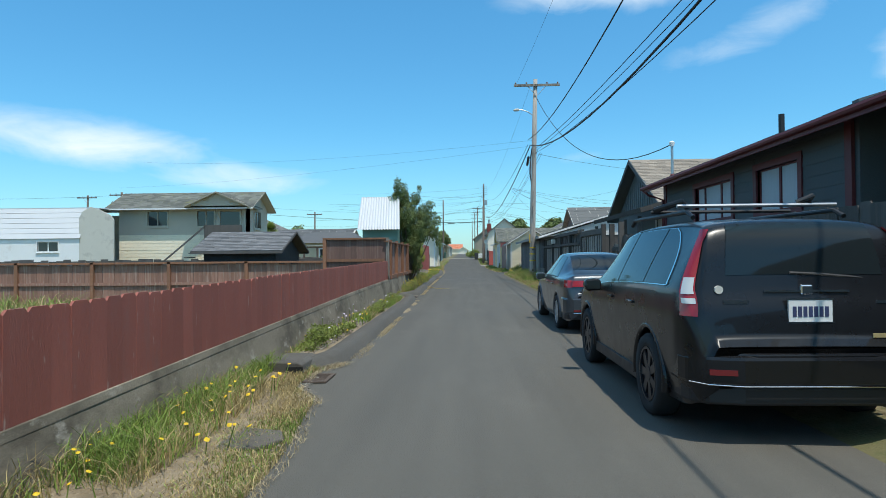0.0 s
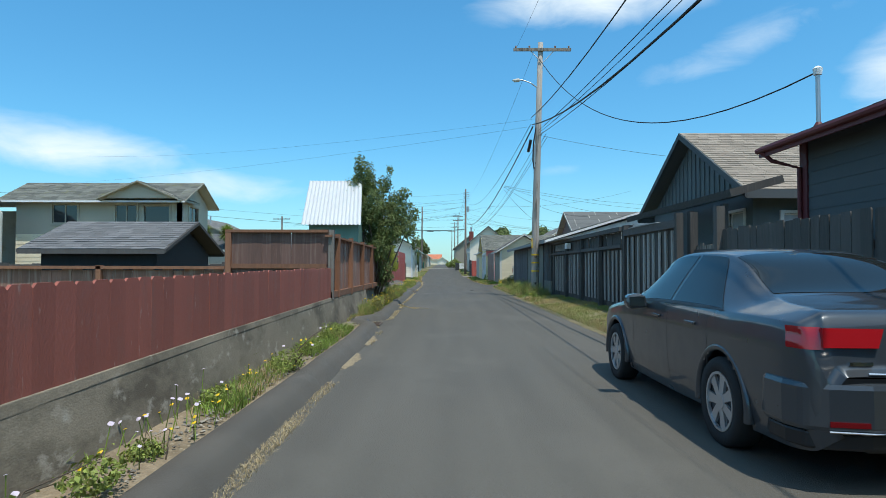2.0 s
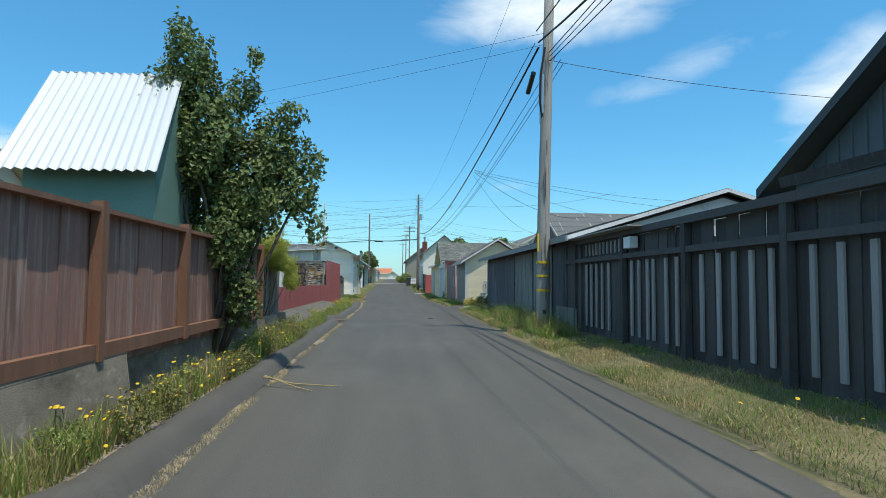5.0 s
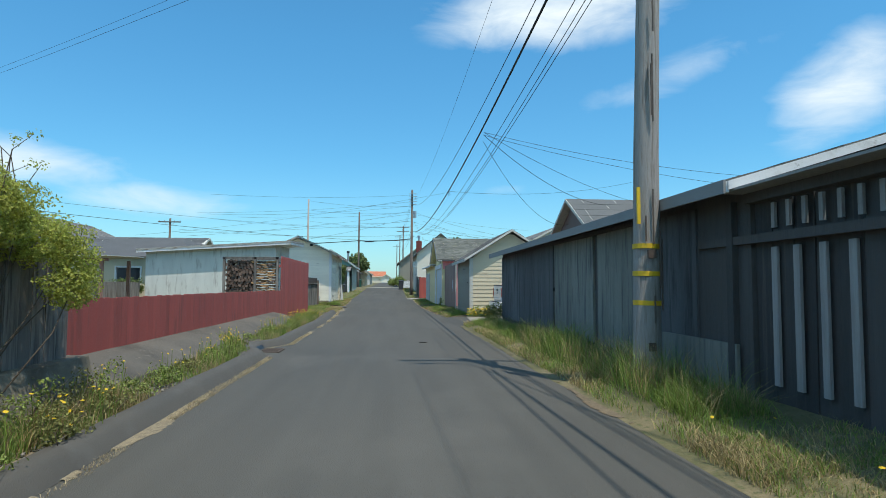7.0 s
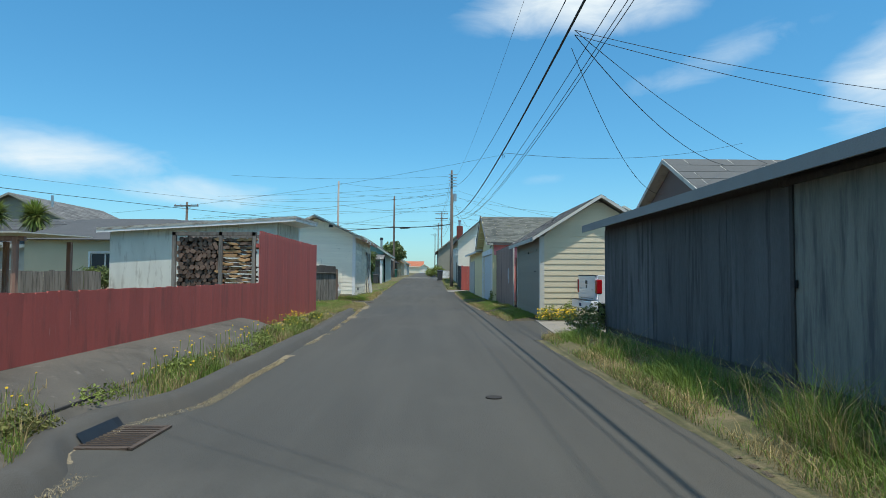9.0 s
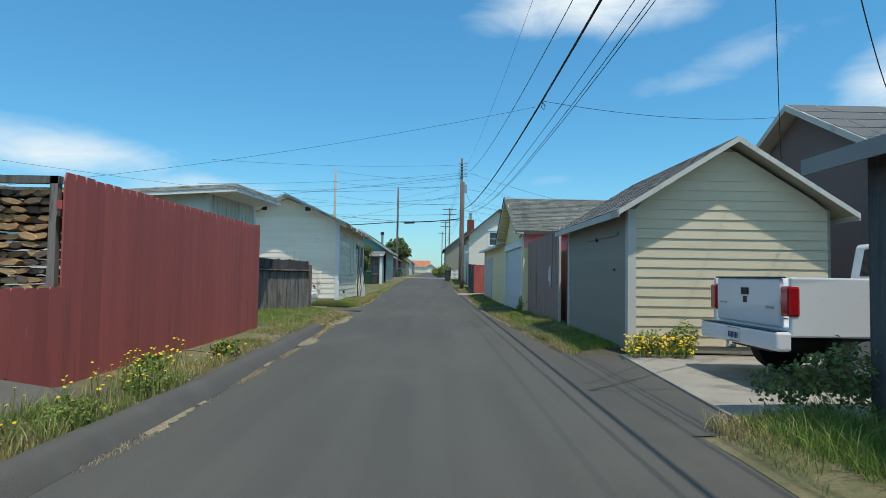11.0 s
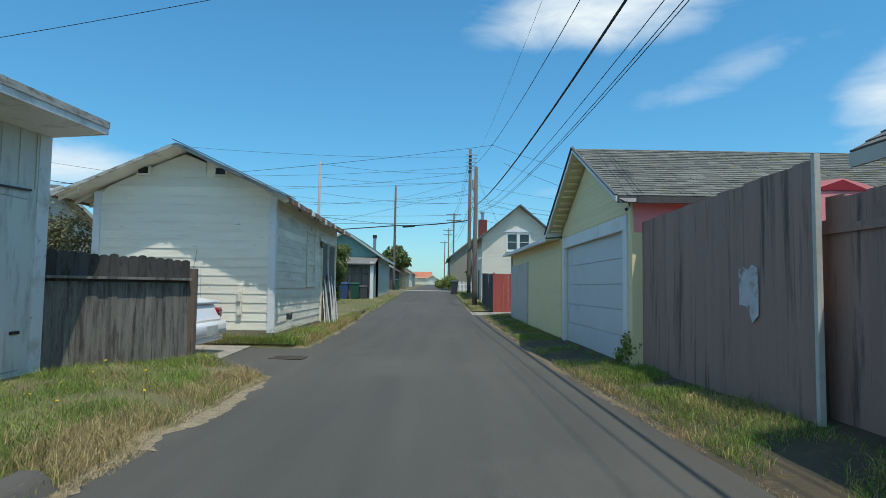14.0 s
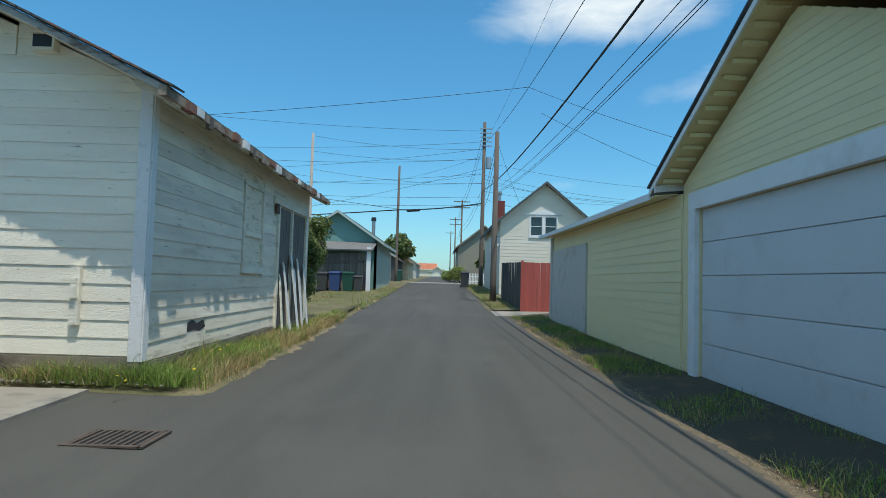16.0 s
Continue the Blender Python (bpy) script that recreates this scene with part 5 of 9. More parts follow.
slat_fence = thing("fence", (4.3, 21, 0.2), "tall dark board fence with pale upright slats", "fence")
board_fence(slat_fence, 19.1, 22.45, 4.14, 0.2, 2.15, DARK_WOOD, w=0.26)
for y in (19.34, 19.69, 20.06, 20.45, 20.76, 21.05, 21.46, 21.88, 22.26):
    piece("slat", slat, slat_fence, (4.1, y, 0.34), 0, (1, 1.15, 1.68))
part("rail", Bits().box(4.04, 4.12, 19.05, 22.45, 2.06, 2.22), DARK_WOOD, slat_fence)
part("cap", Bits().box(4.02, 4.14, 20.0, 22.0, 2.22, 2.24), SLAT_WOOD, slat_fence)
for y in (19.05, 22.5):
    part("post", Bits().box(4.05, 4.18, y - 0.07, y + 0.07, 0.1, 2.34), DARK_WOOD, slat_fence)
dark_fence = thing("fence", (4.35, 8, 0.1), "weathered dark grey board fence", "fence")
board_fence(dark_fence, -5, 19.2, 4.4, 0.1, lambda y: 1.95 if y < 18 else 1.7, DARK_WOOD, w=0.19, jitter=0.02, ears=0.03)
part("rail", Bits().box(4.42, 4.48, -5, 19.2, 1.5, 1.6), DARK_WOOD, dark_fence)
gate = thing("gate", (4.36, 18.4, 0.2), "grey weathered board gate with a diagonal brace", "gate")
board_fence(gate, 18.02, 18.8, 4.36, 0.25, 1.72, GREY_WOOD, w=0.125, gap=0.012, jitter=0.04)
part("rail", Bits().box(4.31, 4.345, 18.0, 18.82, 1.5, 1.62), DARK_WOOD, gate)
part("rail", Bits().box(4.31, 4.345, 18.0, 18.82, 0.75, 0.85), DARK_WOOD, gate)
part("brace", Bits().slab((4.305, 18.02, 1.42), (4.305, 18.12, 1.5), (4.305, 18.8, 0.5), (4.305, 18.7, 0.42), 0.03), DARK_WOOD, gate)
posts(gate, [(4.36, 17.85), (4.36, 18.98)], 0.1, 2.35, DARK_WOOD, 0.14, "gate_post")
porch = thing("porch_roof", (5.8, 23, 2.7), "dark wooden porch beam and roof edge", "porch")
part("beam", Bits().slab((5.5, 19.8, 2.75), (5.5, 27, 2.75), (6.6, 27, 3.05), (6.6, 19.8, 3.05), 0.16), DARK_WOOD, porch)
for y in (20.2, 22.0, 26.8):
    part("post", Bits().box(5.5, 5.62, y, y + 0.12, 0.1, 2.65), DARK_WOOD, porch)

# tan garage
tan_garage = thing("garage", (5.3, 54, 0.1), "small tan clapboard garage with a shingle roof", "garage")
top, span = tent(5.34, 1.72, 1.72, 2.52, 2.52, 3.58)
wb = Walls()
wall_bits(wb, "y", 51.62, 0.1, 3.62, 7.06, 0.08, top, breaks=(5.34,))
wall_bits(wb, "y", 56.2, 0.1, 3.62, 7.06, 0.08, top, breaks=(5.34,))
wall_bits(wb, "x", 3.62, 0.1, 51.72, 56.2, 0.08, lambda u: 2.5)
wall_bits(wb, "x", 7.06, -0.1, 51.72, 56.2, 0.08, lambda u: 2.5)
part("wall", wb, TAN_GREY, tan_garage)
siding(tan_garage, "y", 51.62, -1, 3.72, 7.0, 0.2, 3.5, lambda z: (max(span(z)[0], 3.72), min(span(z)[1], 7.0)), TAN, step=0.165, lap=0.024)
# alley side in darker TAN_GREY: its shade is put into the paint colour
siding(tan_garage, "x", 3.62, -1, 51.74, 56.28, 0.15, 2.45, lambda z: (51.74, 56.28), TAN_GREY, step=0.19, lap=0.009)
part("corner_board", Bits().box(3.58, 3.72, 51.585, 51.63, 0.08, 2.5), PALE_GREY, tan_garage)
part("corner_board", Bits().box(3.585, 3.625, 51.6, 51.74, 0.08, 2.5), PALE_GREY, tan_garage)
part("corner_board", Bits().box(3.585, 3.625, 56.18, 56.32, 0.08, 2.5), PALE_GREY, tan_garage)
part("hinge_board", Bits().box(3.58, 3.6, 52.2, 54.4, 2.1, 2.16), TAN_GREY, tan_garage)
part("bracket", Bits().box(3.57, 3.6, 53.6, 53.66, 2.05, 2.13), BLACK, tan_garage)
part("bracket", Bits().box(3.575, 3.6, 52.4, 52.45, 1.46, 1.5), BLACK, tan_garage)
roof_pair(tan_garage, "y", 51.3, 56.6, 3.33, 2.46, 5.34, 3.72, 7.35, 2.46, SHINGLE, TAN_GREY, course=0.14, tab=0.25, verge_mat=PALE_GREY, fascia=0.07)

# brown fence between the garages
mid_fence = thing("fence", (3.65, 60, 0.15), "grey-brown board fence with a pale paint patch", "fence")
MID_WOOD = surf("grey_brown_wood", (0.33, 0.225, 0.185), 0.9, var=0.22, scale=1.0, grain=30, bump=0.25, stretch=(4, 4, 0.7), rnd=0.05, stain=(0.09, 0.07, 0.062), stain_amount=0.3, stain_scale=1.3)
PATCH_PAINT = surf("faint_grey_paint", (0.55, 0.55, 0.55), 0.9, var=0.3, scale=4, grain=40, stain=(0.27, 0.21, 0.18), stain_amount=0.35, stain_scale=6)
board_fence(mid_fence, 57.6, 61.74, lambda y: 3.66 - 0.055 * (y - 57.6), 0.06, lambda y: 2.62 - 0.035 * (y - 57.6), MID_WOOD, w=0.28, gap=0.0015, jitter=0.012, wild=0.08)
part("post", Bits().box(3.61, 3.665, 57.51, 57.565, 0.1, 2.66), PALE_GREY, mid_fence, "thin pale metal post")
board_fence(mid_fence, 56.35, 58.6, 3.87, 0.17, lambda y: 2.27 if 56.85 < y < 57.75 else 2.05, MID_WOOD, w=0.27, gap=0.0015, jitter=0.015, wild=0.08)
part("rail", Bits().box(3.83, 3.86, 56.4, 58.0, 1.92, 2.0), MID_WOOD, mid_fence)
part("paint_patch", Bits().prism([(58.5, 1.1), (58.62, 1.02), (58.75, 1.2), (58.98, 1.22), (59.12, 1.5), (59.15, 1.68), (58.98, 1.6), (58.8, 1.64), (58.7, 1.6), (58.62, 1.66), (58.5, 1.62)], "x", 3.578, 3.588), PATCH_PAINT, mid_fence, "pale paint patch")

# coral canopy in the yard behind the fence
canopy = thing("canopy", (5.4, 59.9, 0.1), "coral pink cloth canopy behind a board fence", "canopy")
part("cover", Bits().prism([(4.66, 1.5), (6.3, 1.5), (6.3, 2.6), (6.0, 2.7), (5.7, 2.8), (5.41, 2.87), (5.1, 2.83), (4.85, 2.75), (4.72, 2.67), (4.66, 2.56)], "y", 59.8, 61.2), PINK, canopy)
# dark red triangle laid on the front of the pink gable
part("gable_flap", Bits().prism([(5.0, 2.705), (5.78, 2.705), (5.41, 2.85)], "y", 59.785, 59.8), DARK_CORAL, canopy, "deep red gable triangle")
posts(canopy, [(4.7, 59.84), (6.26, 59.84), (4.7, 61.16), (6.26, 61.16)], 0.0, 1.5, PALE_GREY, s=0.04)

# yellow garage
yellow_garage = thing("garage", (5.5, 64.7, 0.1), "pale yellow garage with a white panel door", "garage")
top, span = tent(64.65, 2.85, 2.85, 2.78, 2.78, 4.15)
gd = [(62.2, 66.95, 0.1, 2.38)]
wb = Walls()
wall_bits(wb, "x", 3.3, 0.12, 61.85, 67.5, 0.05, top, gd, breaks=(64.65,))
wall_bits(wb, "x", 9.5, 0.12, 61.85, 67.5, 0.05, top, breaks=(64.65,))
wall_bits(wb, "y", 67.4, 0.1, 3.42, 9.5, 0.05, lambda u: 2.75)
part("wall", wb, YELLOW, yellow_garage)
part("side_wall", Bits().box(3.31, 9.62, 61.8, 61.85, 0.05, 2.85), PINK, yellow_garage, "coral pink side wall")
siding(yellow_garage, "x", 3.3, -1, 61.9, 67.45, 0.15, 4.1, lambda z: (max(span(z)[0], 61.9), min(span(z)[1], 67.45)), YELLOW, step=0.105, lap=0.011, openings=[(61.95, 67.2, 0.0, 2.62)])
part("door_frame", Bits().box(3.24, 3.3, 61.98, 62.2, 0.08, 2.38).box(3.24, 3.3, 66.95, 67.17, 0.08, 2.38).box(3.235, 3.3, 61.98, 67.17, 2.38, 2.62), WHITE, yellow_garage)
DOOR_PAINT = surf("chalky_white_door_paint", (0.62, 0.65, 0.66), 0.6, var=0.07, scale=1.5, grain=40, bump=0.1, rnd=0.03, stain=(0.55, 0.56, 0.55), stain_amount=0.2, stain_scale=1.2)
door = part("garage_door", Bits().box(3.36, 3.4, 62.2, 66.95, 0.1, 2.38), DOOR_PAINT, yellow_garage)
for i in range(5):
    part("door_panel", Bits().box(3.335, 3.36, 62.22, 66.93, 0.12 + i * 0.452, 0.562 + i * 0.452), DOOR_PAINT, door, bevel=0.005)
part("corner_board", Bits().box(3.26, 3.3, 61.79, 61.96, 0.08, 2.78), YELLOW, yellow_garage)
part("corner_board", Bits().box(3.26, 3.46, 61.75, 61.79, 0.08, 2.3), YELLOW, yellow_garage)
roof_pair(yellow_garage, "x", 2.95, 9.9, 61.5, 2.86, 64.65, 4.34, 67.9, 2.76, SHINGLE_GREEN, YELLOW, course=0.14, tab=0.25, verge_mat=WHITE, fascia=0.06, eave_mat=DARK_WOOD, right=False)
roof_pair(yellow_garage, "x", 2.95, 9.9, 61.5, 2.86, 64.65, 4.34, 67.9, 2.76, SHINGLE_GREEN, YELLOW, course=0.14, tab=0.25, verge_mat=WHITE, fascia=0.06, eave_mat=WHITE, left=False)
for ye, ze in ((61.5, 2.86), (67.9, 2.76)):
    part("drip_edge", Bits().slab((2.9, ye, ze + 0.03), (2.96, ye, ze + 0.03), (2.96, 64.65, 4.37), (2.9, 64.65, 4.37), 0.025), SLATE_BLUE, yellow_garage)
for s_, e_ in ((61.5, 64.65), (67.9, 64.65)):
    z_ = 2.86 if s_ < 64 else 2.76
    for i in range(14):
        k = (i + 0.6) / 14
        yy = s_ + (e_ - s_) * k
        zz = z_ + (4.34 - z_) * k - 0.06
        part("lookout", Bits().box(3.02, 3.285, yy - 0.025, yy + 0.025, zz - 0.05, zz), YELLOW, yellow_garage)
part("gutter_end", Bits().box(2.98, 3.24, 61.47, 61.53, 2.76, 2.82), PALE_GREY, yellow_garage)
part("wire", Bits().tube([(2.98, 61.46, 2.8), (3.06, 61.45, 2.75), (3.12, 61.5, 2.77), (3.18, 61.6, 2.72)], 0.012, 6), BLACK, yellow_garage)
lamp = part("floodlight", Bits().tube([(3.18, 61.62, 2.76), (3.18, 61.62, 2.7), (3.13, 61.6, 2.66)], 0.028, 8), PALE_GREY, yellow_garage)
part("lens", Bits().tube([(3.13, 61.6, 2.66), (3.115, 61.594, 2.65)], 0.03, 8), BLACK, lamp)
lean_to = thing("shed", (5, 72.6, 0.1), "low yellow shed with a white board door", "shed")
wb = Walls()
wall_bits(wb, "x", 3.3, 0.1, 67.52, 78.0, 0.0, lambda u: 2.675 + (u - 67.7) * 0.0085)
wall_bits(wb, "y", 77.9, 0.1, 3.4, 8, 0.0, lambda u: 2.6 + (u - 3.3) * 0.12)
wall_bits(wb, "x", 8, 0.1, 67.52, 78.0, 0.0, lambda u: 3.1)
part("wall", wb, YELLOW, lean_to)
siding(lean_to, "x", 3.3, -1, 67.55, 73.2, 0.1, 2.66, lambda z: (67.55, 73.2), YELLOW, step=0.16)
part("door", Bits().box(3.25, 3.3, 73.25, 77.6, 0.08, 2.3), PALE_GREY, lean_to)
part("corner_board", Bits().box(3.25, 3.3, 77.7, 78.0, 0.05, 2.74), PALE_GREY, lean_to)
part("roof", Bits().slab((2.95, 67.7, 2.7), (8.4, 67.7, 3.25), (8.4, 78.4, 3.25), (2.95, 78.4, 2.8), 0.03), TAR, lean_to)
part("soffit", Bits().slab((2.96, 67.7, 2.665), (3.3, 67.7, 2.7), (3.3, 78.35, 2.79), (2.96, 78.35, 2.765), 0.015), YELLOW, lean_to)
part("end_fascia", Bits().slab((2.94, 67.66, 2.7), (2.94, 67.7, 2.7), (8.4, 67.7, 3.25), (8.4, 67.66, 3.25), 0.1), WHITE, lean_to)
part("eave_board", Bits().slab((2.93, 67.9, 2.72), (2.96, 67.9, 2.72), (2.96, 78.4, 2.82), (2.93, 78.4, 2.82), 0.1), WHITE, lean_to)

# red gate fence by the crossing
red_gate = thing("fence", (3, 84, 0.2), "red board fence with its shaded side coloured dark", "fence")
cross_boards(red_gate, 2.95, 4.8, 82.3, 0.15, 2.1, RED_BRIGHT, w=0.2)
# side boards take DARK_WOOD: the shade on them is put into the colour
board_fence(red_gate, 82.35, 90.5, 2.95, lambda y: lift(y) + 0.02, lambda y: lift(y) + 1.95, DARK_WOOD, w=0.25)
part("post", Bits().box(2.88, 2.98, 82.24, 82.34, 0.1, 2.16), RED_BRIGHT, red_gate)

white_house = thing("house", (5.8, 99, 0.5), "white clapboard house with a steep gable", "house")
top, span = tent(5.75, 2.6, 2.6, 4.95, 4.95, 7.05)
ww = [(4.92, 5.58, 4.05, 5.15), (5.76, 6.42, 4.05, 5.15)]
wb = Walls()
wall_bits(wb, "y", 94, 0.15, 3.15, 8.35, 0.1, top, ww, breaks=(5.75,))
wall_bits(wb, "y", 106, 0.15, 3.15, 8.35, 0.1, top, breaks=(5.75,))
wall_bits(wb, "x", 3.15, 0.15, 94.15, 106, 0.1, lambda u: 4.9, [(96.2, 97.2, 0.6, 2.7)])
wall_bits(wb, "x", 8.35, -0.15, 94.15, 106, 0.1, lambda u: 4.9)
part("wall", wb, HOUSE_WHITE, white_house)
siding(white_house, "y", 94, -1, 3.15, 8.35, 0.6, 6.95, span, HOUSE_WHITE, step=0.2, openings=[(4.5, 6.75, 3.9, 5.3)])
for o in ww:
    window(white_house, "y", 94, -1, *o, WHITE, GLASS, 0.09, sash=True)
part("window_pediment", Bits().prism([(4.45, 5.28), (6.8, 5.28), (6.1, 5.46), (5.62, 5.6), (5.15, 5.46)], "y", 93.93, 94.0), WHITE, white_house)
part("door", Bits().box(3.12, 3.17, 96.2, 97.2, 0.6, 2.7), BLACK, white_house)
roof_pair(white_house, "y", 93.6, 106.4, 2.75, 4.7, 5.75, 7.2, 8.75, 4.7, SHINGLE_DARK, WHITE, course=0.25, tab=0.5, verge_mat=SLATE_BLUE, fascia=0.12)
chim = part("chimney", Bits().box(3.25, 3.9, 99, 99.6, 4.7, 6.7), BRICK_RED, white_house)
part("chimney_pot", Bits().tube([(3.55, 99.3, 6.7), (3.55, 99.3, 7.15), (3.55, 99.3, 7.2), (3.55, 99.3, 7.35)], [0.12, 0.12, 0.18, 0.18], 10), STEEL, chim)
dish = part("dish", Bits().tube([(3.0, 94.4, 3.6), (2.92, 94.25, 3.66), (2.9, 94.2, 3.68)], [0.05, 0.34, 0.36], 16), PALE_GREY, white_house)

# ---- poles and wires ----


def crossarm(parent, x, y, z, half, mat, turn=0.0):
    arm = part("crossarm", Bits().box(x - half, x + half, y - 0.16, y - 0.06, z - 0.06, z + 0.06), mat, parent)
    for k in (-1, 1):
        part("brace", Bits().tube([(x + k * 0.5, y - 0.1, z - 0.05), (x + k * 0.05, y - 0.14, z - 0.55)], 0.018, 6), STEEL, parent)
    for k in (-0.92, -0.45, 0.45, 0.92):
        part("insulator", Bits().tube([(x + k * half, y - 0.11, z + 0.06), (x + k * half, y - 0.11, z + 0.13), (x + k * half, y - 0.11, z + 0.17)], [0.02, 0.045, 0.03], 8), BROWN_WOOD, arm)
    return arm


pole_one = thing("utility_pole", (3.5, 33.5, 0.1), "tall weathered wooden utility pole with crossarm and yellow markers", "utility pole")
part("shaft", Bits().tube([(3.45, 33.5, 0.0), (3.47, 33.5, 0.35), (3.5, 33.52, 3.0), (3.62, 33.55, 7), (3.75, 33.6, 11.1)], [0.185, 0.17, 0.155, 0.135, 0.11], 18), POLE_WOOD, pole_one, smooth=True)
crossarm(pole_one, 3.8, 33.58, 10.75, 1.25, GREY_WOOD)
for z in (1.1, 1.46, 1.8):
    part("marker_band", Bits().tube([(3.48, 33.505, z), (3.481, 33.505, z + 0.06)], 0.172, 18), YELLOW_TAPE, pole_one)
part("marker_strip", Bits().box(3.3, 3.34, 33.33, 33.36, 2.1, 2.55), YELLOW_TAPE, pole_one)
part("bolt", Bits().box(3.42, 3.5, 33.3, 33.34, 0.55, 0.65), RUSTY, pole_one)
part("bolt", Bits().box(3.42, 3.52, 33.3, 33.34, 1.68, 1.78), RUSTY, pole_one)
arm = part("lamp_arm", Bits().tube([(3.66, 33.55, 9.05), (3.3, 33.5, 9.3), (2.95, 33.5, 9.42), (2.8, 33.5, 9.42)], 0.025, 8), STEEL, pole_one)
part("lamp_head", Bits().tube([(2.85, 33.5, 9.42), (2.78, 33.5, 9.42), (2.6, 33.5, 9.4), (2.5, 33.5, 9.41)], [0.03, 0.08, 0.07, 0.02], 10), PALE_GREY, arm)
part("conduit", Bits().tube([(3.42, 33.36, 5.6), (3.44, 33.36, 6.6)], 0.05, 8), STEEL, pole_one)
part("splice_case", Bits().tube([(3.38, 34.1, 6.9), (3.36, 34.7, 6.55)], [0.07, 0.07], 10), BLACK, pole_one)
part("cable_loop", Bits().tube([(3.5, 33.34, 7.3), (3.38, 33.3, 6.6), (3.36, 33.32, 5.9), (3.42, 33.34, 5.5), (3.46, 33.35, 5.8)], 0.03, 6), CABLE, pole_one)
rng = random.Random(11)
for i in range(9):
    z = rng.uniform(0.8, 6.5)
    a = rng.uniform(-2.6, -0.6)
    part("crack", Bits().box(3.5 + 0.165 * math.cos(a) - 0.006, 3.5 + 0.165 * math.cos(a) + 0.006, 33.5 + 0.165 * math.sin(a) - 0.02, 33.5 + 0.165 * math.sin(a), z, z + rng.uniform(0.3, 0.9)), POLE_DARK, pole_one)


def plain_pole(x, y, top, mat, label, arms=(), r=0.16):
    p = thing("utility_pole", (x, y, lift(y)), label, "utility pole", "street poles")
    part("shaft", Bits().tube([(x, y, lift(y) - 0.1), (x, y, lift(y) + 1), (x + 0.03, y, top)], [r, r * 0.95, r * 0.65], 12), mat, p, smooth=True)
    for z, half in arms:
        crossarm(p, x, y, z, half, mat)
    return p


pa = plain_pole(2.3, 88, 8.6, POLE_DARK, "brown wooden pole beside a red fence")
pb = plain_pole(2.95, 107.5, 14.2, POLE_DARK, "tall dark utility pole with stacked brackets", r=0.19)
for i in range(5):
    part("bracket", Bits().box(2.6, 3.6, 107.3, 107.4, 12.2 + i * 0.35, 12.28 + i * 0.35), STEEL, pb)
part("transformer", Bits().tube([(3.35, 107.3, 10.4), (3.35, 107.3, 11.3)], 0.22, 12), STEEL, pb)
plain_pole(-4.6, 117.5, 12.3, POLE_DARK, "dark wooden pole at the crossing street")
plain_pole(-10.45, 105.3, 12.4, POLE_WOOD, "pale wooden pole behind a garage")
plain_pole(2.6, 150, 13.5, POLE_DARK, "far utility pole with crossarm", [(13.2, 1.2), (12.3, 1.2)])
plain_pole(2.4, 185, 14.5, POLE_DARK, "far utility pole with crossarm", [(14.0, 1.2), (13.0, 1.2)])
plain_pole(1.9, 215, 14.0, POLE_DARK, "far utility pole with crossarm", [(13.5, 1.2)])
plain_pole(-36, 62, 8.4, POLE_DARK, "far utility pole behind houses", [(8.1, 1.2), (7.3, 1.0)])
plain_pole(-46, 72, 9.2, POLE_DARK, "far utility pole behind houses", [(8.9, 1.2)])
plain_pole(-24, 95, 8.6, POLE_DARK, "far utility pole behind houses", [(8.2, 1.2)])
plain_pole(4.6, -14, 11, POLE_WOOD, "wooden utility pole beside the alley", [(10.7, 1.25)])


def wire(a, b_, sag, r=0.008, label="thin black overhead wire between poles and houses", n=20, extra=()):
    a, b_ = Vector(a), Vector(b_)
    pts = []
    for i in range(n + 1):
        t = i / n
        p = a.lerp(b_, t)
        p.z -= sag * 4 * t * (1 - t)
        pts.append(p)
    return single("overhead_wire", Bits().tube(pts, r, 5), CABLE, label, "wire", group="overhead wires", smooth=True)


B7 = (2.95, 107.4)
# along the alley, from behind the start to the first pole and on to the next
for x0, z0_, x1, z1_, sag, r in ((3.1, 7.5, 3.35, 7.45, 2.5, 0.024), (2.1, 7.7, 3.3, 7.75, 1.75, 0.016), (4.9, 7.5, 3.62, 7.2, 0.9, 0.012), (5.0, 7.4, 3.64, 7.1, 1.0, 0.01), (5.2, 7.2, 3.66, 7.0, 1.15, 0.012), (3.6, 10.8, 2.7, 10.85, 0.8, 0.005)):
    wire((x0, -14, z0_), (x1, 33.4, z1_), sag, r)
for x0, z0_, x1, z1_, sag, r in ((3.4, 7.4, 2.95, 8.6, 1.7, 0.028), (3.3, 7.5, 2.9, 12.4, 1.95, 0.011), (3.85, 7.2, 3.55, 8.6, 1.75, 0.009), (3.98, 7.1, 3.65, 8.4, 1.85, 0.009), (4.05, 7.0, 3.75, 8.3, 1.75, 0.009), (3.5, 10.85, 3.2, 12.8, 1.2, 0.006)):
    wire((x0, 33.6, z0_), (x1, 107.3, z1_), sag, r, n=32)
# service drops
wire((3.6, 33.4, 10.4), (5.55, 16.9, 4.42), 1.7, 0.014)
wire((3.5, 33.4, 7.7), (-40, 73.5, 13.4), 0.6, 0.0042)
wire((3.5, 33.4, 7.4), (-40, 68.2, 9.6), 0.4, 0.0042)
wire((3.6, 33.4, 7.0), (17, 29, 5.0), 0.5, 0.007)
wire((3.4, 46.4, 6.55), (13.3, 56.5, 5.6), 0.3, 0.008)
wire((3.4, 46.4, 6.45), (10.8, 55, 5.3), 0.5, 0.01)
wire((3.4, 46.4, 6.55), (14.5, 47.5, 5.4), 0.25, 0.007)
wire((3.4, 46.4, 6.45), (15.5, 48.5, 5.1), 0.25, 0.007)
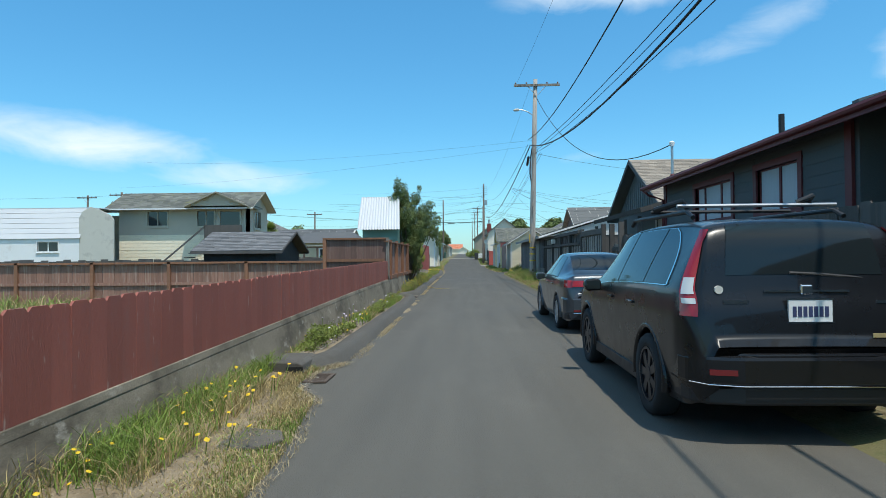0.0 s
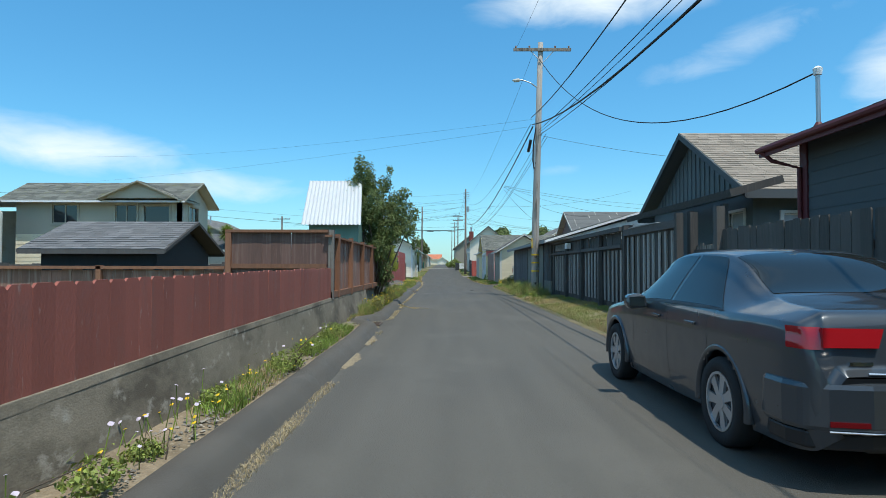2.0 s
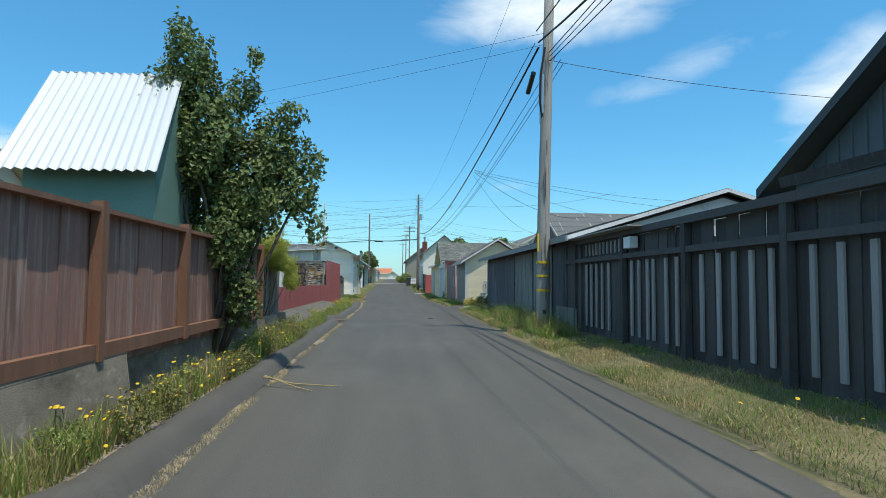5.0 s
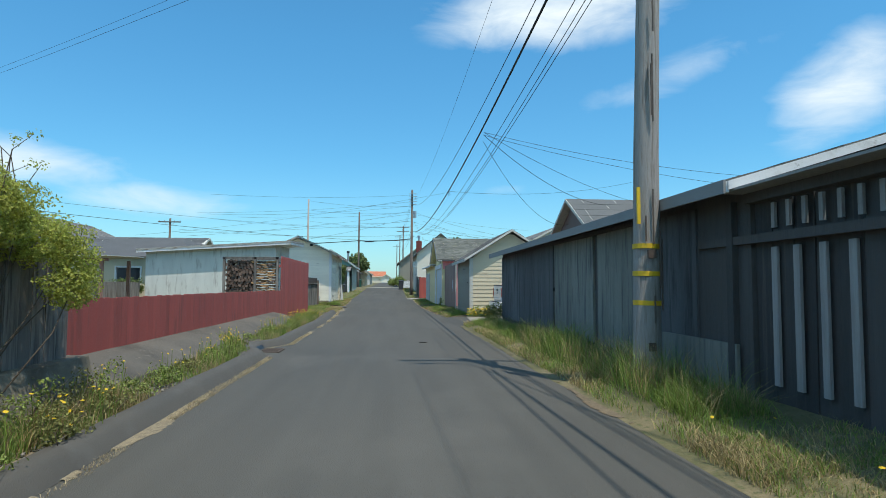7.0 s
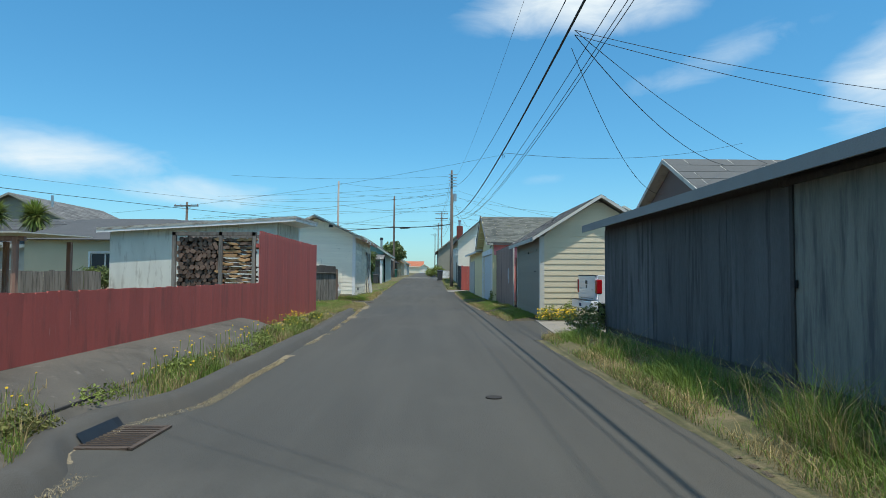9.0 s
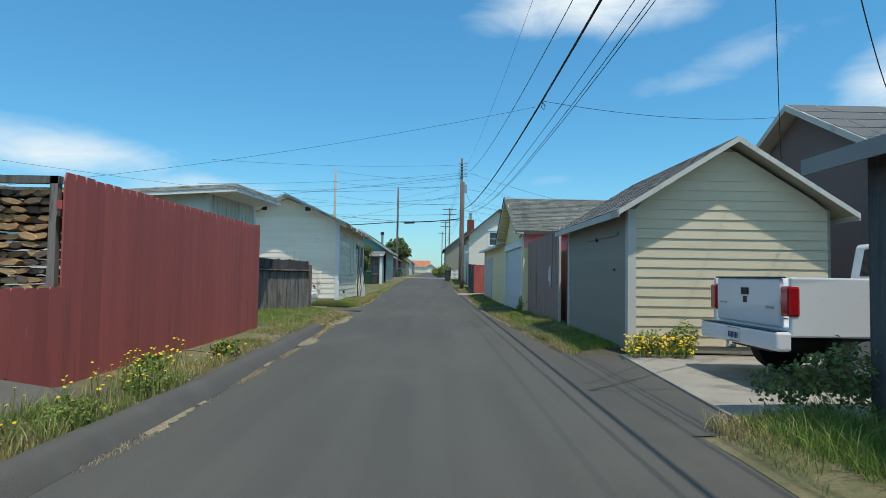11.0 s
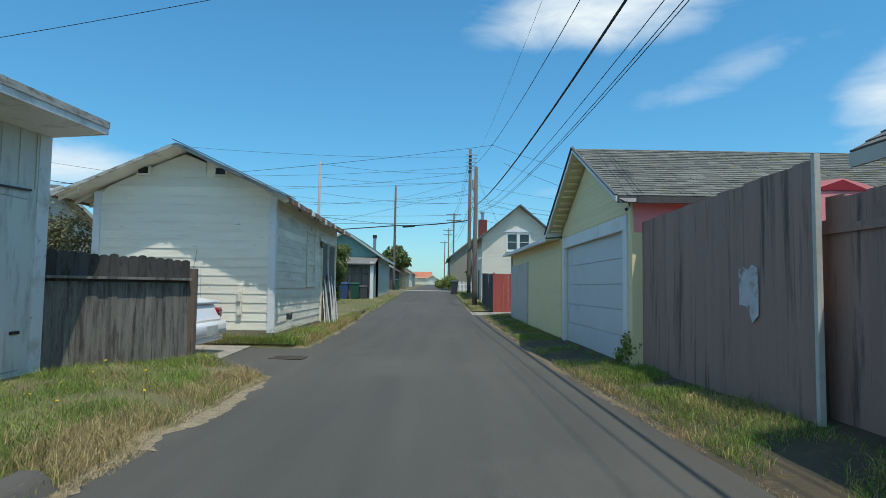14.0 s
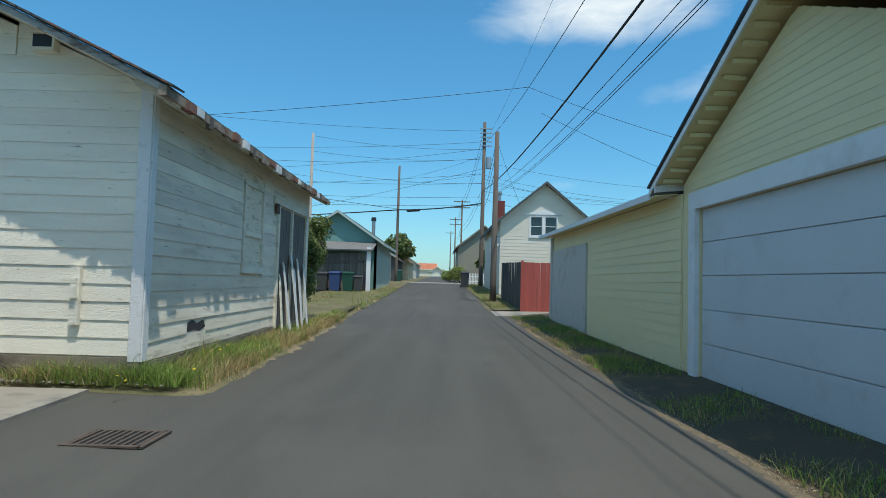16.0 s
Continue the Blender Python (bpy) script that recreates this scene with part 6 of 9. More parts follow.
wire((3.45, 46.9, 6.35), (9.6, 57.5, 4.6), 0.9, 0.008)
wire((3.3, 59.6, 6.5), (-14, 61.5, 4.1), 0.25, 0.005)
wire((3.35, 58.8, 6.45), (18, 67.5, 8.9), 0.5, 0.008)
single("cable_coil", Bits().tube([(3.36, 58.8, 6.42), (3.44, 58.8, 6.3), (3.4, 58.8, 6.18), (3.33, 58.8, 6.26), (3.36, 58.8, 6.4)], 0.012, 5), CABLE, "small hanging loop of cable on the overhead line", "cable")
wire((2.4, 77.7, 7.5), (-16, 76, 5.2), 0.2, 0.008)
wire((2.4, 77.7, 7.5), (12, 79, 5.4), 0.25, 0.007)
wire((2.95, 78.5, 6.9), (13, 84, 5.0), 0.25, 0.007)
# tangle across the crossing
for z0_, z1_, r in ((8.0, 7.6, 0.055), (10.6, 10.0, 0.01), (10.9, 11.5, 0.01)):
    wire((-4.6, 117.4, z0_), (2.95, 107.6, z1_), 0.15, r)
wire((-4.6, 117.4, 8.0), (-45, 128, 7.4), 0.5, 0.055)
for i, (z0_, z1_, x1) in enumerate(((13.5, 11.5, -20), (12.6, 9.6, -22), (12.0, 12.2, -10.4), (11.2, 11.0, -10.4), (10.0, 7.8, -26), (9.2, 9.6, -10.4))):
    wire((2.95, 107.5, z0_), (x1, 105.3 if x1 > -12 else 96 + i * 2, z1_), 0.35, 0.011)
for z0_, z1_ in ((13.6, 13.2), (12.7, 12.3), (9.0, 9.5), (8.4, 8.8)):
    wire((2.95, 107.6, z0_), (2.6, 150, z1_), 0.7, 0.014)
    wire((2.6, 150, z1_), (2.4, 185, z1_ + 0.6), 0.6, 0.014)
for z0_ in (8.4, 7.8, 7.1):
    wire((2.95, 107.5, z0_), (2.3, 88.1, z0_ * 0.97), 0.4, 0.012)
    wire((2.95, 107.5, z0_ + 1.5), (16, 101, 6.3 + z0_ * 0.1), 0.4, 0.009)
wire((2.3, 88, 8.3), (4.6, 95.0, 5.6), 0.2, 0.008)
for xa, ya, za, zb, sg in ((-30, 98, 6.6, 7.4, 0.4), (-26, 104, 8.2, 8.1, 0.5), (-24, 112, 10.4, 9.2, 0.5), (-20, 118, 7.0, 10.4, 0.4), (-18, 100, 9.4, 11.2, 0.4), (-28, 122, 12.2, 12.0, 0.5)):
    wire((xa, ya, za), (2.9, 107.4, zb), sg, 0.012)
for xa, za, zb in ((14, 7.4, 9.6), (18, 8.6, 11.0), (12, 6.2, 8.0)):
    wire((2.95, 107.5, zb), (xa, 104, za), 0.4, 0.01)
wire((-60, 60, 8.0), (-36, 62, 8.1), 0.3, 0.01)
wire((-36, 62, 8.1), (-10.4, 105.3, 9.0), 0.5, 0.01)
wire((-36, 62, 7.3), (-4.6, 117.5, 8.1), 0.5, 0.02)
splice = single("splice_box", Bits().tube([(-3.6, 116.2, 7.78), (-2.4, 114.6, 7.7)], [0.11, 0.11], 10), BLACK, "black cable splice case on an overhead cable", "splice case")

# ---- plants ----


def grass(name, label, spots, mats, h=(0.08, 0.25), w=0.008, seed=1, mix=0.5, lean=1.7, kind="stuff", category="grass", dry_fn=None):
    """Bent blades at the given places (x, y, z, scale); two materials."""
    rs = np.random.RandomState(seed)
    pts = np.array(spots, dtype=float)
    n = len(pts)
    hh = rs.uniform(h[0], h[1], n) * pts[:, 3]
    a = rs.uniform(0, 2 * np.pi, n)
    ln = rs.uniform(0.05, lean, n) * hh
    b = rs.uniform(0, 2 * np.pi, n)
    ww = w * rs.uniform(0.6, 1.5, n)
    sx, sy = np.cos(a) * ww, np.sin(a) * ww
    base = pts[:, :3]
    v = np.empty((n, 5, 3))
    v[:, 0] = base + np.stack([-sx, -sy, -0.02 + 0 * sx], 1)
    v[:, 1] = base + np.stack([sx, sy, -0.02 + 0 * sx], 1)
    mid = base + np.stack([np.cos(b) * ln * 0.35, np.sin(b) * ln * 0.35, hh * 0.6], 1)
    v[:, 2] = mid + np.stack([sx * 0.8, sy * 0.8, 0 * sx], 1)
    v[:, 3] = mid + np.stack([-sx * 0.8, -sy * 0.8, 0 * sx], 1)
    v[:, 4] = base + np.stack([np.cos(b) * ln, np.sin(b) * ln, hh], 1)
    me = bpy.data.meshes.new(name)
    faces = []
    for i in range(n):
        o = i * 5
        faces.append((o, o + 1, o + 2, o + 3))
        faces.append((o + 3, o + 2, o + 4))
    me.from_pydata(v.reshape(-1, 3).tolist(), [], faces)
    for m in mats:
        me.materials.append(m)
    patch = np.array([0.9 * noise.noise(Vector((p[0] * 1.1, p[1] * 0.8, seed))) for p in pts])
    chance = np.full(n, mix) if dry_fn is None else np.array([dry_fn(p[0], p[1]) for p in pts])
    pick = (rs.rand(n) < chance + patch).astype(np.int32)
    me.polygons.foreach_set("material_index", np.repeat(pick, 2))
    me.update()
    return tagged(new(name, me), label, category, "", kind)


def scatter(n, x0, x1, y0, y1, z, seed, clump=1.2, thin=0.0, size=(0.6, 1.3)):
    """Places over a strip, thicker in clumps; x0, x1, z may depend on y."""
    rs = random.Random(seed)
    out = []
    tries = 0
    while len(out) < n and tries < n * 12:
        tries += 1
        y = rs.uniform(y0, y1)
        a = x0(y) if callable(x0) else x0
        c = x1(y) if callable(x1) else x1
        x = rs.uniform(a, c)
        k = noise.noise(Vector((x * clump, y * clump, seed * 3.1))) * 0.5 + 0.5
        if k + rs.uniform(-0.15, 0.15) < thin:
            continue
        zz = z(x, y) if callable(z) else z
        out.append((x, y, zz + lift(y), rs.uniform(*size) * (0.5 + k)))
    return out


def leaves(bits, blobs, n, size, seed, gravity=0.2):
    """Small folded leaves over uneven clumps (x, y, z, rx, ry, rz)."""
    rs = random.Random(seed)
    total = sum(b[3] * b[4] * b[5] for b in blobs)
    for bx, by, bz, rx, ry, rz in blobs:
        m = int(n * rx * ry * rz / total)
        for _ in range(m):
            d = Vector((rs.gauss(0, 1), rs.gauss(0, 1), rs.gauss(0, 1))).normalized()
            r = rs.uniform(0.45, 1.0) ** 0.5
            r *= 0.75 + 0.55 * noise.noise(Vector((bx + d.x * 2.2, by + d.y * 2.2, bz + d.z * 2.2)))
            p = Vector((bx + d.x * rx * r, by + d.y * ry * r, bz + d.z * rz * r))
            s = size * rs.uniform(0.6, 1.4)
            out = (d + Vector((rs.uniform(-1, 1), rs.uniform(-1, 1), rs.uniform(-0.6, 1.2)))).normalized()
            side = out.cross(Vector((rs.uniform(-1, 1), rs.uniform(-1, 1), rs.uniform(-1, 1)))).normalized()
            tip = side.cross(out).normalized()
            bits.add([p, p + side * s * 0.35 + tip * s * 0.5 + out * s * 0.1, p + tip * s - out * s * gravity, p - side * s * 0.35 + tip * s * 0.5 + out * s * 0.1], [(0, 1, 2), (0, 2, 3)])
    return bits


def shrub(name, base, blobs, n, size, mat, label, category, seed, stems=7, trunk=0.05, group=""):
    t = thing(name, base, label, category, group)
    rs = random.Random(seed)
    bl = sorted(blobs, key=lambda b: -b[3] * b[5])
    for i in range(stems):
        b = bl[i % len(bl)]
        a = Vector(base) + Vector((rs.uniform(-0.15, 0.15), rs.uniform(-0.15, 0.15), 0))
        e = Vector((b[0] + rs.uniform(-0.5, 0.5) * b[3], b[1] + rs.uniform(-0.5, 0.5) * b[4], b[2] + rs.uniform(-0.2, 0.7) * b[5]))
        m = a.lerp(e, 0.5) + Vector((rs.uniform(-0.15, 0.15), rs.uniform(-0.15, 0.15), 0.1))
        part("limb" if i else "trunk", Bits().tube([a, m, e], [trunk * (1 if i == 0 else 0.6), trunk * 0.5, trunk * 0.15], 6), BARK, t, smooth=True)
    part("crown", leaves(Bits(), blobs, n, size, seed), mat, t)
    return t


VINE = surf("vine_leaf", (0.42, 0.44, 0.09), 0.6, var=0.3, scale=2, grain=20, bump=0, rnd=0.35, island=True, trans=0.5)
# big hedge bush beside the tin shed
shrub("bush", (-2.75, 26.9, 0.15), [(-2.9, 26.8, 3.25, 0.75, 0.7, 1.0), (-2.35, 27.2, 2.7, 0.8, 0.7, 0.85), (-3.0, 26.7, 4.15, 0.45, 0.45, 0.65), (-2.0, 27.3, 3.25, 0.55, 0.5, 0.6), (-2.6, 26.9, 1.9, 0.6, 0.6, 0.6), (-1.65, 27.3, 2.6, 0.4, 0.4, 0.55),
      (-3.15, 26.6, 4.6, 0.2, 0.22, 0.35), (-2.4, 27.1, 3.95, 0.35, 0.33, 0.4), (-1.75, 27.2, 3.7, 0.28, 0.28, 0.25), (-1.45, 27.3, 3.05, 0.25, 0.25, 0.3), (-3.3, 26.6, 3.6, 0.4, 0.35, 0.7), (-1.4, 27.3, 2.1, 0.2, 0.22, 0.35), (-2.2, 26.9, 4.4, 0.15, 0.2, 0.25), (-2.35, 27.1, 1.1, 0.35, 0.4, 0.6), (-2.6, 27.5, 2.2, 0.6, 0.5, 0.8)], 30000, 0.064, LEAF, "tall olive green leafy bush leaning over the fence", "bush", 3, 9, 0.05)
shrub("vine", (-2.9, 30.8, 0.2), [(-2.75, 30.6, 1.85, 0.4, 0.8, 0.3), (-2.7, 31.5, 1.7, 0.4, 0.7, 0.28), (-2.7, 30.9, 2.0, 0.32, 0.7, 0.22), (-2.5, 31.9, 1.45, 0.2, 0.35, 0.35), (-2.6, 30.2, 2.0, 0.38, 0.5, 0.28), (-2.45, 31.6, 1.3, 0.2, 0.4, 0.25), (-2.5, 30.4, 2.3, 0.12, 0.2, 0.1)], 30000, 0.026, VINE, "yellow-green fine-leaved vine on top of a board fence", "vine", 4, 12, 0.012)
wisp = random.Random(14)
vine_stems = thing("vine", (-2.75, 30.8, 1.8), "thin wiry stems rising from the vine", "vine")
for i in range(18):
    x, y, z = wisp.uniform(-2.9, -2.5), wisp.uniform(29.9, 31.8), 1.95
    dx, dy, h = wisp.uniform(-0.25, 0.3), wisp.uniform(-0.3, 0.3), wisp.uniform(0.3, 0.62)
    part("stem", Bits().tube([(x, y, z), (x + dx * 0.3, y + dy * 0.3, z + h * 0.7), (x + dx, y + dy, z + h)], [0.005, 0.004, 0.002], 5), BARK, vine_stems)
    part("leaf_tuft", leaves(Bits(), [(x + dx, y + dy, z + h, 0.07, 0.07, 0.06)], 26, 0.022, 300 + i), VINE, vine_stems)
old_fence = thing("fence", (-2.85, 31, 0.3), "grey weathered board fence below the vine", "fence")
board_fence(old_fence, 29.6, 32.4, -2.85, 0.5, 1.7, GREY_WOOD, w=0.19)
cross_boards(old_fence, -3.5, -2.85, 32.4, 0.45, 1.2, DARK_WOOD, w=0.2)
single("retaining_wall", Bits().prism([(-2.6, 0.0), (-2.72, 0.62), (-3.0, 0.62), (-3.0, -0.2), (-2.6, -0.2)], "y", 24.2, 32.6), WALL_CONCRETE, "stained concrete wall below the old fence", "wall", "structure", bevel=0.015)
shrub("bush", (-3.9, 75, 0.2), [(-3.7, 75.2, 2.0, 0.5, 0.7, 0.7), (-3.6, 75.5, 2.7, 0.45, 0.6, 0.4), (-3.8, 75.0, 1.2, 0.35, 0.5, 0.6)], 4200, 0.08, LEAF, "dark green climbing bush at the garage corner", "bush", 8, 6, 0.05)
shrub("bush", (-9.5, 64.6, 0.1), [(-9.4, 66.5, 2.1, 1.2, 1.2, 1.3), (-8.55, 66.2, 1.9, 0.8, 0.9, 1.5), (-10.8, 67, 2.4, 1.0, 1.0, 1.0)], 6500, 0.09, OLIVE_LEAF, "olive green bush behind the cream garage", "bush", 9, 7, 0.07)
shrub("bush", (-13.8, 60.6, 0.1), [(-13.9, 60.4, 1.2, 1.1, 0.6, 0.6), (-14.6, 60.5, 0.9, 0.7, 0.5, 0.5)], 3500, 0.1, LEAF, "rounded green bush below a house window", "bush", 10, 5, 0.05)
shrub("bush", (-11.8, 60.3, 0.1), [(-12.0, 60.8, 2.3, 0.5, 0.5, 0.5), (-11.8, 60.5, 1.6, 0.4, 0.4, 0.6)], 1800, 0.1, LEAF_LIGHT, "green climbing plant on a wall", "bush", 12, 4, 0.04)
shrub("bush", (1.8, 123, 1.0), [(1.5, 123, 2.1, 1.2, 1.0, 0.9), (0.4, 123.5, 1.8, 0.9, 0.8, 0.7)], 2500, 0.16, LEAF_LIGHT, "yellow-green flowering shrub at the crossing", "bush", 13, 5, 0.06)
for i, (x, y, z, r) in enumerate(((-6.0, 138, 5.6, 2.1), (-17, 150, 4.5, 4), (9.8, 118, 6.9, 2.3), (16.8, 118, 7.0, 2.5), (31, 112, 5.2, 3.2), (-34, 120, 5, 4), (-52, 110, 5, 4.5), (10, 160, 5, 4), (5.5, 125, 4.2, 1.5))):
    shrub("tree", (x, y, lift(y) - 0.1), [(x, y, z, r, r, r * 0.7), (x + r * 0.6, y, z - 0.6, r * 0.6, r * 0.6, r * 0.5), (x - r * 0.7, y + 1, z - 0.8, r * 0.6, r * 0.7, r * 0.5), (x + 0.3, y, z + r * 0.4, r * 0.5, r * 0.5, r * 0.4)], 3000, 0.45, LEAF, "dark green rounded tree behind roofs", "tree", 20 + i, 7, 0.22, "far trees")
# cabbage trees behind the far house
rs = random.Random(5)
for x, y, z in ((-25.3, 70, 4.8), (-22.9, 70, 4.7)):
    t = thing("cabbage_tree", (x, y, 0), "spiky-headed green cabbage tree behind a house", "tree", "cabbage trees")
    part("trunk", Bits().tube([(x, y, -0.1), (x, y, z - 0.3)], [0.2, 0.14], 8), BARK, t)
    bb = Bits()
    for k in range(900):
        d = Vector((rs.gauss(0, 1), rs.gauss(0, 1), rs.gauss(0.35, 0.8))).normalized()
        ln = rs.uniform(0.7, 1.35)
        s = d.cross(Vector((0, 0, 1))).normalized() * 0.035
        o = Vector((x, y, z))
        bb.add([o - s, o + s, o + d * ln * 0.6 + s, o + d * ln * 0.6 - s, o + d * ln - Vector((0, 0, 0.15))], [(0, 1, 2, 3), (3, 2, 4)])
    part("crown", bb, LEAF_LIGHT, t)

# grass and weeds
EL, ER = lambda y: edge_left(y) - kerb_back(y), edge_right
GM = [GRASS_GREEN, GRASS_DRY]


def rise_w(x, y):
    return 0.02 + 0.1 * min(1, max(0, (EL(y) - x)) / 0.8)


def rise_e(x, y):
    return 0.02 + 0.16 * min(1, max(0, x - ER(y)) / 1.3)


grass("grass", "green and dry grass beside the red fence", scatter(15000, lambda y: EL(y) - 0.3, -2.6, -3, 7.3, lambda x, y: 0.05 + 0.1 * min(1, (EL(y) + 0.1 - x)), 1, 1.6, 0.42), GM, (0.05, 0.2), 0.003, 1, dry_fn=lambda x, y: 0.2 + 0.7 * (x > -2.15))
grass("grass", "short dry grass along the asphalt edge", scatter(30000, lambda y: EL(y) - 0.5, lambda y: EL(y) + 0.12 + 0.2 * (1 - smooth(3.6, 6.4, y)), 1.5, 7.4, 0.02, 2, 1.6, 0.3), GM, (0.012, 0.06), 0.003, 2, mix=0.78)
grass("weeds", "green weeds on the soil strip below the wall", scatter(8500, lambda y: EL(y) - 0.4, -2.54, 7.5, 22, lambda x, y: 0.09, 3, 1.2, 0.54), GM, (0.02, 0.13), 0.004, 3, mix=0.22, category="weeds")
grass("weeds", "tangled yellow-green weeds below the fence", scatter(14000, lambda y: EL(y) - 0.4, -2.6, 22.0, 32.5, lambda x, y: 0.1, 4, 0.9, 0.42), GM, (0.04, 0.28), 0.003, 4, mix=0.55, category="weeds", lean=0.8)
grass("weeds", "weeds along the kerb below the concrete bank", scatter(15000, lambda y: EL(y) - 0.28, lambda y: EL(y) - 0.72, 31.5, 48, lambda x, y: 0.09 + max(0.0, -2.5 - x) * 0.36, 5, 0.8, 0.45), GM, (0.03, 0.18), 0.0035, 5, mix=0.4, category="weeds", lean=0.7)
grass("grass", "green verge grass in front of the tall red fence", scatter(12000, lambda y: EL(y) - 0.42, -3.45, 48, 56.5, lambda x, y: 0.1, 6, 1.0, 0.48), GM, (0.02, 0.08), 0.003, 6, dry_fn=lambda x, y: 0.7 if y < 54 else 0.35)
grass("grass", "green and straw-coloured grass by the black fence", scatter(36000, lambda y: EL(y) - 0.02 - (0 if y < 61 else (y - 61) * 1.1), -5.2, 55, 62.2, lambda x, y: rise_w(x, y), 7, 1.3, 0.36), GM, (0.03, 0.12), 0.003, 7, dry_fn=lambda x, y: 0.9 if x > EL(y) - 0.55 - 0.25 * noise.noise(Vector((x, y * 0.8, 4))) else 0.22)
grass("grass", "green grass at the foot of the cream garage", scatter(22000, lambda y: EL(y) - 0.03, -3.55, 65.5, 78, lambda x, y: rise_w(x, y), 8, 1.0, 0.36), GM, (0.04, 0.2), 0.0035, 8, dry_fn=lambda x, y: 0.75 if x > EL(y) - 0.22 else 0.2)
grass("grass", "weedy grass before the cream garage wall", scatter(7000, -7.4, -3.0, 65.3, 65.75, 0.1, 9, 1.2, 0.4), GM, (0.04, 0.2), 0.0035, 9, mix=0.45)
grass("grass", "grass beside the far driveway", scatter(7000, -6.5, lambda y: EL(y) + 0.1, 80, 100, 0.03, 10, 0.8, 0.3), GM, (0.05, 0.16), 0.006, 10, mix=0.25)
grass("grass", "dry yellow grass along the dark fences", scatter(60000, lambda y: ER(y) - 0.02, 4.2, 8, 31, rise_e, 11, 1.0, 0.34), GM, (0.02, 0.09), 0.0028, 11, dry_fn=lambda x, y: 0.62 if x < 3.7 else 0.3)
grass("grass", "tall seeding grass along the grey shed", scatter(30000, lambda y: ER(y) + 0.0, 3.8, 30, 46.8, rise_e, 12, 0.8, 0.42), GM, (0.03, 0.14), 0.003, 12, dry_fn=lambda x, y: 0.6 if x < ER(y) + 0.3 else 0.08)
grass("tall_grass", "tall green grass clumps along the grey shed", scatter(15000, lambda y: ER(y) + 0.35, 3.75, 31.5, 46.6, rise_e, 22, 1.3, 0.54), GM, (0.1, 0.27), 0.0026, 22, mix=0.08, lean=1.7)
grass("tall_grass", "knee-high seeding grass around the pole foot", scatter(4200, 3.05, 3.75, 32.0, 38.5, 0.13, 27, 1.5, 0.52), GM, (0.22, 0.5), 0.0026, 27, mix=0.3, lean=0.9)
grass("tall_grass", "tall pale seed stalks near the pole", scatter(1000, 3.0, 3.8, 31.5, 46, 0.15, 13, 0.8, 0.5), GM, (0.22, 0.42), 0.0022, 13, mix=0.75, lean=1.2)
grass("grass", "short green and dry grass beside the garages", scatter(22000, lambda y: ER(y) - 0.02, 3.55, 51.7, 62, lambda x, y: 0.02 + 0.12 * min(1, max(0, x - ER(y)) / 1.0), 14, 1.2, 0.44), GM, (0.02, 0.1), 0.003, 14, dry_fn=lambda x, y: 0.6 if x < ER(y) + 0.2 else 0.1)
grass("grass", "dry grass along the yellow garage", scatter(11000, lambda y: ER(y) - 0.02, 3.25, 62, 79.8, lambda x, y: 0.02 + 0.09 * min(1, max(0, x - ER(y)) / 0.8), 15, 1.0, 0.42), GM, (0.02, 0.09), 0.0035, 15, dry_fn=lambda x, y: 0.55 if x < ER(y) + 0.25 else 0.15)
grass("grass", "grass around the brown pole", scatter(5000, 1.8, 2.9, 82.5, 110, 0.05, 16, 0.8, 0.25), GM, (0.05, 0.15), 0.006, 16, mix=0.4)
grass("grass", "yard grass with weeds behind the fence", scatter(9000, -20, -3, 8, 18.9, -0.06, 17, 0.5, 0.3), GM, (0.12, 0.4), 0.012, 17, mix=0.5)
STRAW = surf("pale_straw", (0.42, 0.34, 0.2), 0.9, var=0.2, scale=3, bump=0, rnd=0.3, island=True)
grass("straw", "dry straw and dust in the gutter", scatter(14000, lambda y: EL(y) + 0.02, lambda y: EL(y) + 0.14, 8, 57, 0.004, 18, 0.9, 0.52), [STRAW, STRAW], (0.006, 0.014), 0.0022, 18, lean=7.0, category="straw")
grass("straw", "pale straw litter round the broken kerb end and verge edge", scatter(7000, lambda y: EL(y) - 0.18 - (0 if y < 61 else (y - 61) * 1.1), lambda y: EL(y) + 0.08 - (0 if y < 61 else (y - 61) * 1.1), 55.5, 62.2, 0.012, 64, 1.6, 0.46), [STRAW, STRAW], (0.008, 0.02), 0.0026, 64, lean=7.0, category="straw")
grass("straw", "dry straw strewn over the drain grate and asphalt edge", scatter(3200, lambda y: EL(y) - 0.1, lambda y: EL(y) + 0.2 + 0.22 * (1 - smooth(3.6, 6.4, y)), 3.0, 8.6, 0.022, 63, 2.6, 0.5), [STRAW, STRAW], (0.008, 0.02), 0.0024, 63, lean=7.0, category="straw")
grass("straw", "dry straw litter along the verge edge", scatter(3500, lambda y: EL(y) - 0.1, lambda y: EL(y) + 0.1, 66, 78, 0.006, 19, 0.9, 0.5), [STRAW, STRAW], (0.006, 0.014), 0.0022, 19, lean=7.0, category="straw")
grass("straw", "dry straw litter along the grass edge", scatter(8000, lambda y: ER(y) - 0.12, lambda y: ER(y) + 0.1, 53, 78, 0.006, 20, 0.9, 0.5), [STRAW, STRAW], (0.006, 0.014), 0.0022, 20, lean=7.0, category="straw")




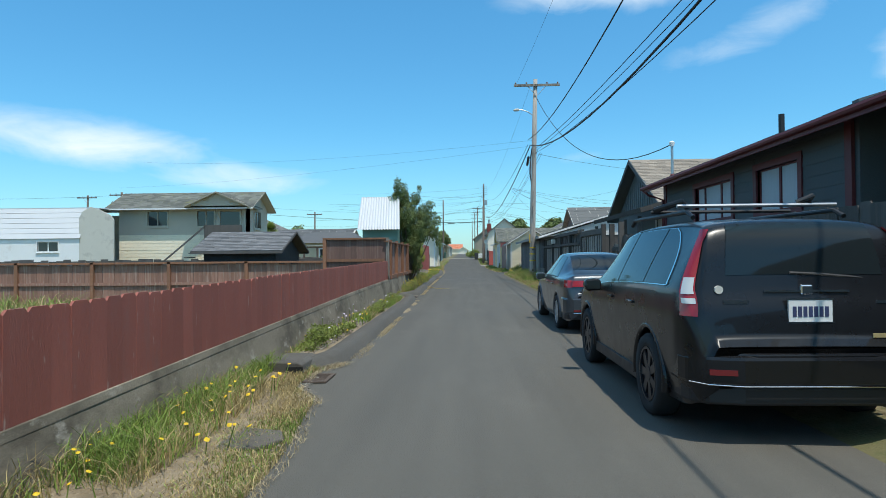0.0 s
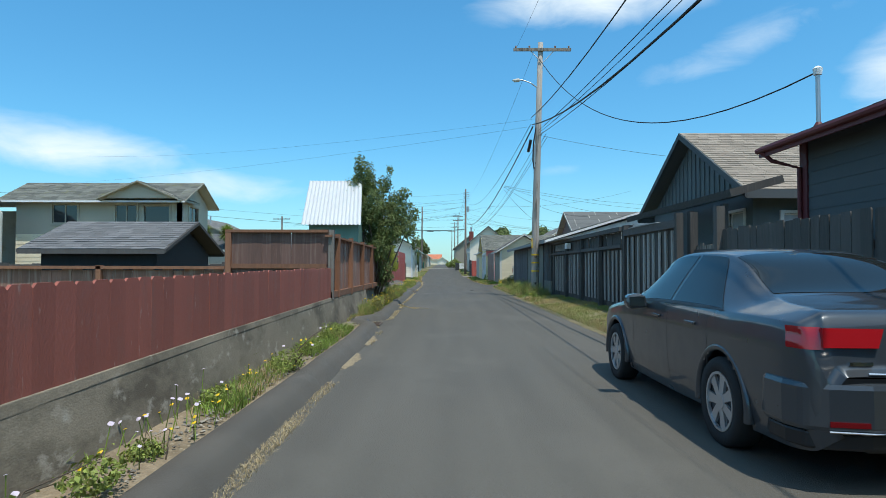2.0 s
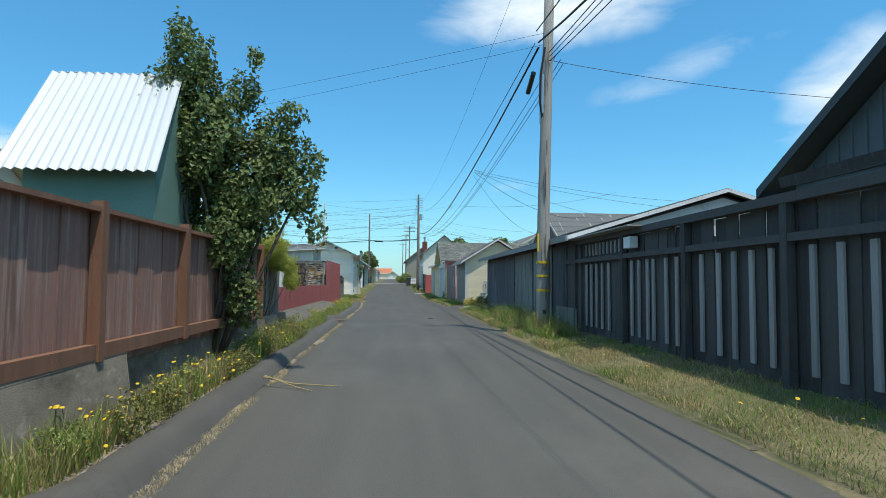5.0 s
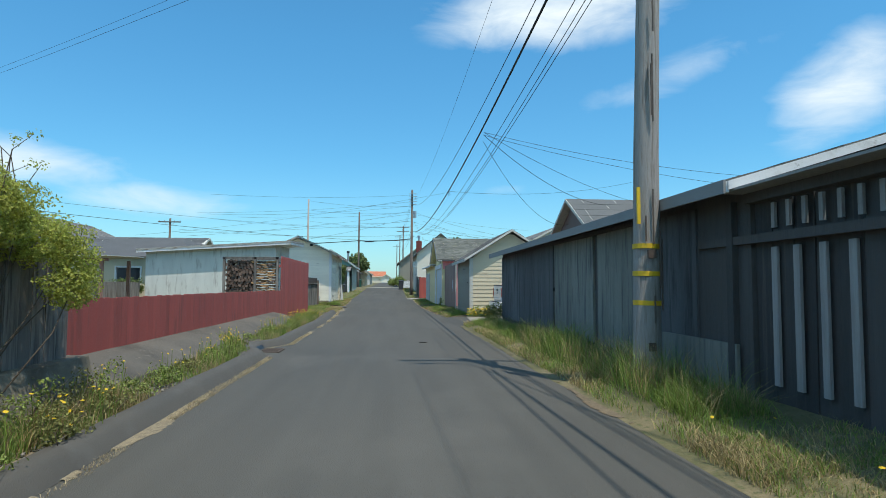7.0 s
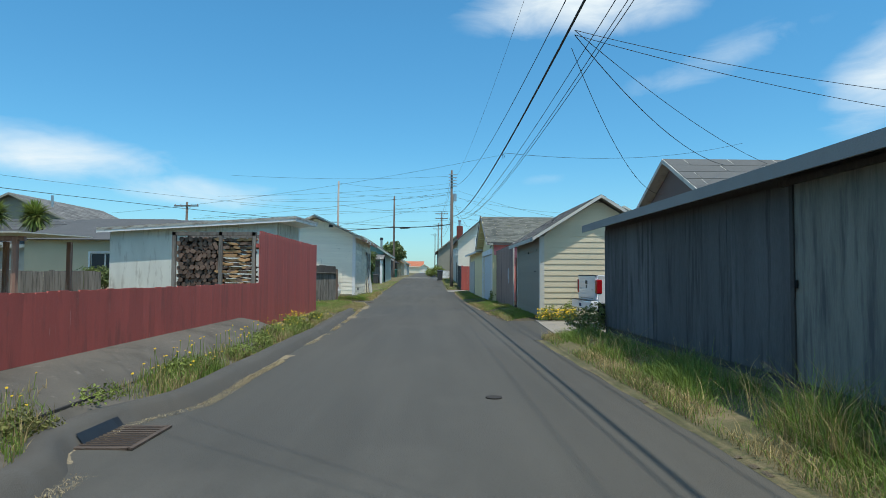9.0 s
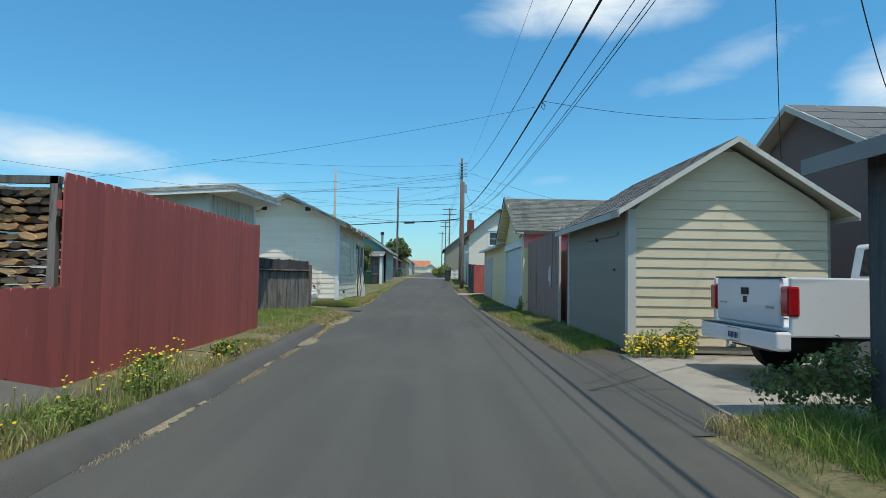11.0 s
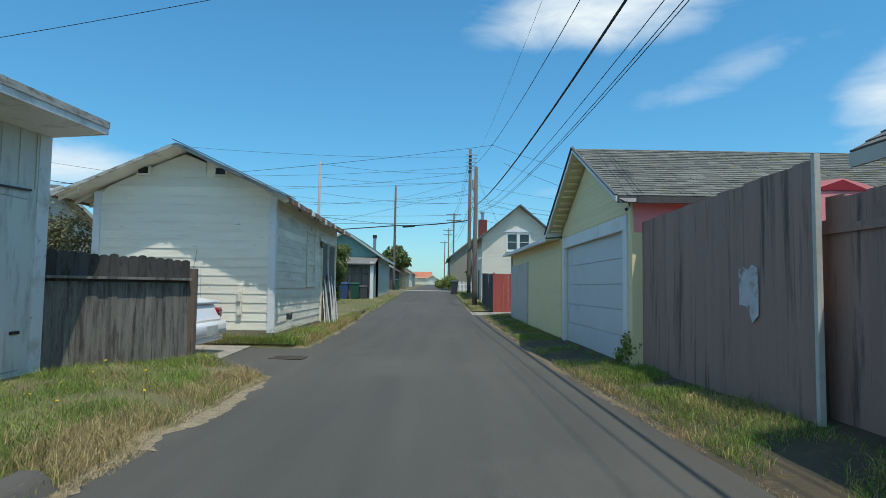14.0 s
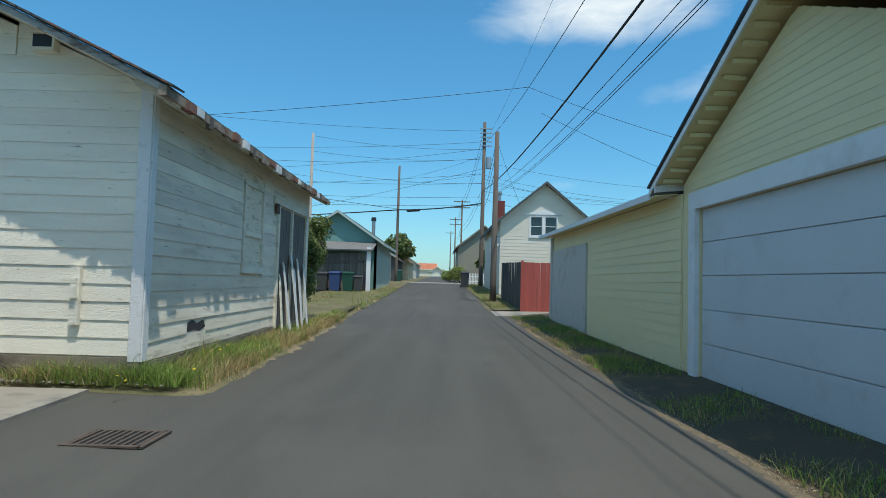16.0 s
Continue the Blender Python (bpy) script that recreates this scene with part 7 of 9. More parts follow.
def gutter_dirt(label, edge, way, y0, y1, seed, wide=0.26, floor=0.12, mat=None):
    """Thin uneven drifts of dirt and straw along an edge."""
    b = Bits()
    n = int((y1 - y0) / 0.03)
    prev = None
    for i in range(n + 1):
        y = y0 + i * 0.03
        w = wide * (noise.noise(Vector((y * 0.7, seed, 0))) - floor) + 0.06 * noise.noise(Vector((y * 4.0, seed, 3))) + 0.05 * noise.noise(Vector((y * 13.0, seed, 5)))
        if w < 0.012:
            prev = None
            continue
        e = edge(y)
        row = [(e - way * 0.02, y, 0.006 + lift(y)), (e + way * w * 0.5, y, 0.003 + lift(y)), (e + way * w, y, -0.004 + lift(y))]
        o = len(b.v)
        b.v += row
        if prev is not None:
            b.f += [(prev, prev + 1, o + 1, o), (prev + 1, prev + 2, o + 2, o + 1)]
        prev = o
    return single("gutter_dirt", b, mat or DIRT, label, "dirt", "stuff", smooth=True)


DIRT_DARK = surf("dark_litter", (0.17, 0.13, 0.08), 0.95, var=0.45, scale=6, grain=70, bump=0.6, stain=(0.11, 0.085, 0.05), stain_amount=0.5, stain_scale=14, fleck=(0.33, 0.26, 0.15), fleck_amount=0.2, fleck_scale=60)
DIRT = surf("straw_and_dust", (0.25, 0.2, 0.125), 0.95, var=0.45, scale=6, grain=70, bump=0.6, stain=(0.16, 0.13, 0.085), stain_amount=0.5, stain_scale=14, fleck=(0.45, 0.37, 0.23), fleck_amount=0.3, fleck_scale=60)
gutter_dirt("pale drifts of straw and dust along the kerb", lambda y: EL(y) + 0.03, 1, 8, 44, 2.5)
gutter_dirt("pale drifts of straw along the kerb", lambda y: EL(y) + 0.03, 1, 44, 57, 3.5, 0.3, -0.3)
gutter_dirt("pale drifts of straw and dust along the verge", lambda y: EL(y) + 0.08, 1, 57, 60.6, 4.5, 0.3, 0.0)
gutter_dirt("pale drifts of straw and dust along the barn verge", lambda y: EL(y) + 0.03, 1, 66, 80, 5.5, 0.3, 0.0)
gutter_dirt("pale drifts of straw and dust along the grass", lambda y: ER(y) - 0.08, -1, 8, 46, 6.5, 0.22, 0.05, DIRT_DARK)
gutter_dirt("pale drifts of straw and dust along the garages", lambda y: ER(y) - 0.08, -1, 52.5, 80, 7.5, 0.22, 0.05, DIRT_DARK)


STONE_GREY = surf("grey_pebble", (0.22, 0.2, 0.165), 0.9, var=0.25, scale=9, grain=60, bump=0.2, rnd=0.5, island=True)


def pebbles(label, spots, size, seed):
    """Small angular stones and clods strewn over the soil."""
    rs = random.Random(seed)
    b = Bits()
    for x, y, z, k in spots:
        r = rs.uniform(*size)
        ring = [(x + r * rs.uniform(0.7, 1.3) * math.cos(i * 1.2566 + k), y + r * rs.uniform(0.7, 1.3) * math.sin(i * 1.2566 + k), z + rs.uniform(-0.2, 0.35) * r) for i in range(5)]
        b.add(ring + [(x, y, z + r * rs.uniform(0.5, 0.9)), (x, y, z - r * 0.5)], [(i, (i + 1) % 5, 5) for i in range(5)] + [((i + 1) % 5, i, 6) for i in range(5)])
    return single("pebbles", b, STONE_GREY, label, "stones", "stuff")


pebbles("grey pebbles and clods on the soil below the wall", scatter(1500, lambda y: EL(y) - 0.4, -2.52, 7.8, 22, 0.1, 201, 1.4, 0.4), (0.006, 0.024), 201)
pebbles("pebbles and clods in the dry verge", scatter(700, lambda y: EL(y) - 0.45, lambda y: EL(y) + 0.25, 2, 7, 0.015, 202, 1.4, 0.4), (0.005, 0.018), 202)
pebbles("pebbles and litter below the weedy bank", scatter(900, lambda y: EL(y) - 0.75, lambda y: EL(y) - 0.3, 22, 48, 0.1, 203, 1.2, 0.45), (0.006, 0.022), 203)
pebbles("pebbles and broken bits along the red fence", scatter(900, -3.42, lambda y: EL(y) - 0.36, 48, 56, 0.1, 204, 1.2, 0.4), (0.006, 0.024), 204)
pebbles("pebbles and clods at the foot of the cream garage", scatter(500, -7.0, -3.1, 65.3, 65.6, 0.1, 205, 1.5, 0.4), (0.006, 0.026), 205)
pebbles("gravel specks along the garage verge", scatter(900, lambda y: ER(y) - 0.1, lambda y: ER(y) + 0.5, 52, 79, 0.01, 206, 1.2, 0.45), (0.005, 0.016), 206)


def flowers(name, label, spots, mat, size, seed, stalk=True):
    rs = random.Random(seed)
    b, st = Bits(), Bits()
    for x, y, z, h in spots:
        o = Vector((x + rs.uniform(-0.06, 0.06), y + rs.uniform(-0.06, 0.06), z + h))
        st.add([(x - 0.004, y, z), (x + 0.004, y, z), o + Vector((0.003, 0, 0)), o - Vector((0.003, 0, 0))], [(0, 1, 2, 3)])
        s = size * rs.uniform(0.7, 1.3)
        tilt = Vector((rs.uniform(-0.5, 0.5), rs.uniform(-0.8, 0.2), 1)).normalized()
        u = tilt.cross(Vector((1, 0, 0))).normalized()
        v = tilt.cross(u)
        ring = [o + (u * math.cos(k * math.pi / 4) + v * math.sin(k * math.pi / 4)) * s * (1 if k % 2 else 0.88) for k in range(8)]
        b.add(ring + [o + tilt * s * 0.35], [(k, (k + 1) % 8, 8) for k in range(8)] + [tuple(range(8))[::-1]])
    t = thing(name, (spots[0][0], spots[0][1], spots[0][2]), label, "flowers")
    part("stalk", st, GRASS_GREEN, t, kind="stuff")
    part("blossom", b, mat, t, kind="stuff")
    return t


def flower_spots(n, x0, x1, y0, y1, z, h, seed, thin=0.45, clump=0.8):
    rs = random.Random(seed)
    return [(x, y, zz, rs.uniform(*h)) for x, y, zz, s in scatter(n, x0, x1, y0, y1, z, seed, clump, thin)]


flowers("yellow_flowers", "yellow dandelion flowers in the grass", flower_spots(44, -2.5, -1.7, 2.2, 6.2, 0.12, (0.08, 0.2), 41, 0.35), FLOWER, 0.017, 41)
flowers("yellow_flowers", "yellow weed flowers below the wall", flower_spots(40, -2.5, -2.1, 8, 17, 0.1, (0.06, 0.2), 42, 0.5), FLOWER, 0.016, 42)
flowers("pale_flowers", "pale pink and white weed flowers", flower_spots(38, -2.52, -2.15, 9, 17.5, 0.1, (0.05, 0.32), 43, 0.45), FLOWER_PALE, 0.016, 43)
flowers("yellow_flowers", "yellow daisies below the bush", flower_spots(150, -2.55, -2.12, 22.5, 32, 0.1, (0.12, 0.42), 44, 0.4), FLOWER, 0.017, 44)
flowers("yellow_flowers", "yellow daisies along the kerb", flower_spots(230, lambda y: EL(y) - 0.34, lambda y: EL(y) - 0.75, 32, 48, 0.14, (0.14, 0.4), 45, 0.5, 1.3), FLOWER, 0.013, 45)
flowers("yellow_flowers", "yellow flowers at the corner of the tan garage", flower_spots(260, 3.45, 4.5, 51.0, 51.5, 0.08, (0.05, 0.32), 46, 0.3, 2.0), FLOWER, 0.026, 46)
flowers("yellow_flowers", "yellow flowers before the tall red fence", flower_spots(60, -3.3, -2.3, 46.5, 50, 0.12, (0.1, 0.3), 47, 0.4), FLOWER, 0.018, 47)
flowers("yellow_flowers", "yellow dandelions in the grass", flower_spots(26, -4.6, -2.9, 58, 70, 0.14, (0.05, 0.15), 48, 0.3), FLOWER, 0.02, 48)
flowers("yellow_flowers", "yellow dandelions in the dry grass", flower_spots(40, 2.9, 4.1, 18, 36, 0.14, (0.06, 0.16), 49, 0.4), FLOWER, 0.018, 49)
shrub("weed_plant", (3.9, 51.3, 0.05), [(3.8, 51.25, 0.3, 0.35, 0.2, 0.22), (4.4, 51.3, 0.35, 0.35, 0.2, 0.3)], 900, 0.05, LEAF_LIGHT, "leafy flowering weed at the garage corner", "weed", 31, 5, 0.012)
shrub("weed_plant", (-2.25, 9.6, 0.1), [(-2.3, 9.6, 0.22, 0.22, 0.35, 0.15), (-2.2, 10.4, 0.2, 0.18, 0.3, 0.12)], 900, 0.035, LEAF_LIGHT, "leafy green weed on the soil strip", "weed", 32, 4, 0.01)
shrub("weed_plant", (-2.2, 14.2, 0.1), [(-2.2, 14.2, 0.22, 0.2, 0.5, 0.15), (-2.25, 17.2, 0.25, 0.2, 0.5, 0.15), (-2.2, 15.6, 0.2, 0.18, 0.4, 0.12)], 1300, 0.03, LEAF_LIGHT, "low clover weeds beside the kerb", "weed", 33, 5, 0.01)
shrub("weed_plant", (-2.3, 8.9, 0.1), [(-2.32, 8.85, 0.25, 0.2, 0.25, 0.2)], 900, 0.035, LEAF_LIGHT, "bright green weed clump", "weed", 34, 3, 0.01)
shrub("weed_plant", (3.35, 62.0, 0.1), [(3.3, 61.95, 0.45, 0.2, 0.3, 0.3), (3.25, 62.2, 0.25, 0.2, 0.3, 0.2)], 600, 0.06, LEAF_LIGHT, "leafy weed at the garage door post", "weed", 35, 4, 0.012)
shrub("weed_plant", (4.4, 46.3, 0.1), [(3.9, 46.6, 0.5, 0.5, 0.5, 0.35), (3.6, 47.0, 0.35, 0.4, 0.4, 0.25)], 1400, 0.05, LEAF, "dark green shrub at the shed corner", "weed", 36, 5, 0.015)
shrub("weed_plant", (-2.6, 50.4, 0.1), [(-2.7, 50.3, 0.22, 0.22, 0.25, 0.15), (-3.0, 48.6, 0.22, 0.2, 0.2, 0.15)], 500, 0.07, LEAF_LIGHT, "broad-leaved weed by the kerb", "weed", 37, 3, 0.01)

DRY_LEAF = surf("olive_weed_leaf", (0.2, 0.2, 0.06), 0.65, var=0.3, scale=2, grain=20, bump=0, rnd=0.4, island=True, trans=0.3)
rs = random.Random(77)
for i in range(7):
    y = 28.6 + i * 0.62
    shrub("weed_plant", (-2.5, y, 0.1), [(-2.5, y, 0.32, 0.16, 0.3, 0.26), (-2.46, y + 0.25, 0.5, 0.1, 0.2, 0.14)], 480, 0.026, DRY_LEAF if i % 2 else LEAF_LIGHT, "dry scrambling weed against the old wall", "weed", 170 + i, 6, 0.006, "wall weeds")
for i in range(15):
    y = 32.0 + i * 1.08 + rs.uniform(-0.3, 0.3)
    x = edge_left(y) - kerb_back(y) - rs.uniform(0.38, 0.6)
    h = rs.uniform(0.12, 0.24)
    shrub("weed_plant", (x, y, 0.1), [(x, y, 0.12 + h * 0.5, 0.2, rs.uniform(0.25, 0.45), h), (x + 0.08, y + 0.3, 0.12 + h * 0.3, 0.14, 0.2, h * 0.6)], 700, 0.032, LEAF_LIGHT if i % 3 else DRY_LEAF, "bushy yellow-flowered weed beside the kerb", "weed", 100 + i, 4, 0.006, "kerb weeds")
for i in range(11):
    y = 22.6 + i * 0.85 + rs.uniform(-0.25, 0.25)
    x = -2.3 + rs.uniform(-0.1, 0.1)
    h = rs.uniform(0.15, 0.32)
    shrub("weed_plant", (x, y, 0.1), [(x, y, 0.12 + h * 0.5, 0.18, rs.uniform(0.2, 0.35), h), (x + 0.06, y + 0.25, 0.12 + h * 0.3, 0.12, 0.18, h * 0.6)], 550, 0.03, DRY_LEAF if i % 3 else LEAF_LIGHT, "olive weed below the old fence", "weed", 130 + i, 4, 0.006, "wall weeds")
for i in range(7):
    y = 8.4 + i * 1.45 + rs.uniform(-0.3, 0.3)
    x = -2.3 + rs.uniform(-0.08, 0.08)
    h = rs.uniform(0.06, 0.14)
    shrub("weed_plant", (x, y, 0.08), [(x, y, 0.09 + h * 0.5, 0.15, rs.uniform(0.2, 0.4), h)], 450, 0.028, LEAF_LIGHT, "low green weed on the soil strip", "weed", 150 + i, 3, 0.005, "wall weeds")
grass("grass", "tufts of grass at the edge of the parking pad", scatter(3500, -4.6, -3.75, 62.05, 62.75, 0.05, 61, 1.5, 0.4), GM, (0.03, 0.14), 0.003, 61, mix=0.35)

# ---- vehicles ----
PAINT_BLACK = gloss("black_car_paint", (0.009, 0.0095, 0.011), 0.28, metal=0.0, coat=0.35, spec=0.25)
PAINT_GREY = gloss("grey_metallic_car_paint", (0.045, 0.055, 0.066), 0.3, metal=0.3, coat=0.8)
PAINT_WHITE = gloss("white_car_paint", (0.74, 0.75, 0.75), 0.3, coat=0.6)
CAR_GLASS = gloss("tinted_car_glass", (0.014, 0.019, 0.021), 0.05, spec=0.4, coat=0.0)
LAMP_RED = gloss("red_lamp_lens", (0.36, 0.008, 0.012), 0.12, coat=0.6)
LAMP_MID = gloss("deep_red_lamp_lens", (0.32, 0.01, 0.012), 0.12, coat=1.0)
LAMP_DARK = gloss("dark_red_lamp_lens", (0.16, 0.008, 0.01), 0.12, coat=1.0)
LAMP_CLEAR = gloss("clear_lamp_lens", (0.6, 0.6, 0.58), 0.12, coat=1.0)
PLATE = gloss("number_plate", (0.72, 0.72, 0.7), 0.4)
PLATE_INK = gloss("plate_ink", (0.04, 0.05, 0.12), 0.5)
ALLOY = gloss("silver_wheel", (0.5, 0.51, 0.52), 0.35, metal=0.7)
ALLOY_DARK = gloss("dark_wheel", (0.05, 0.05, 0.055), 0.35, metal=0.7)
ROWS_LOW, ROWS_SIDE, ROWS_ROOF = 15, 10, 8


class Shell:
    """A car body's skin as a grid: stations along the length, rows from sill over the side to the roof's middle line."""

    def __init__(self, keys, dense=0.04):
        self.keys = np.array(keys, dtype=float)
        self.length = self.keys[-1, 0]

    def at(self, s):
        k = self.keys
        i = int(np.clip(np.searchsorted(k[:, 0], s) - 1, 0, len(k) - 2))
        p0, p1, p2, p3 = k[max(i - 1, 0)], k[i], k[i + 1], k[min(i + 2, len(k) - 1)]
        h = p2[0] - p1[0]
        t = (s - p1[0]) / h
        m1 = (p2 - p0) / max(1e-6, (p2[0] - p0[0])) * h
        m2 = (p3 - p1) / max(1e-6, (p3[0] - p1[0])) * h
        lim = 3 * np.abs(p2 - p1) + 1e-9
        m1, m2 = np.clip(m1, -lim, lim), np.clip(m2, -lim, lim)
        same = np.sign(p2 - p1)
        m1 = np.where(np.sign(m1) == same, m1, 0)
        m2 = np.where(np.sign(m2) == same, m2, 0)
        return (2 * t**3 - 3 * t**2 + 1) * p1 + (t**3 - 2 * t**2 + t) * m1 + (-2 * t**3 + 3 * t**2) * p2 + (t**3 - t**2) * m2

    def ring(self, s):
        _, zb, zbelt, ztop, wm, wt = self.at(s)
        out = []
        for k in range(ROWS_LOW):
            t = k / (ROWS_LOW - 1)
            out.append((wm * (1 - 0.09 * (1 - t) ** 3 - 0.035 * t * t + 0.012 * math.exp(-((t - 0.82) / 0.05) ** 2)), zb + t * (zbelt - zb)))
        w0 = out[-1][0]
        zs = zbelt + (ztop - zbelt) * 0.86
        wt = min(wt, w0 - 0.01)
        for k in range(1, ROWS_SIDE + 1):
            t = k / ROWS_SIDE
            out.append((w0 + (wt - w0) * t ** 1.15, zbelt + (zs - zbelt) * t))
        for k in range(1, ROWS_ROOF + 1):
            a = k / ROWS_ROOF * math.pi / 2
            out.append((wt * math.cos(a) ** 0.8 if k < ROWS_ROOF else 0.0, zs + (ztop - zs) * math.sin(a) ** 0.75))
        return out


def car(name, place, turn, keys, axles, wheel_r, paint, label, arch=0.06, windows=(), rear=None, front=None, rim_mat=None, spokes=9, cat="car"):
    """A car whose tail's foot is at place; local x across, y ahead. Returns the thing and a helper that puts parts in its own axes."""
    sh = Shell(keys)
    t = thing(name, (0, 0, 0), label, cat)
    L = sh.length
    ss = sorted(set([round(v, 4) for v in np.arange(0, L, 0.035)] + [0.015, 0.05, L - 0.02, L]))
    rows = ROWS_LOW + ROWS_SIDE + ROWS_ROOF
    grid = np.array([[(x, s, z) for x, z in sh.ring(s)] for s in ss])
    # round the wheel openings
    ra = wheel_r + arch
    dead = set()
    for ax in axles:
        for i in range(len(ss)):
            for r in range(ROWS_LOW):
                dy, dz = grid[i, r, 1] - ax, grid[i, r, 2] - wheel_r
                d = math.hypot(dy, dz)
                if abs(d - ra) < 0.026 and d > 0.01 and dz > -0.1:
                    grid[i, r, 1], grid[i, r, 2] = ax + dy / d * ra, wheel_r + dz / d * ra
    b = Bits()
    idx = {}

    def vid(i, r, side):
        key = (i, r, side if r < rows - 1 else 1)
        if key not in idx:
            idx[key] = len(b.v)
            x, y, z = grid[i, r]
            b.v.append((x * key[2], y, z))
        return idx[key]

    for i in range(len(ss) - 1):
        for r in range(rows - 1):
            c = grid[i:i + 2, r:r + 2].reshape(-1, 3).mean(0)
            if r < ROWS_LOW and any(math.hypot(c[1] - ax, c[2] - wheel_r) < ra - 0.004 for ax in axles):
                continue
            for side in (1, -1):
                q = (vid(i, r, side), vid(i + 1, r, side), vid(i + 1, r + 1, side), vid(i, r + 1, side))
                b.f.append(q if side == 1 else q[::-1])
    for i, flip in ((0, False), (len(ss) - 1, True)):
        for r in range(rows - 1):
            q = (vid(i, r, 1), vid(i, r + 1, 1), vid(i, r + 1, -1), vid(i, r, -1))
            q = tuple(dict.fromkeys(q))
            b.f.append(q if flip else q[::-1])
    body = part("body", b, paint, t, smooth=True)
    under = Bits().box(-0.55, 0.55, 0.7, L - 0.7, 0.2, 0.45)
    part("underbody", under, BLACK, t)

    def patch(nm, s0, s1, r0, r1, mat, out=0.005, side=1, both=False, ns=14, parent=None, shape=None, lbl=""):
        """A piece of the skin between two stations and two rows, lifted off it a little."""
        pb = Bits()
        nr = 10
        P = []
        for i in range(ns + 1):
            row = []
            for j in range(nr + 1):
                v = j / nr
                a, c = (s0(v) if callable(s0) else s0), (s1(v) if callable(s1) else s1)
                s = a + (c - a) * i / ns
                rr = r0 + (r1 - r0) * v
                g = sh.ring(s)
                k = min(int(rr), rows - 2)
                f = rr - k
                x, z = g[k][0] * (1 - f) + g[k + 1][0] * f, g[k][1] * (1 - f) + g[k + 1][1] * f
                row.append(Vector((x, s, z)))
            P.append(row)
        V = []
        for i in range(ns + 1):
            for j in range(nr + 1):
                du = P[min(i + 1, ns)][j] - P[max(i - 1, 0)][j]
                dv = P[i][min(j + 1, nr)] - P[i][max(j - 1, 0)]
                n_ = du.cross(dv)
                n_ = n_.normalized() if n_.length > 1e-9 else Vector((0, 0, 1))
                mid = Vector((0, P[i][j].y, 0.7))
                if n_.dot(P[i][j] - mid) < 0:
                    n_ = -n_
                q = P[i][j] + n_ * out
                V.append((q.x * side, q.y, q.z))
        fs = [(i * (nr + 1) + j, (i + 1) * (nr + 1) + j, (i + 1) * (nr + 1) + j + 1, i * (nr + 1) + j + 1) for i in range(ns) for j in range(nr)]
        pb.add(V, fs if side == 1 else [f[::-1] for f in fs])
        if both:
            o = len(pb.v)
            m = [(-x, y, z) for x, y, z in V]
            pb.add(m, [f[::-1] for f in fs])
        return part(nm, pb, mat, parent or t, lbl, smooth=True)

    for s0, s1 in windows:
        for side in (1, -1):
            patch("side_window", s0, s1, ROWS_LOW + 0.2, ROWS_LOW + ROWS_SIDE - 0.6, CAR_GLASS, 0.004, side)
    if rear:
        patch("rear_window", rear[0], rear[1], ROWS_LOW + ROWS_SIDE + rear[2], rows - 1.001, CAR_GLASS, 0.004, 1, True)
    if front:
        patch("windscreen", front[0], front[1], ROWS_LOW + ROWS_SIDE + 0.4, rows - 1.001, CAR_GLASS, 0.004, 1, True)
    # wheels
    wm = keys[len(keys) // 2][4]
    for ax in axles:
        for side in (1, -1):
            xo = side * (wm - 0.012)
            xi = side * (wm - 0.21)
            prof = [(xi, wheel_r * 0.66), (xi, wheel_r * 0.95), (xi + side * 0.03, wheel_r), (xo - side * 0.03, wheel_r), (xo, wheel_r * 0.94), (xo - side * 0.005, wheel_r * 0.7), (xo - side * 0.02, wheel_r * 0.66)]
            wb_ = Bits()
            n = 28
            for k in range(n):
                a = 2 * math.pi * k / n
                for px, pr in prof:
                    wb_.v.append((px, ax + pr * math.cos(a), wheel_r + pr * math.sin(a)))
            m = len(prof)
            for k in range(n):
                for j in range(m):
                    q = (k * m + j, ((k + 1) % n) * m + j, ((k + 1) % n) * m + (j + 1) % m, k * m + (j + 1) % m)
                    wb_.f.append(q if side == 1 else q[::-1])
            whl = part("wheel", wb_, RUBBER, t, smooth=True)
            rb = Bits()
            rr = wheel_r * 0.66
            rb.tube([(xo - side * 0.035, ax, wheel_r), (xo - side * 0.06, ax, wheel_r)], rr * 0.99, 28)
            part("rim_well", rb, ALLOY_DARK, whl)
            sp = Bits()
            sp.tube([(xo - side * 0.045, ax, wheel_r), (xo - side * 0.012, ax, wheel_r)], rr * 0.28, 16)
            for k in range(spokes):
                a = 2 * math.pi * k / spokes
                ca, sa = math.cos(a), math.sin(a)
                h = rr * 0.13
                pts = []
                for rad, hw in ((rr * 0.2, h), (rr * 0.97, h * 1.45)):
                    for e in (-1, 1):
                        pts.append((ax + ca * rad - sa * hw * e, wheel_r + sa * rad + ca * hw * e))
                q = [pts[0], pts[2], pts[3], pts[1]]
                sp.prism(q, "x", xo - side * 0.04, xo - side * 0.016)
            part("rim", sp, rim_mat or ALLOY, whl)
            lip = Bits()
            for k in range(28):
                a, c = 2 * math.pi * k / 28, 2 * math.pi * (k + 1) / 28
                q = [(ax + rr * 1.01 * math.cos(a), wheel_r + rr * 1.01 * math.sin(a)), (ax + rr * 1.01 * math.cos(c), wheel_r + rr * 1.01 * math.sin(c)), (ax + rr * 0.92 * math.cos(c), wheel_r + rr * 0.92 * math.sin(c)), (ax + rr * 0.92 * math.cos(a), wheel_r + rr * 0.92 * math.sin(a))]
                lip.prism(q, "x", xo - side * 0.03, xo - side * 0.006)
            part("rim_lip", lip, rim_mat or ALLOY, whl)
            ln = Bits()
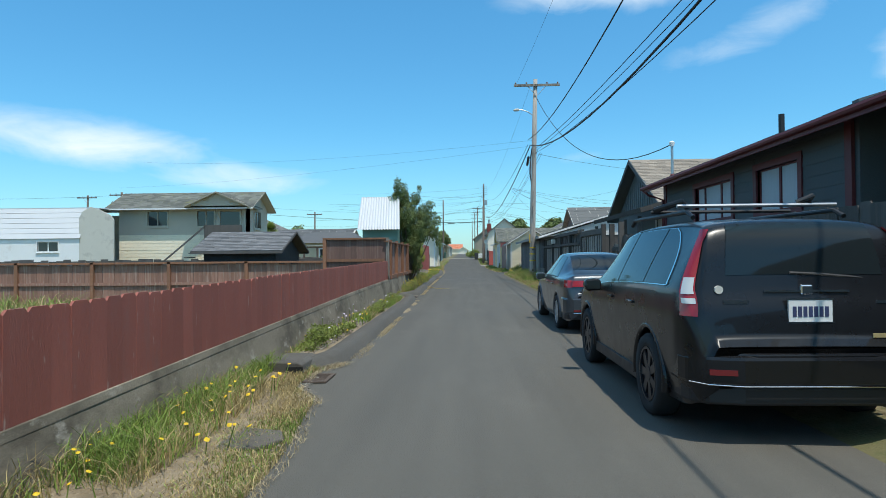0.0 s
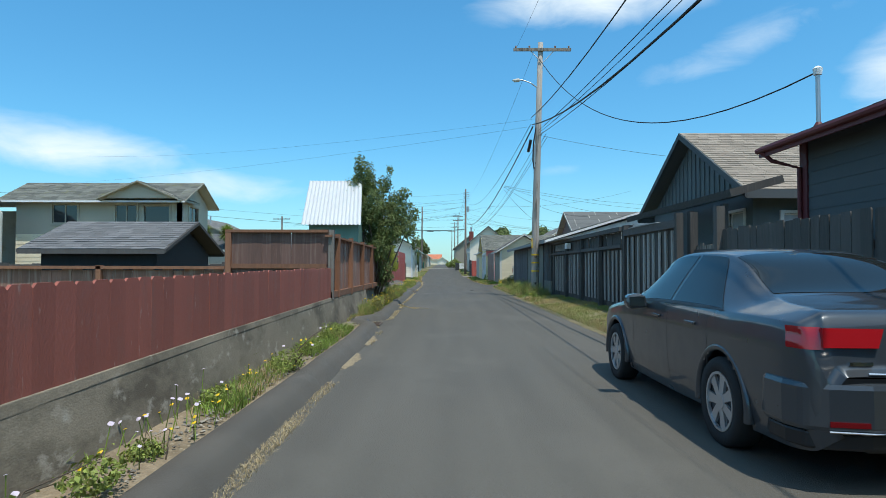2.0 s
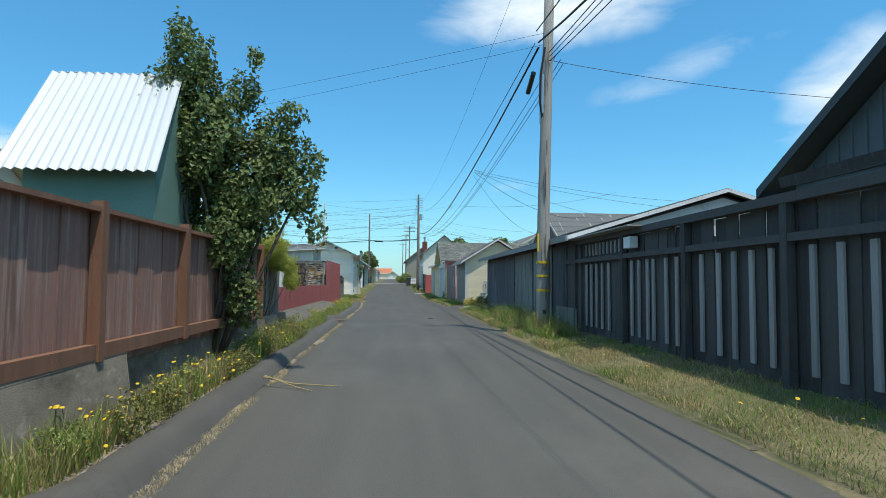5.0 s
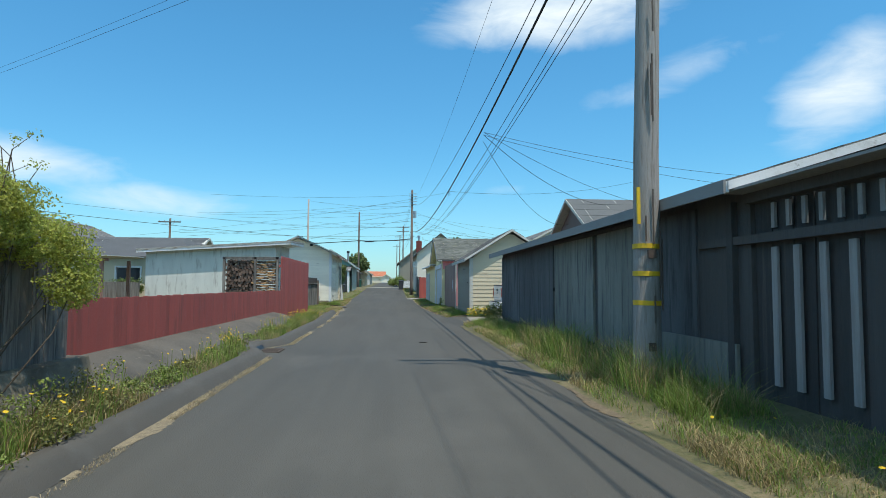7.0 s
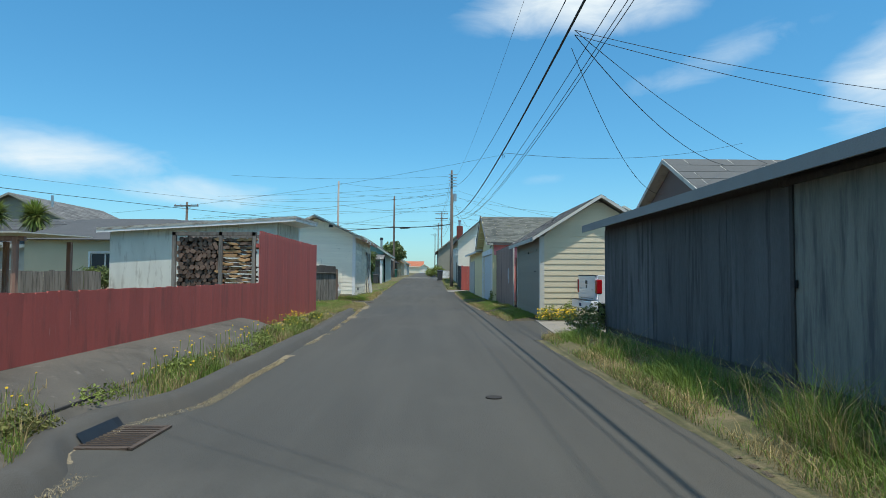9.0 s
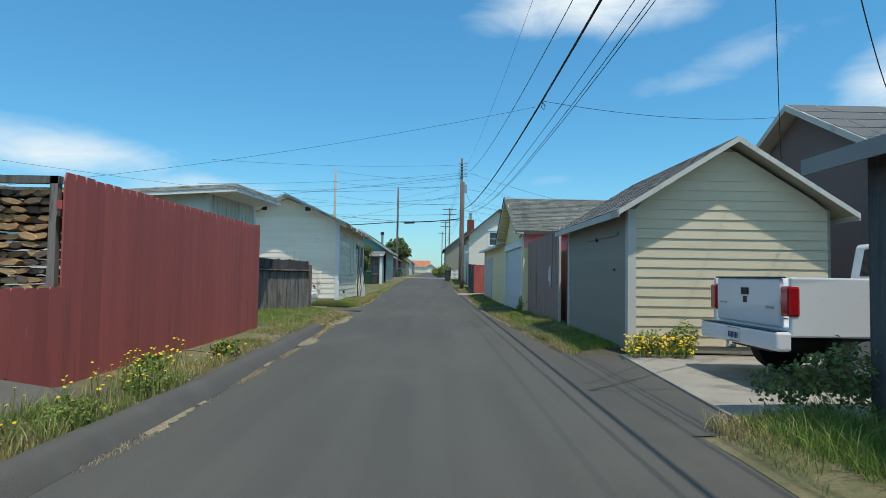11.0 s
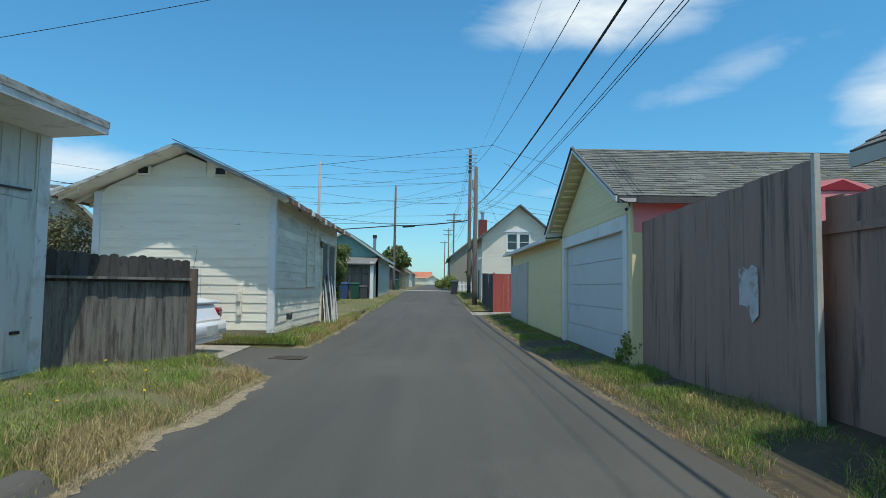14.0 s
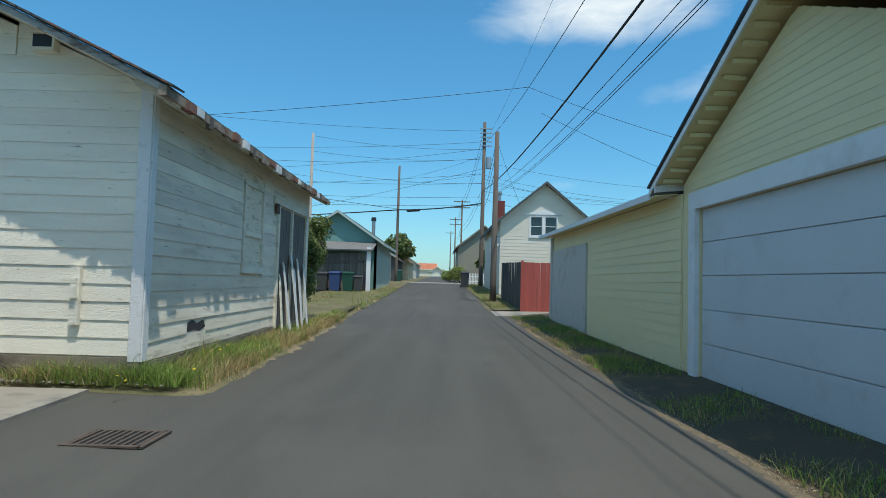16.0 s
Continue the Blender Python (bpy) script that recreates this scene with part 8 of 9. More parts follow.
            x0, x1 = side * (wm - 0.03), side * (wm - 0.34)
            arc = [(ax + ra * 1.01 * math.cos(math.pi * k / 16), wheel_r + ra * 1.01 * math.sin(math.pi * k / 16)) for k in range(17)]
            ln.add([(x0, y, z) for y, z in arc] + [(x1, y, z) for y, z in arc], [(k, k + 17, k + 18, k + 1) for k in range(16)] + [tuple(range(17, 34))])
            part("wheel_arch_liner", ln, BLACK, t)
            tr = Bits()
            for k in range(19):
                a = math.pi * (k / 18 * 1.1 - 0.05)
                for rad, px in ((ra - 0.012, wm - 0.09), (ra - 0.012, wm - 0.018), (ra + 0.014, wm - 0.01), (ra + 0.034, wm - 0.02), (ra + 0.034, wm - 0.09)):
                    tr.v.append((side * px, ax + rad * math.cos(a), wheel_r + rad * math.sin(a)))
            for k in range(18):
                for j in range(5):
                    q = (k * 5 + j, k * 5 + (j + 1) % 5, (k + 1) * 5 + (j + 1) % 5, (k + 1) * 5 + j)
                    tr.f.append(q if side < 0 else q[::-1])
            part("wheel_arch", tr, paint, t, smooth=True)
    t.location = place
    t.rotation_euler = (0, 0, turn)
    return t, patch, sh


def plate_on(t, x, z, y, wide=0.305, tall=0.155, out=-1, chars=7, face=None, ink=None):
    p = part("number_plate", Bits().box(x - wide / 2, x + wide / 2, y - 0.008, y + 0.008, z - tall / 2, z + tall / 2), face or PLATE, t)
    for k in range(chars):
        w = wide * 0.86 / chars
        x0 = x - wide * 0.43 + k * w
        part("plate_bar", Bits().box(x0 + w * 0.15, x0 + w * 0.85, y - 0.011, y - 0.008, z - tall * 0.28, z + tall * 0.2), ink or PLATE_INK, p)
    part("plate_frame", Bits().box(x - wide / 2 - 0.01, x + wide / 2 + 0.01, y - 0.01, y + 0.006, z + tall / 2, z + tall / 2 + 0.012).box(x - wide / 2 - 0.01, x + wide / 2 + 0.01, y - 0.01, y + 0.006, z - tall / 2 - 0.012, z - tall / 2), CHROME, p)


def mirror_on(t, side, x, y, z, mat):
    m = part("mirror", Bits().prism([(x + 0.03, z - 0.06), (x + 0.2, z - 0.075), (x + 0.235, z - 0.02), (x + 0.22, z + 0.06), (x + 0.1, z + 0.08), (x + 0.04, z + 0.05)] if side > 0 else [(-x - 0.04, z + 0.05), (-x - 0.1, z + 0.08), (-x - 0.22, z + 0.06), (-x - 0.235, z - 0.02), (-x - 0.2, z - 0.075), (-x - 0.03, z - 0.06)], "y", y - 0.06, y + 0.07), mat, t, bevel=0.025)
    part("mirror_arm", Bits().box(min(side * (x - 0.03), side * (x + 0.06)), max(side * (x - 0.03), side * (x + 0.06)), y - 0.02, y + 0.05, z - 0.06, z - 0.02), BLACK, m)
    part("mirror_glass", Bits().box(min(side * (x + 0.06), side * (x + 0.205)), max(side * (x + 0.06), side * (x + 0.205)), y - 0.064, y - 0.058, z - 0.045, z + 0.045), CAR_GLASS, m)


# dark compact SUV
SUV = [(0.0, 0.42, 0.64, 0.72, 0.72, 0.66), (0.02, 0.37, 0.72, 0.85, 0.785, 0.71), (0.05, 0.33, 0.87, 0.99, 0.825, 0.74), (0.1, 0.3, 1.0, 1.13, 0.855, 0.745), (0.145, 0.28, 1.06, 1.36, 0.875, 0.72), (0.19, 0.27, 1.08, 1.53, 0.885, 0.69), (0.26, 0.26, 1.085, 1.62, 0.9, 0.665),
       (0.44, 0.25, 1.085, 1.65, 0.905, 0.64), (0.7, 0.24, 1.08, 1.67, 0.91, 0.62), (1.5, 0.22, 1.06, 1.69, 0.91, 0.61), (2.3, 0.22, 1.03, 1.67, 0.91, 0.61), (2.75, 0.22, 1.01, 1.58, 0.91, 0.60), (3.15, 0.22, 1.0, 1.33, 0.91, 0.63),
       (3.45, 0.22, 0.99, 1.1, 0.905, 0.70), (3.6, 0.22, 0.98, 1.06, 0.90, 0.74), (4.1, 0.23, 0.9, 1.0, 0.88, 0.72), (4.4, 0.26, 0.8, 0.88, 0.80, 0.62), (4.55, 0.35, 0.65, 0.72, 0.6, 0.45)]


def tail_y(keys, z):
    """How far ahead of the tail's foot the back of the car lies at a height, on its middle line."""
    k = np.array(keys)
    i = int(np.argmax(k[:, 3]))
    return float(np.interp(z, k[:i + 1, 3], k[:i + 1, 0]))


def corner_lamp(t, shell, keys, side, name, z0, z1, a, reach, mat, out):
    """A lamp that wraps from the tail round the car's corner."""
    b = Bits()
    nz, nc = 14, 9
    for i in range(nz + 1):
        z = z0 + (z1 - z0) * i / nz
        s0 = tail_y(keys, z)
        for k in range(nc + 1):
            s = s0 + a + (reach(z) - a) * k / nc
            ring = shell.ring(s)
            zs = [p[1] for p in ring]
            x = float(np.interp(z, zs, [p[0] for p in ring]))
            w = k / nc
            b.v.append((side * (x + out * (0.3 + 0.7 * w)), s - out * (1 - 0.8 * w), z))
    for i in range(nz):
        for k in range(nc):
            q = (i * (nc + 1) + k, i * (nc + 1) + k + 1, (i + 1) * (nc + 1) + k + 1, (i + 1) * (nc + 1) + k)
            b.f.append(q if side > 0 else q[::-1])
    return part(name, b, mat, t, smooth=True)


SUV_AT = (2.32, 4.42, 0.0)
# dark rims: the shade inside the wheel arches is put into their colour
suv, sp, suv_shell = car("suv", SUV_AT, 0.0, SUV, (0.95, 3.57), 0.35, PAINT_BLACK, "black compact suv with roof bars and red tail lamps", windows=((lambda v: 0.52 + 0.42 * v ** 3, 1.14), (1.165, 2.05), (2.08, lambda v: 3.1 - 0.36 * v)), rear=(0.12, 0.25, 3.0), front=(2.78, 3.4), rim_mat=ALLOY_DARK, spokes=7, cat="car")
for side in (1, -1):
    corner_lamp(suv, suv_shell, SUV, side, "tail_lamp", 0.93, 1.57, 0.02, lambda z: 0.125 - 0.07 * (z - 0.93), LAMP_RED, 0.014)
    corner_lamp(suv, suv_shell, SUV, side, "reverse_lamp", 1.09, 1.21, 0.025, lambda z: 0.085, LAMP_CLEAR, 0.02)
    corner_lamp(suv, suv_shell, SUV, side, "reverse_lamp", 1.02, 1.06, 0.025, lambda z: 0.085, LAMP_CLEAR, 0.02)
    sp("window_surround", 0.52, 3.1, ROWS_LOW - 0.0, ROWS_LOW + 0.15, CHROME, 0.006, side)
    sp("window_surround", 0.94, 2.76, ROWS_LOW + ROWS_SIDE - 0.58, ROWS_LOW + ROWS_SIDE - 0.48, CHROME, 0.006, side)
    sp("window_surround", lambda v: 0.495 + 0.42 * v ** 3, lambda v: 0.52 + 0.42 * v ** 3, ROWS_LOW + 0.1, ROWS_LOW + ROWS_SIDE - 0.52, CHROME, 0.007, side)
    mirror_on(suv, side, 0.86, 2.72, 1.04, PAINT_BLACK)
    for y in (1.35, 2.15):
        part("door_handle", Bits().box(side * 0.905 - 0.012, side * 0.905 + 0.012, y, y + 0.18, 0.93, 0.955), PAINT_BLACK, suv, bevel=0.008)
    part("sill_trim", Bits().box(side * 0.84 - 0.03, side * 0.84 + 0.03, 1.36, 3.14, 0.22, 0.34), BLACK, suv, bevel=0.01)
    part("roof_bar", Bits().tube([(side * 0.6, 0.62, 1.68), (side * 0.6, 0.75, 1.735), (side * 0.6, 2.3, 1.75), (side * 0.6, 2.42, 1.7)], 0.02, 8), BLACK, suv)
    part("reflector", Bits().slab((side * 0.55, -0.052, 0.56), (side * 0.73, -0.008, 0.56), (side * 0.73, -0.008, 0.52), (side * 0.55, -0.052, 0.52), 0.008 * side), LAMP_DARK, suv)
for y in (0.82, 1.55):
    part("crossbar", Bits().tube([(-0.66, y, 1.79), (0.66, y, 1.79)], 0.016, 8), STEEL if y < 1.2 else BLACK, suv)
part("roof_cradle", Bits().tube([(-0.62, 1.55, 1.81), (-0.45, 1.3, 1.87), (-0.3, 1.6, 1.84)], 0.03, 8), BLACK, suv)
part("roof_cradle", Bits().tube([(0.35, 0.85, 1.81), (0.45, 0.8, 1.86), (0.5, 1.0, 1.81)], 0.025, 8), BLACK, suv)
plate_on(suv, 0.0, 0.97, tail_y(SUV, 0.97) - 0.012)
part("tailgate_trim", Bits().box(-0.3, 0.3, 0.072, 0.095, 1.1, 1.115), CHROME, suv)
part("emblem", Bits().box(-0.045, 0.045, 0.068, 0.1, 1.08, 1.155), CHROME, suv, bevel=0.012)
part("badge", Bits().box(-0.6, -0.42, 0.055, 0.09, 1.02, 1.045), CHROME, suv)
part("badge", Bits().box(0.48, 0.58, 0.055, 0.09, 1.02, 1.04), CHROME, suv)
part("badge", Bits().tube([(-0.62, 0.11, 1.12), (-0.62, 0.078, 1.12)], 0.03, 12), PALE_GREY, suv)
part("sticker", Bits().box(0.42, 0.56, 0.005, 0.04, 0.78, 0.81), GRASS_DRY, suv)
SUV_BUMPER = [(-0.84, 0.52), (-0.875, 0.4), (-0.875, 0.22), (-0.845, 0.1), (-0.74, 0.0), (-0.5, -0.055), (0.5, -0.055), (0.74, 0.0), (0.845, 0.1), (0.875, 0.22), (0.875, 0.4), (0.84, 0.52)]
part("rear_bumper", Bits().prism(SUV_BUMPER, "z", 0.44, 0.655), PAINT_BLACK, suv, bevel=0.03)
part("bumper_skirt", Bits().prism([(x * 0.97, y * 0.9 + 0.03) for x, y in SUV_BUMPER], "z", 0.3, 0.44), BLACK, suv, bevel=0.02)
# chrome line added for the reflection along the bumper's lower edge
part("bumper_strip", Bits().tube([(-0.84, 0.09, 0.46), (-0.73, 0.0, 0.45), (-0.5, -0.055, 0.445), (0.5, -0.055, 0.445), (0.73, 0.0, 0.45), (0.84, 0.09, 0.46)], 0.0045, 6), CHROME, suv)
part("bumper_step", Bits().prism([(-0.62, 0.03), (-0.4, -0.04), (0.4, -0.04), (0.62, 0.03), (0.5, 0.1), (-0.5, 0.1)], "z", 0.64, 0.672), PAINT_BLACK, suv, bevel=0.015)
part("wiper", Bits().tube([(0.42, 0.125, 1.2), (0.1, 0.12, 1.23), (-0.1, 0.12, 1.24)], 0.012, 6), BLACK, suv)
part("exhaust", Bits().tube([(0.55, 0.05, 0.3), (0.55, 0.3, 0.3)], 0.03, 10), STEEL, suv)

# grey saloon
SALOON = [(0.0, 0.34, 0.60, 0.68, 0.70, 0.62), (0.02, 0.3, 0.68, 0.78, 0.77, 0.69), (0.04, 0.27, 0.79, 0.9, 0.805, 0.71), (0.065, 0.25, 0.9, 0.99, 0.825, 0.71), (0.1, 0.24, 0.945, 1.03, 0.84, 0.7), (0.25, 0.22, 0.96, 1.05, 0.87, 0.68), (0.6, 0.21, 0.965, 1.075, 0.885, 0.65), (0.85, 0.2, 0.96, 1.13, 0.89, 0.61),
          (1.25, 0.2, 0.95, 1.34, 0.89, 0.57), (1.55, 0.2, 0.945, 1.42, 0.89, 0.56), (2.1, 0.19, 0.94, 1.45, 0.89, 0.57), (2.6, 0.19, 0.93, 1.41, 0.89, 0.57), (3.0, 0.19, 0.92, 1.2, 0.885, 0.60), (3.3, 0.19, 0.91, 1.01, 0.88, 0.66),
          (3.6, 0.19, 0.88, 0.955, 0.875, 0.68), (4.2, 0.2, 0.78, 0.85, 0.84, 0.62), (4.5, 0.25, 0.66, 0.72, 0.74, 0.5), (4.63, 0.34, 0.55, 0.6, 0.55, 0.4)]
saloon, sp, sal_shell = car("saloon_car", (2.44, 10.66, 0.0), 0.0, SALOON, (1.03, 3.68), 0.318, PAINT_GREY, "dark grey saloon car with silver wheel covers", windows=((lambda v: 1.02 + 0.5 * v, 1.98), (2.04, lambda v: 3.05 - 0.45 * v)), rear=(0.8, 1.42, 0.7), front=(2.66, 3.26), rim_mat=ALLOY, spokes=7)
for side in (1, -1):
    corner_lamp(saloon, sal_shell, SALOON, side, "tail_lamp", 0.82, 0.945, 0.006, lambda z: 0.16, LAMP_RED, 0.008)
    part("tail_lamp_inner", Bits().slab((side * 0.4, 0.035, 0.935), (side * 0.74, 0.045, 0.94), (side * 0.74, 0.03, 0.83), (side * 0.44, 0.02, 0.83), 0.02 * side), LAMP_RED, saloon)
    sp("window_strip", 1.0, 3.05, ROWS_LOW - 0.4, ROWS_LOW + 0.1, BLACK, 0.006, side)
    mirror_on(saloon, side, 0.84, 2.62, 0.95, PAINT_GREY)
    for y in (1.42, 2.2):
        part("door_handle", Bits().box(side * 0.885 - 0.012, side * 0.885 + 0.012, y, y + 0.18, 0.83, 0.855), PAINT_GREY, saloon, bevel=0.008)
    for y in (1.22, 2.04, 3.02):
        sp("door_seam", y, y + 0.006, 2, ROWS_LOW - 0.5, BLACK, 0.001, side, ns=1)
plate_on(saloon, 0.0, 0.8, 0.012, 0.3, 0.14, face=BLACK, ink=PLATE)
part("emblem", Bits().tube([(0, 0.085, 0.94), (0, 0.025, 0.94)], 0.05, 20), CHROME, saloon)
part("emblem_ring", Bits().tube([(0, 0.025, 0.94), (0, 0.021, 0.94)], 0.039, 20), BLACK, saloon)
part("badge", Bits().box(-0.6, -0.47, 0.005, 0.05, 0.735, 0.755), CHROME, saloon)
SALOON_BUMPER = [(-0.84, 0.5), (-0.88, 0.38), (-0.875, 0.2), (-0.83, 0.07), (-0.72, 0.0), (-0.5, -0.04), (0.5, -0.04), (0.72, 0.0), (0.83, 0.07), (0.875, 0.2), (0.88, 0.38), (0.84, 0.5)]
part("rear_bumper", Bits().prism(SALOON_BUMPER, "z", 0.36, 0.64), PAINT_GREY, saloon, bevel=0.035)
part("bumper_skirt", Bits().prism([(x * 0.97, y * 0.9 + 0.03) for x, y in SALOON_BUMPER], "z", 0.26, 0.36), BLACK, saloon, bevel=0.015)
for side in (1, -1):
    part("reflector", Bits().slab((side * 0.52, -0.038, 0.43), (side * 0.72, -0.002, 0.43), (side * 0.72, -0.002, 0.4), (side * 0.52, -0.038, 0.4), 0.008 * side), LAMP_DARK, saloon)
part("tailgate_strip", Bits().tube([(-0.5, 0.004, 0.69), (-0.3, -0.004, 0.685), (0.3, -0.004, 0.685), (0.5, 0.004, 0.69)], 0.008, 6), CHROME, saloon)
part("bumper_trim", Bits().tube([(-0.72, 0.0, 0.372), (-0.5, -0.04, 0.37), (0.5, -0.04, 0.37), (0.72, 0.0, 0.372)], 0.006, 6), CHROME, saloon)
part("rear_diffuser", Bits().box(-0.5, 0.5, 0.03, 0.2, 0.24, 0.36), BLACK, saloon, bevel=0.02)

# white saloon on the pad
OLD = [(0.0, 0.4, 0.6, 0.66, 0.7, 0.58), (0.04, 0.34, 0.64, 0.74, 0.8, 0.66), (0.1, 0.3, 0.72, 0.86, 0.83, 0.66), (0.17, 0.28, 0.86, 0.95, 0.845, 0.64), (0.4, 0.26, 0.9, 1.0, 0.86, 0.62), (0.8, 0.24, 0.9, 1.02, 0.87, 0.6), (1.1, 0.24, 0.9, 1.2, 0.87, 0.56), (1.5, 0.24, 0.9, 1.36, 0.87, 0.54),
       (2.2, 0.24, 0.88, 1.38, 0.87, 0.55), (2.7, 0.24, 0.87, 1.22, 0.87, 0.58), (3.1, 0.24, 0.86, 0.97, 0.86, 0.64), (3.9, 0.24, 0.78, 0.86, 0.84, 0.62), (4.4, 0.3, 0.6, 0.66, 0.7, 0.5)]
white_car, sp, _ = car("saloon_car", (-4.1, 63.25, 0.05), math.pi / 2, OLD, (0.95, 3.5), 0.3, PAINT_WHITE, "old white saloon car on a concrete pad", windows=((1.2, 1.9), (1.98, 2.6)), rear=(0.92, 1.4, 0.9), front=(2.4, 3.0))
for side in (1, -1):
    lens = part("tail_lamp", Bits().box(min(side * 0.56, side * 0.8), max(side * 0.56, side * 0.8), 0.03, 0.2, 0.67, 0.87), LAMP_MID, white_car, bevel=0.04)
    part("lamp_bar", Bits().box(min(side * 0.565, side * 0.795), max(side * 0.565, side * 0.795), 0.024, 0.032, 0.745, 0.755).box(min(side * 0.565, side * 0.795), max(side * 0.565, side * 0.795), 0.024, 0.032, 0.8, 0.81), BLACK, lens)
part("bumper", Bits().box(-0.85, 0.85, -0.07, 0.5, 0.34, 0.63), PAINT_WHITE, white_car, bevel=0.09, smooth=True)
part("apron", Bits().box(-0.8, 0.8, 0.0, 0.5, 0.24, 0.36), PAINT_WHITE, white_car, bevel=0.04, smooth=True)
part("plate_recess", Bits().box(-0.27, 0.27, -0.078, -0.06, 0.4, 0.56), PALE_GREY, white_car, bevel=0.006)
part("spoiler", Bits().slab((-0.7, 0.08, 0.99), (0.7, 0.08, 0.99), (0.66, 0.4, 1.05), (-0.66, 0.4, 1.05), 0.05), PAINT_WHITE, white_car, bevel=0.02)
part("lid_badge", Bits().box(-0.42, -0.2, 0.09, 0.1, 0.8, 0.82), STEEL, white_car)
part("aerial", Bits().tube([(0.6, 0.4, 0.98), (0.62, 0.42, 1.75)], 0.004, 5), STEEL, white_car)

# white pickup in the driveway: tail towards the alley
pickup = thing("pickup_truck", (0, 0, 0), "white pickup truck with closed tailgate parked on the driveway", "truck")
pw = 0.97
bed = Bits().box(-pw, -pw + 0.07, 0.06, 2.0, 0.62, 1.3).box(pw - 0.07, pw, 0.06, 2.0, 0.62, 1.3).box(-pw + 0.07, pw - 0.07, 1.93, 2.0, 0.7, 1.3).box(-pw + 0.07, pw - 0.07, 0.06, 1.93, 0.64, 0.72)
part("bed", bed, PAINT_WHITE, pickup, bevel=0.02)
tg = part("tailgate", Bits().box(-0.78, 0.78, 0.03, 0.09, 0.72, 1.29), PAINT_WHITE, pickup, bevel=0.02)
part("handle", Bits().box(-0.09, 0.09, 0.015, 0.04, 1.08, 1.17), BLACK, tg, bevel=0.01)
part("emblem", Bits().box(-0.04, 0.04, 0.02, 0.035, 0.98, 1.06), BLACK, tg)
part("badge", Bits().box(-0.68, -0.5, 0.022, 0.035, 0.95, 0.975), STEEL, tg)
part("badge", Bits().box(0.5, 0.66, 0.022, 0.035, 0.93, 0.96), STEEL, tg)
part("tailgate_cap", Bits().box(-0.8, 0.8, 0.02, 0.1, 1.29, 1.31), BLACK, pickup)
for side in (1, -1):
    part("tail_lamp", Bits().box(min(side * 0.8, side * 0.985), max(side * 0.8, side * 0.985), 0.02, 0.16, 0.85, 1.2), LAMP_RED, pickup, bevel=0.03)
bp = part("rear_bumper", Bits().box(-0.98, 0.98, -0.12, 0.06, 0.46, 0.68), PAINT_WHITE, pickup, bevel=0.03)
part("bumper_pad", Bits().box(-0.95, 0.95, -0.12, 0.02, 0.68, 0.69), BLACK, pickup)
plate_on(pickup, 0.0, 0.57, -0.125)
part("tow_ball", Bits().tube([(0, -0.1, 0.42), (0, -0.2, 0.42), (0, -0.2, 0.5)], 0.025, 8), STEEL, pickup)
cab = Bits()
cab.prism([(2.02, 0.6), (2.02, 1.3), (2.12, 1.8), (3.4, 1.8), (4.0, 1.28), (5.3, 1.15), (5.45, 0.6)], "x", -0.94, 0.94)
part("cab", cab, PAINT_WHITE, pickup, bevel=0.05)
part("rear_window", Bits().slab((-0.7, 2.02, 1.34), (0.7, 2.02, 1.34), (0.7, 2.1, 1.72), (-0.7, 2.1, 1.72), -0.01), CAR_GLASS, pickup)
for side in (1, -1):
    part("side_window", Bits().prism([(2.25, 1.34), (2.3, 1.7), (3.35, 1.7), (3.8, 1.34)], "x", side * 0.94, side * 0.948), CAR_GLASS, pickup)
    for y in (0.95, 4.55):
        w = part("wheel", Bits().tube([(side * 0.72, y, 0.37), (side * 0.95, y, 0.37)], 0.37, 24), RUBBER, pickup)
        part("rim", Bits().tube([(side * 0.93, y, 0.37), (side * 0.958, y, 0.37)], 0.22, 20), ALLOY, w)
part("chassis", Bits().box(-0.5, 0.5, 0.1, 5.2, 0.4, 0.64), BLACK, pickup)
pickup.location = (4.3, 49.15, 0.06)
pickup.rotation_euler = (0, 0, -math.pi / 2)

# ---- loose things along the alley ----
# firewood rack
rack = thing("firewood_rack", (-4.5, 48.1, 0.1), "wooden rack full of split firewood", "firewood")
posts(rack, [(-5.45, 47.7), (-4.4, 47.7), (-3.65, 47.7), (-5.45, 48.6), (-3.65, 48.6)], 0.05, 2.3, GREY_WOOD, 0.08)
part("rail", Bits().box(-5.5, -3.6, 47.66, 47.74, 2.22, 2.3), GREY_WOOD, rack)
part("rail", Bits().box(-5.5, -3.6, 48.56, 48.64, 2.22, 2.3), GREY_WOOD, rack)
rs = random.Random(2)
logm = []
for k in range(6):
    n = rs.choice((5, 6, 7))
    bb = Bits()
    ring = [(math.cos(2 * math.pi * i / n) * rs.uniform(0.05, 0.075), math.sin(2 * math.pi * i / n) * rs.uniform(0.04, 0.06)) for i in range(n)]
    bb.prism(ring, "y", -0.2, 0.2)
    logm.append([mesh_of("log", bb, FIREWOOD), mesh_of("log", bb, FIREWOOD_DARK)])
z = 0.75
row = 0
while z < 2.18:
    x = -5.36 + (row % 2) * 0.05
    while x < -3.7:
        dark = x < -4.45
        if rs.random() < 0.985:
            piece("log", rs.choice(logm)[1 if dark or rs.random() < 0.3 else 0], rack, (x, 47.95 + rs.uniform(-0.06, 0.04), z + rs.uniform(-0.01, 0.01)), (0, rs.uniform(0, 6.28) if dark else rs.uniform(-0.25, 0.25), 0), None if dark else (rs.uniform(1.2, 1.9), 1, rs.uniform(0.55, 0.8)))
        x += rs.uniform(0.1, 0.125)
    z += 0.092
    row += 1

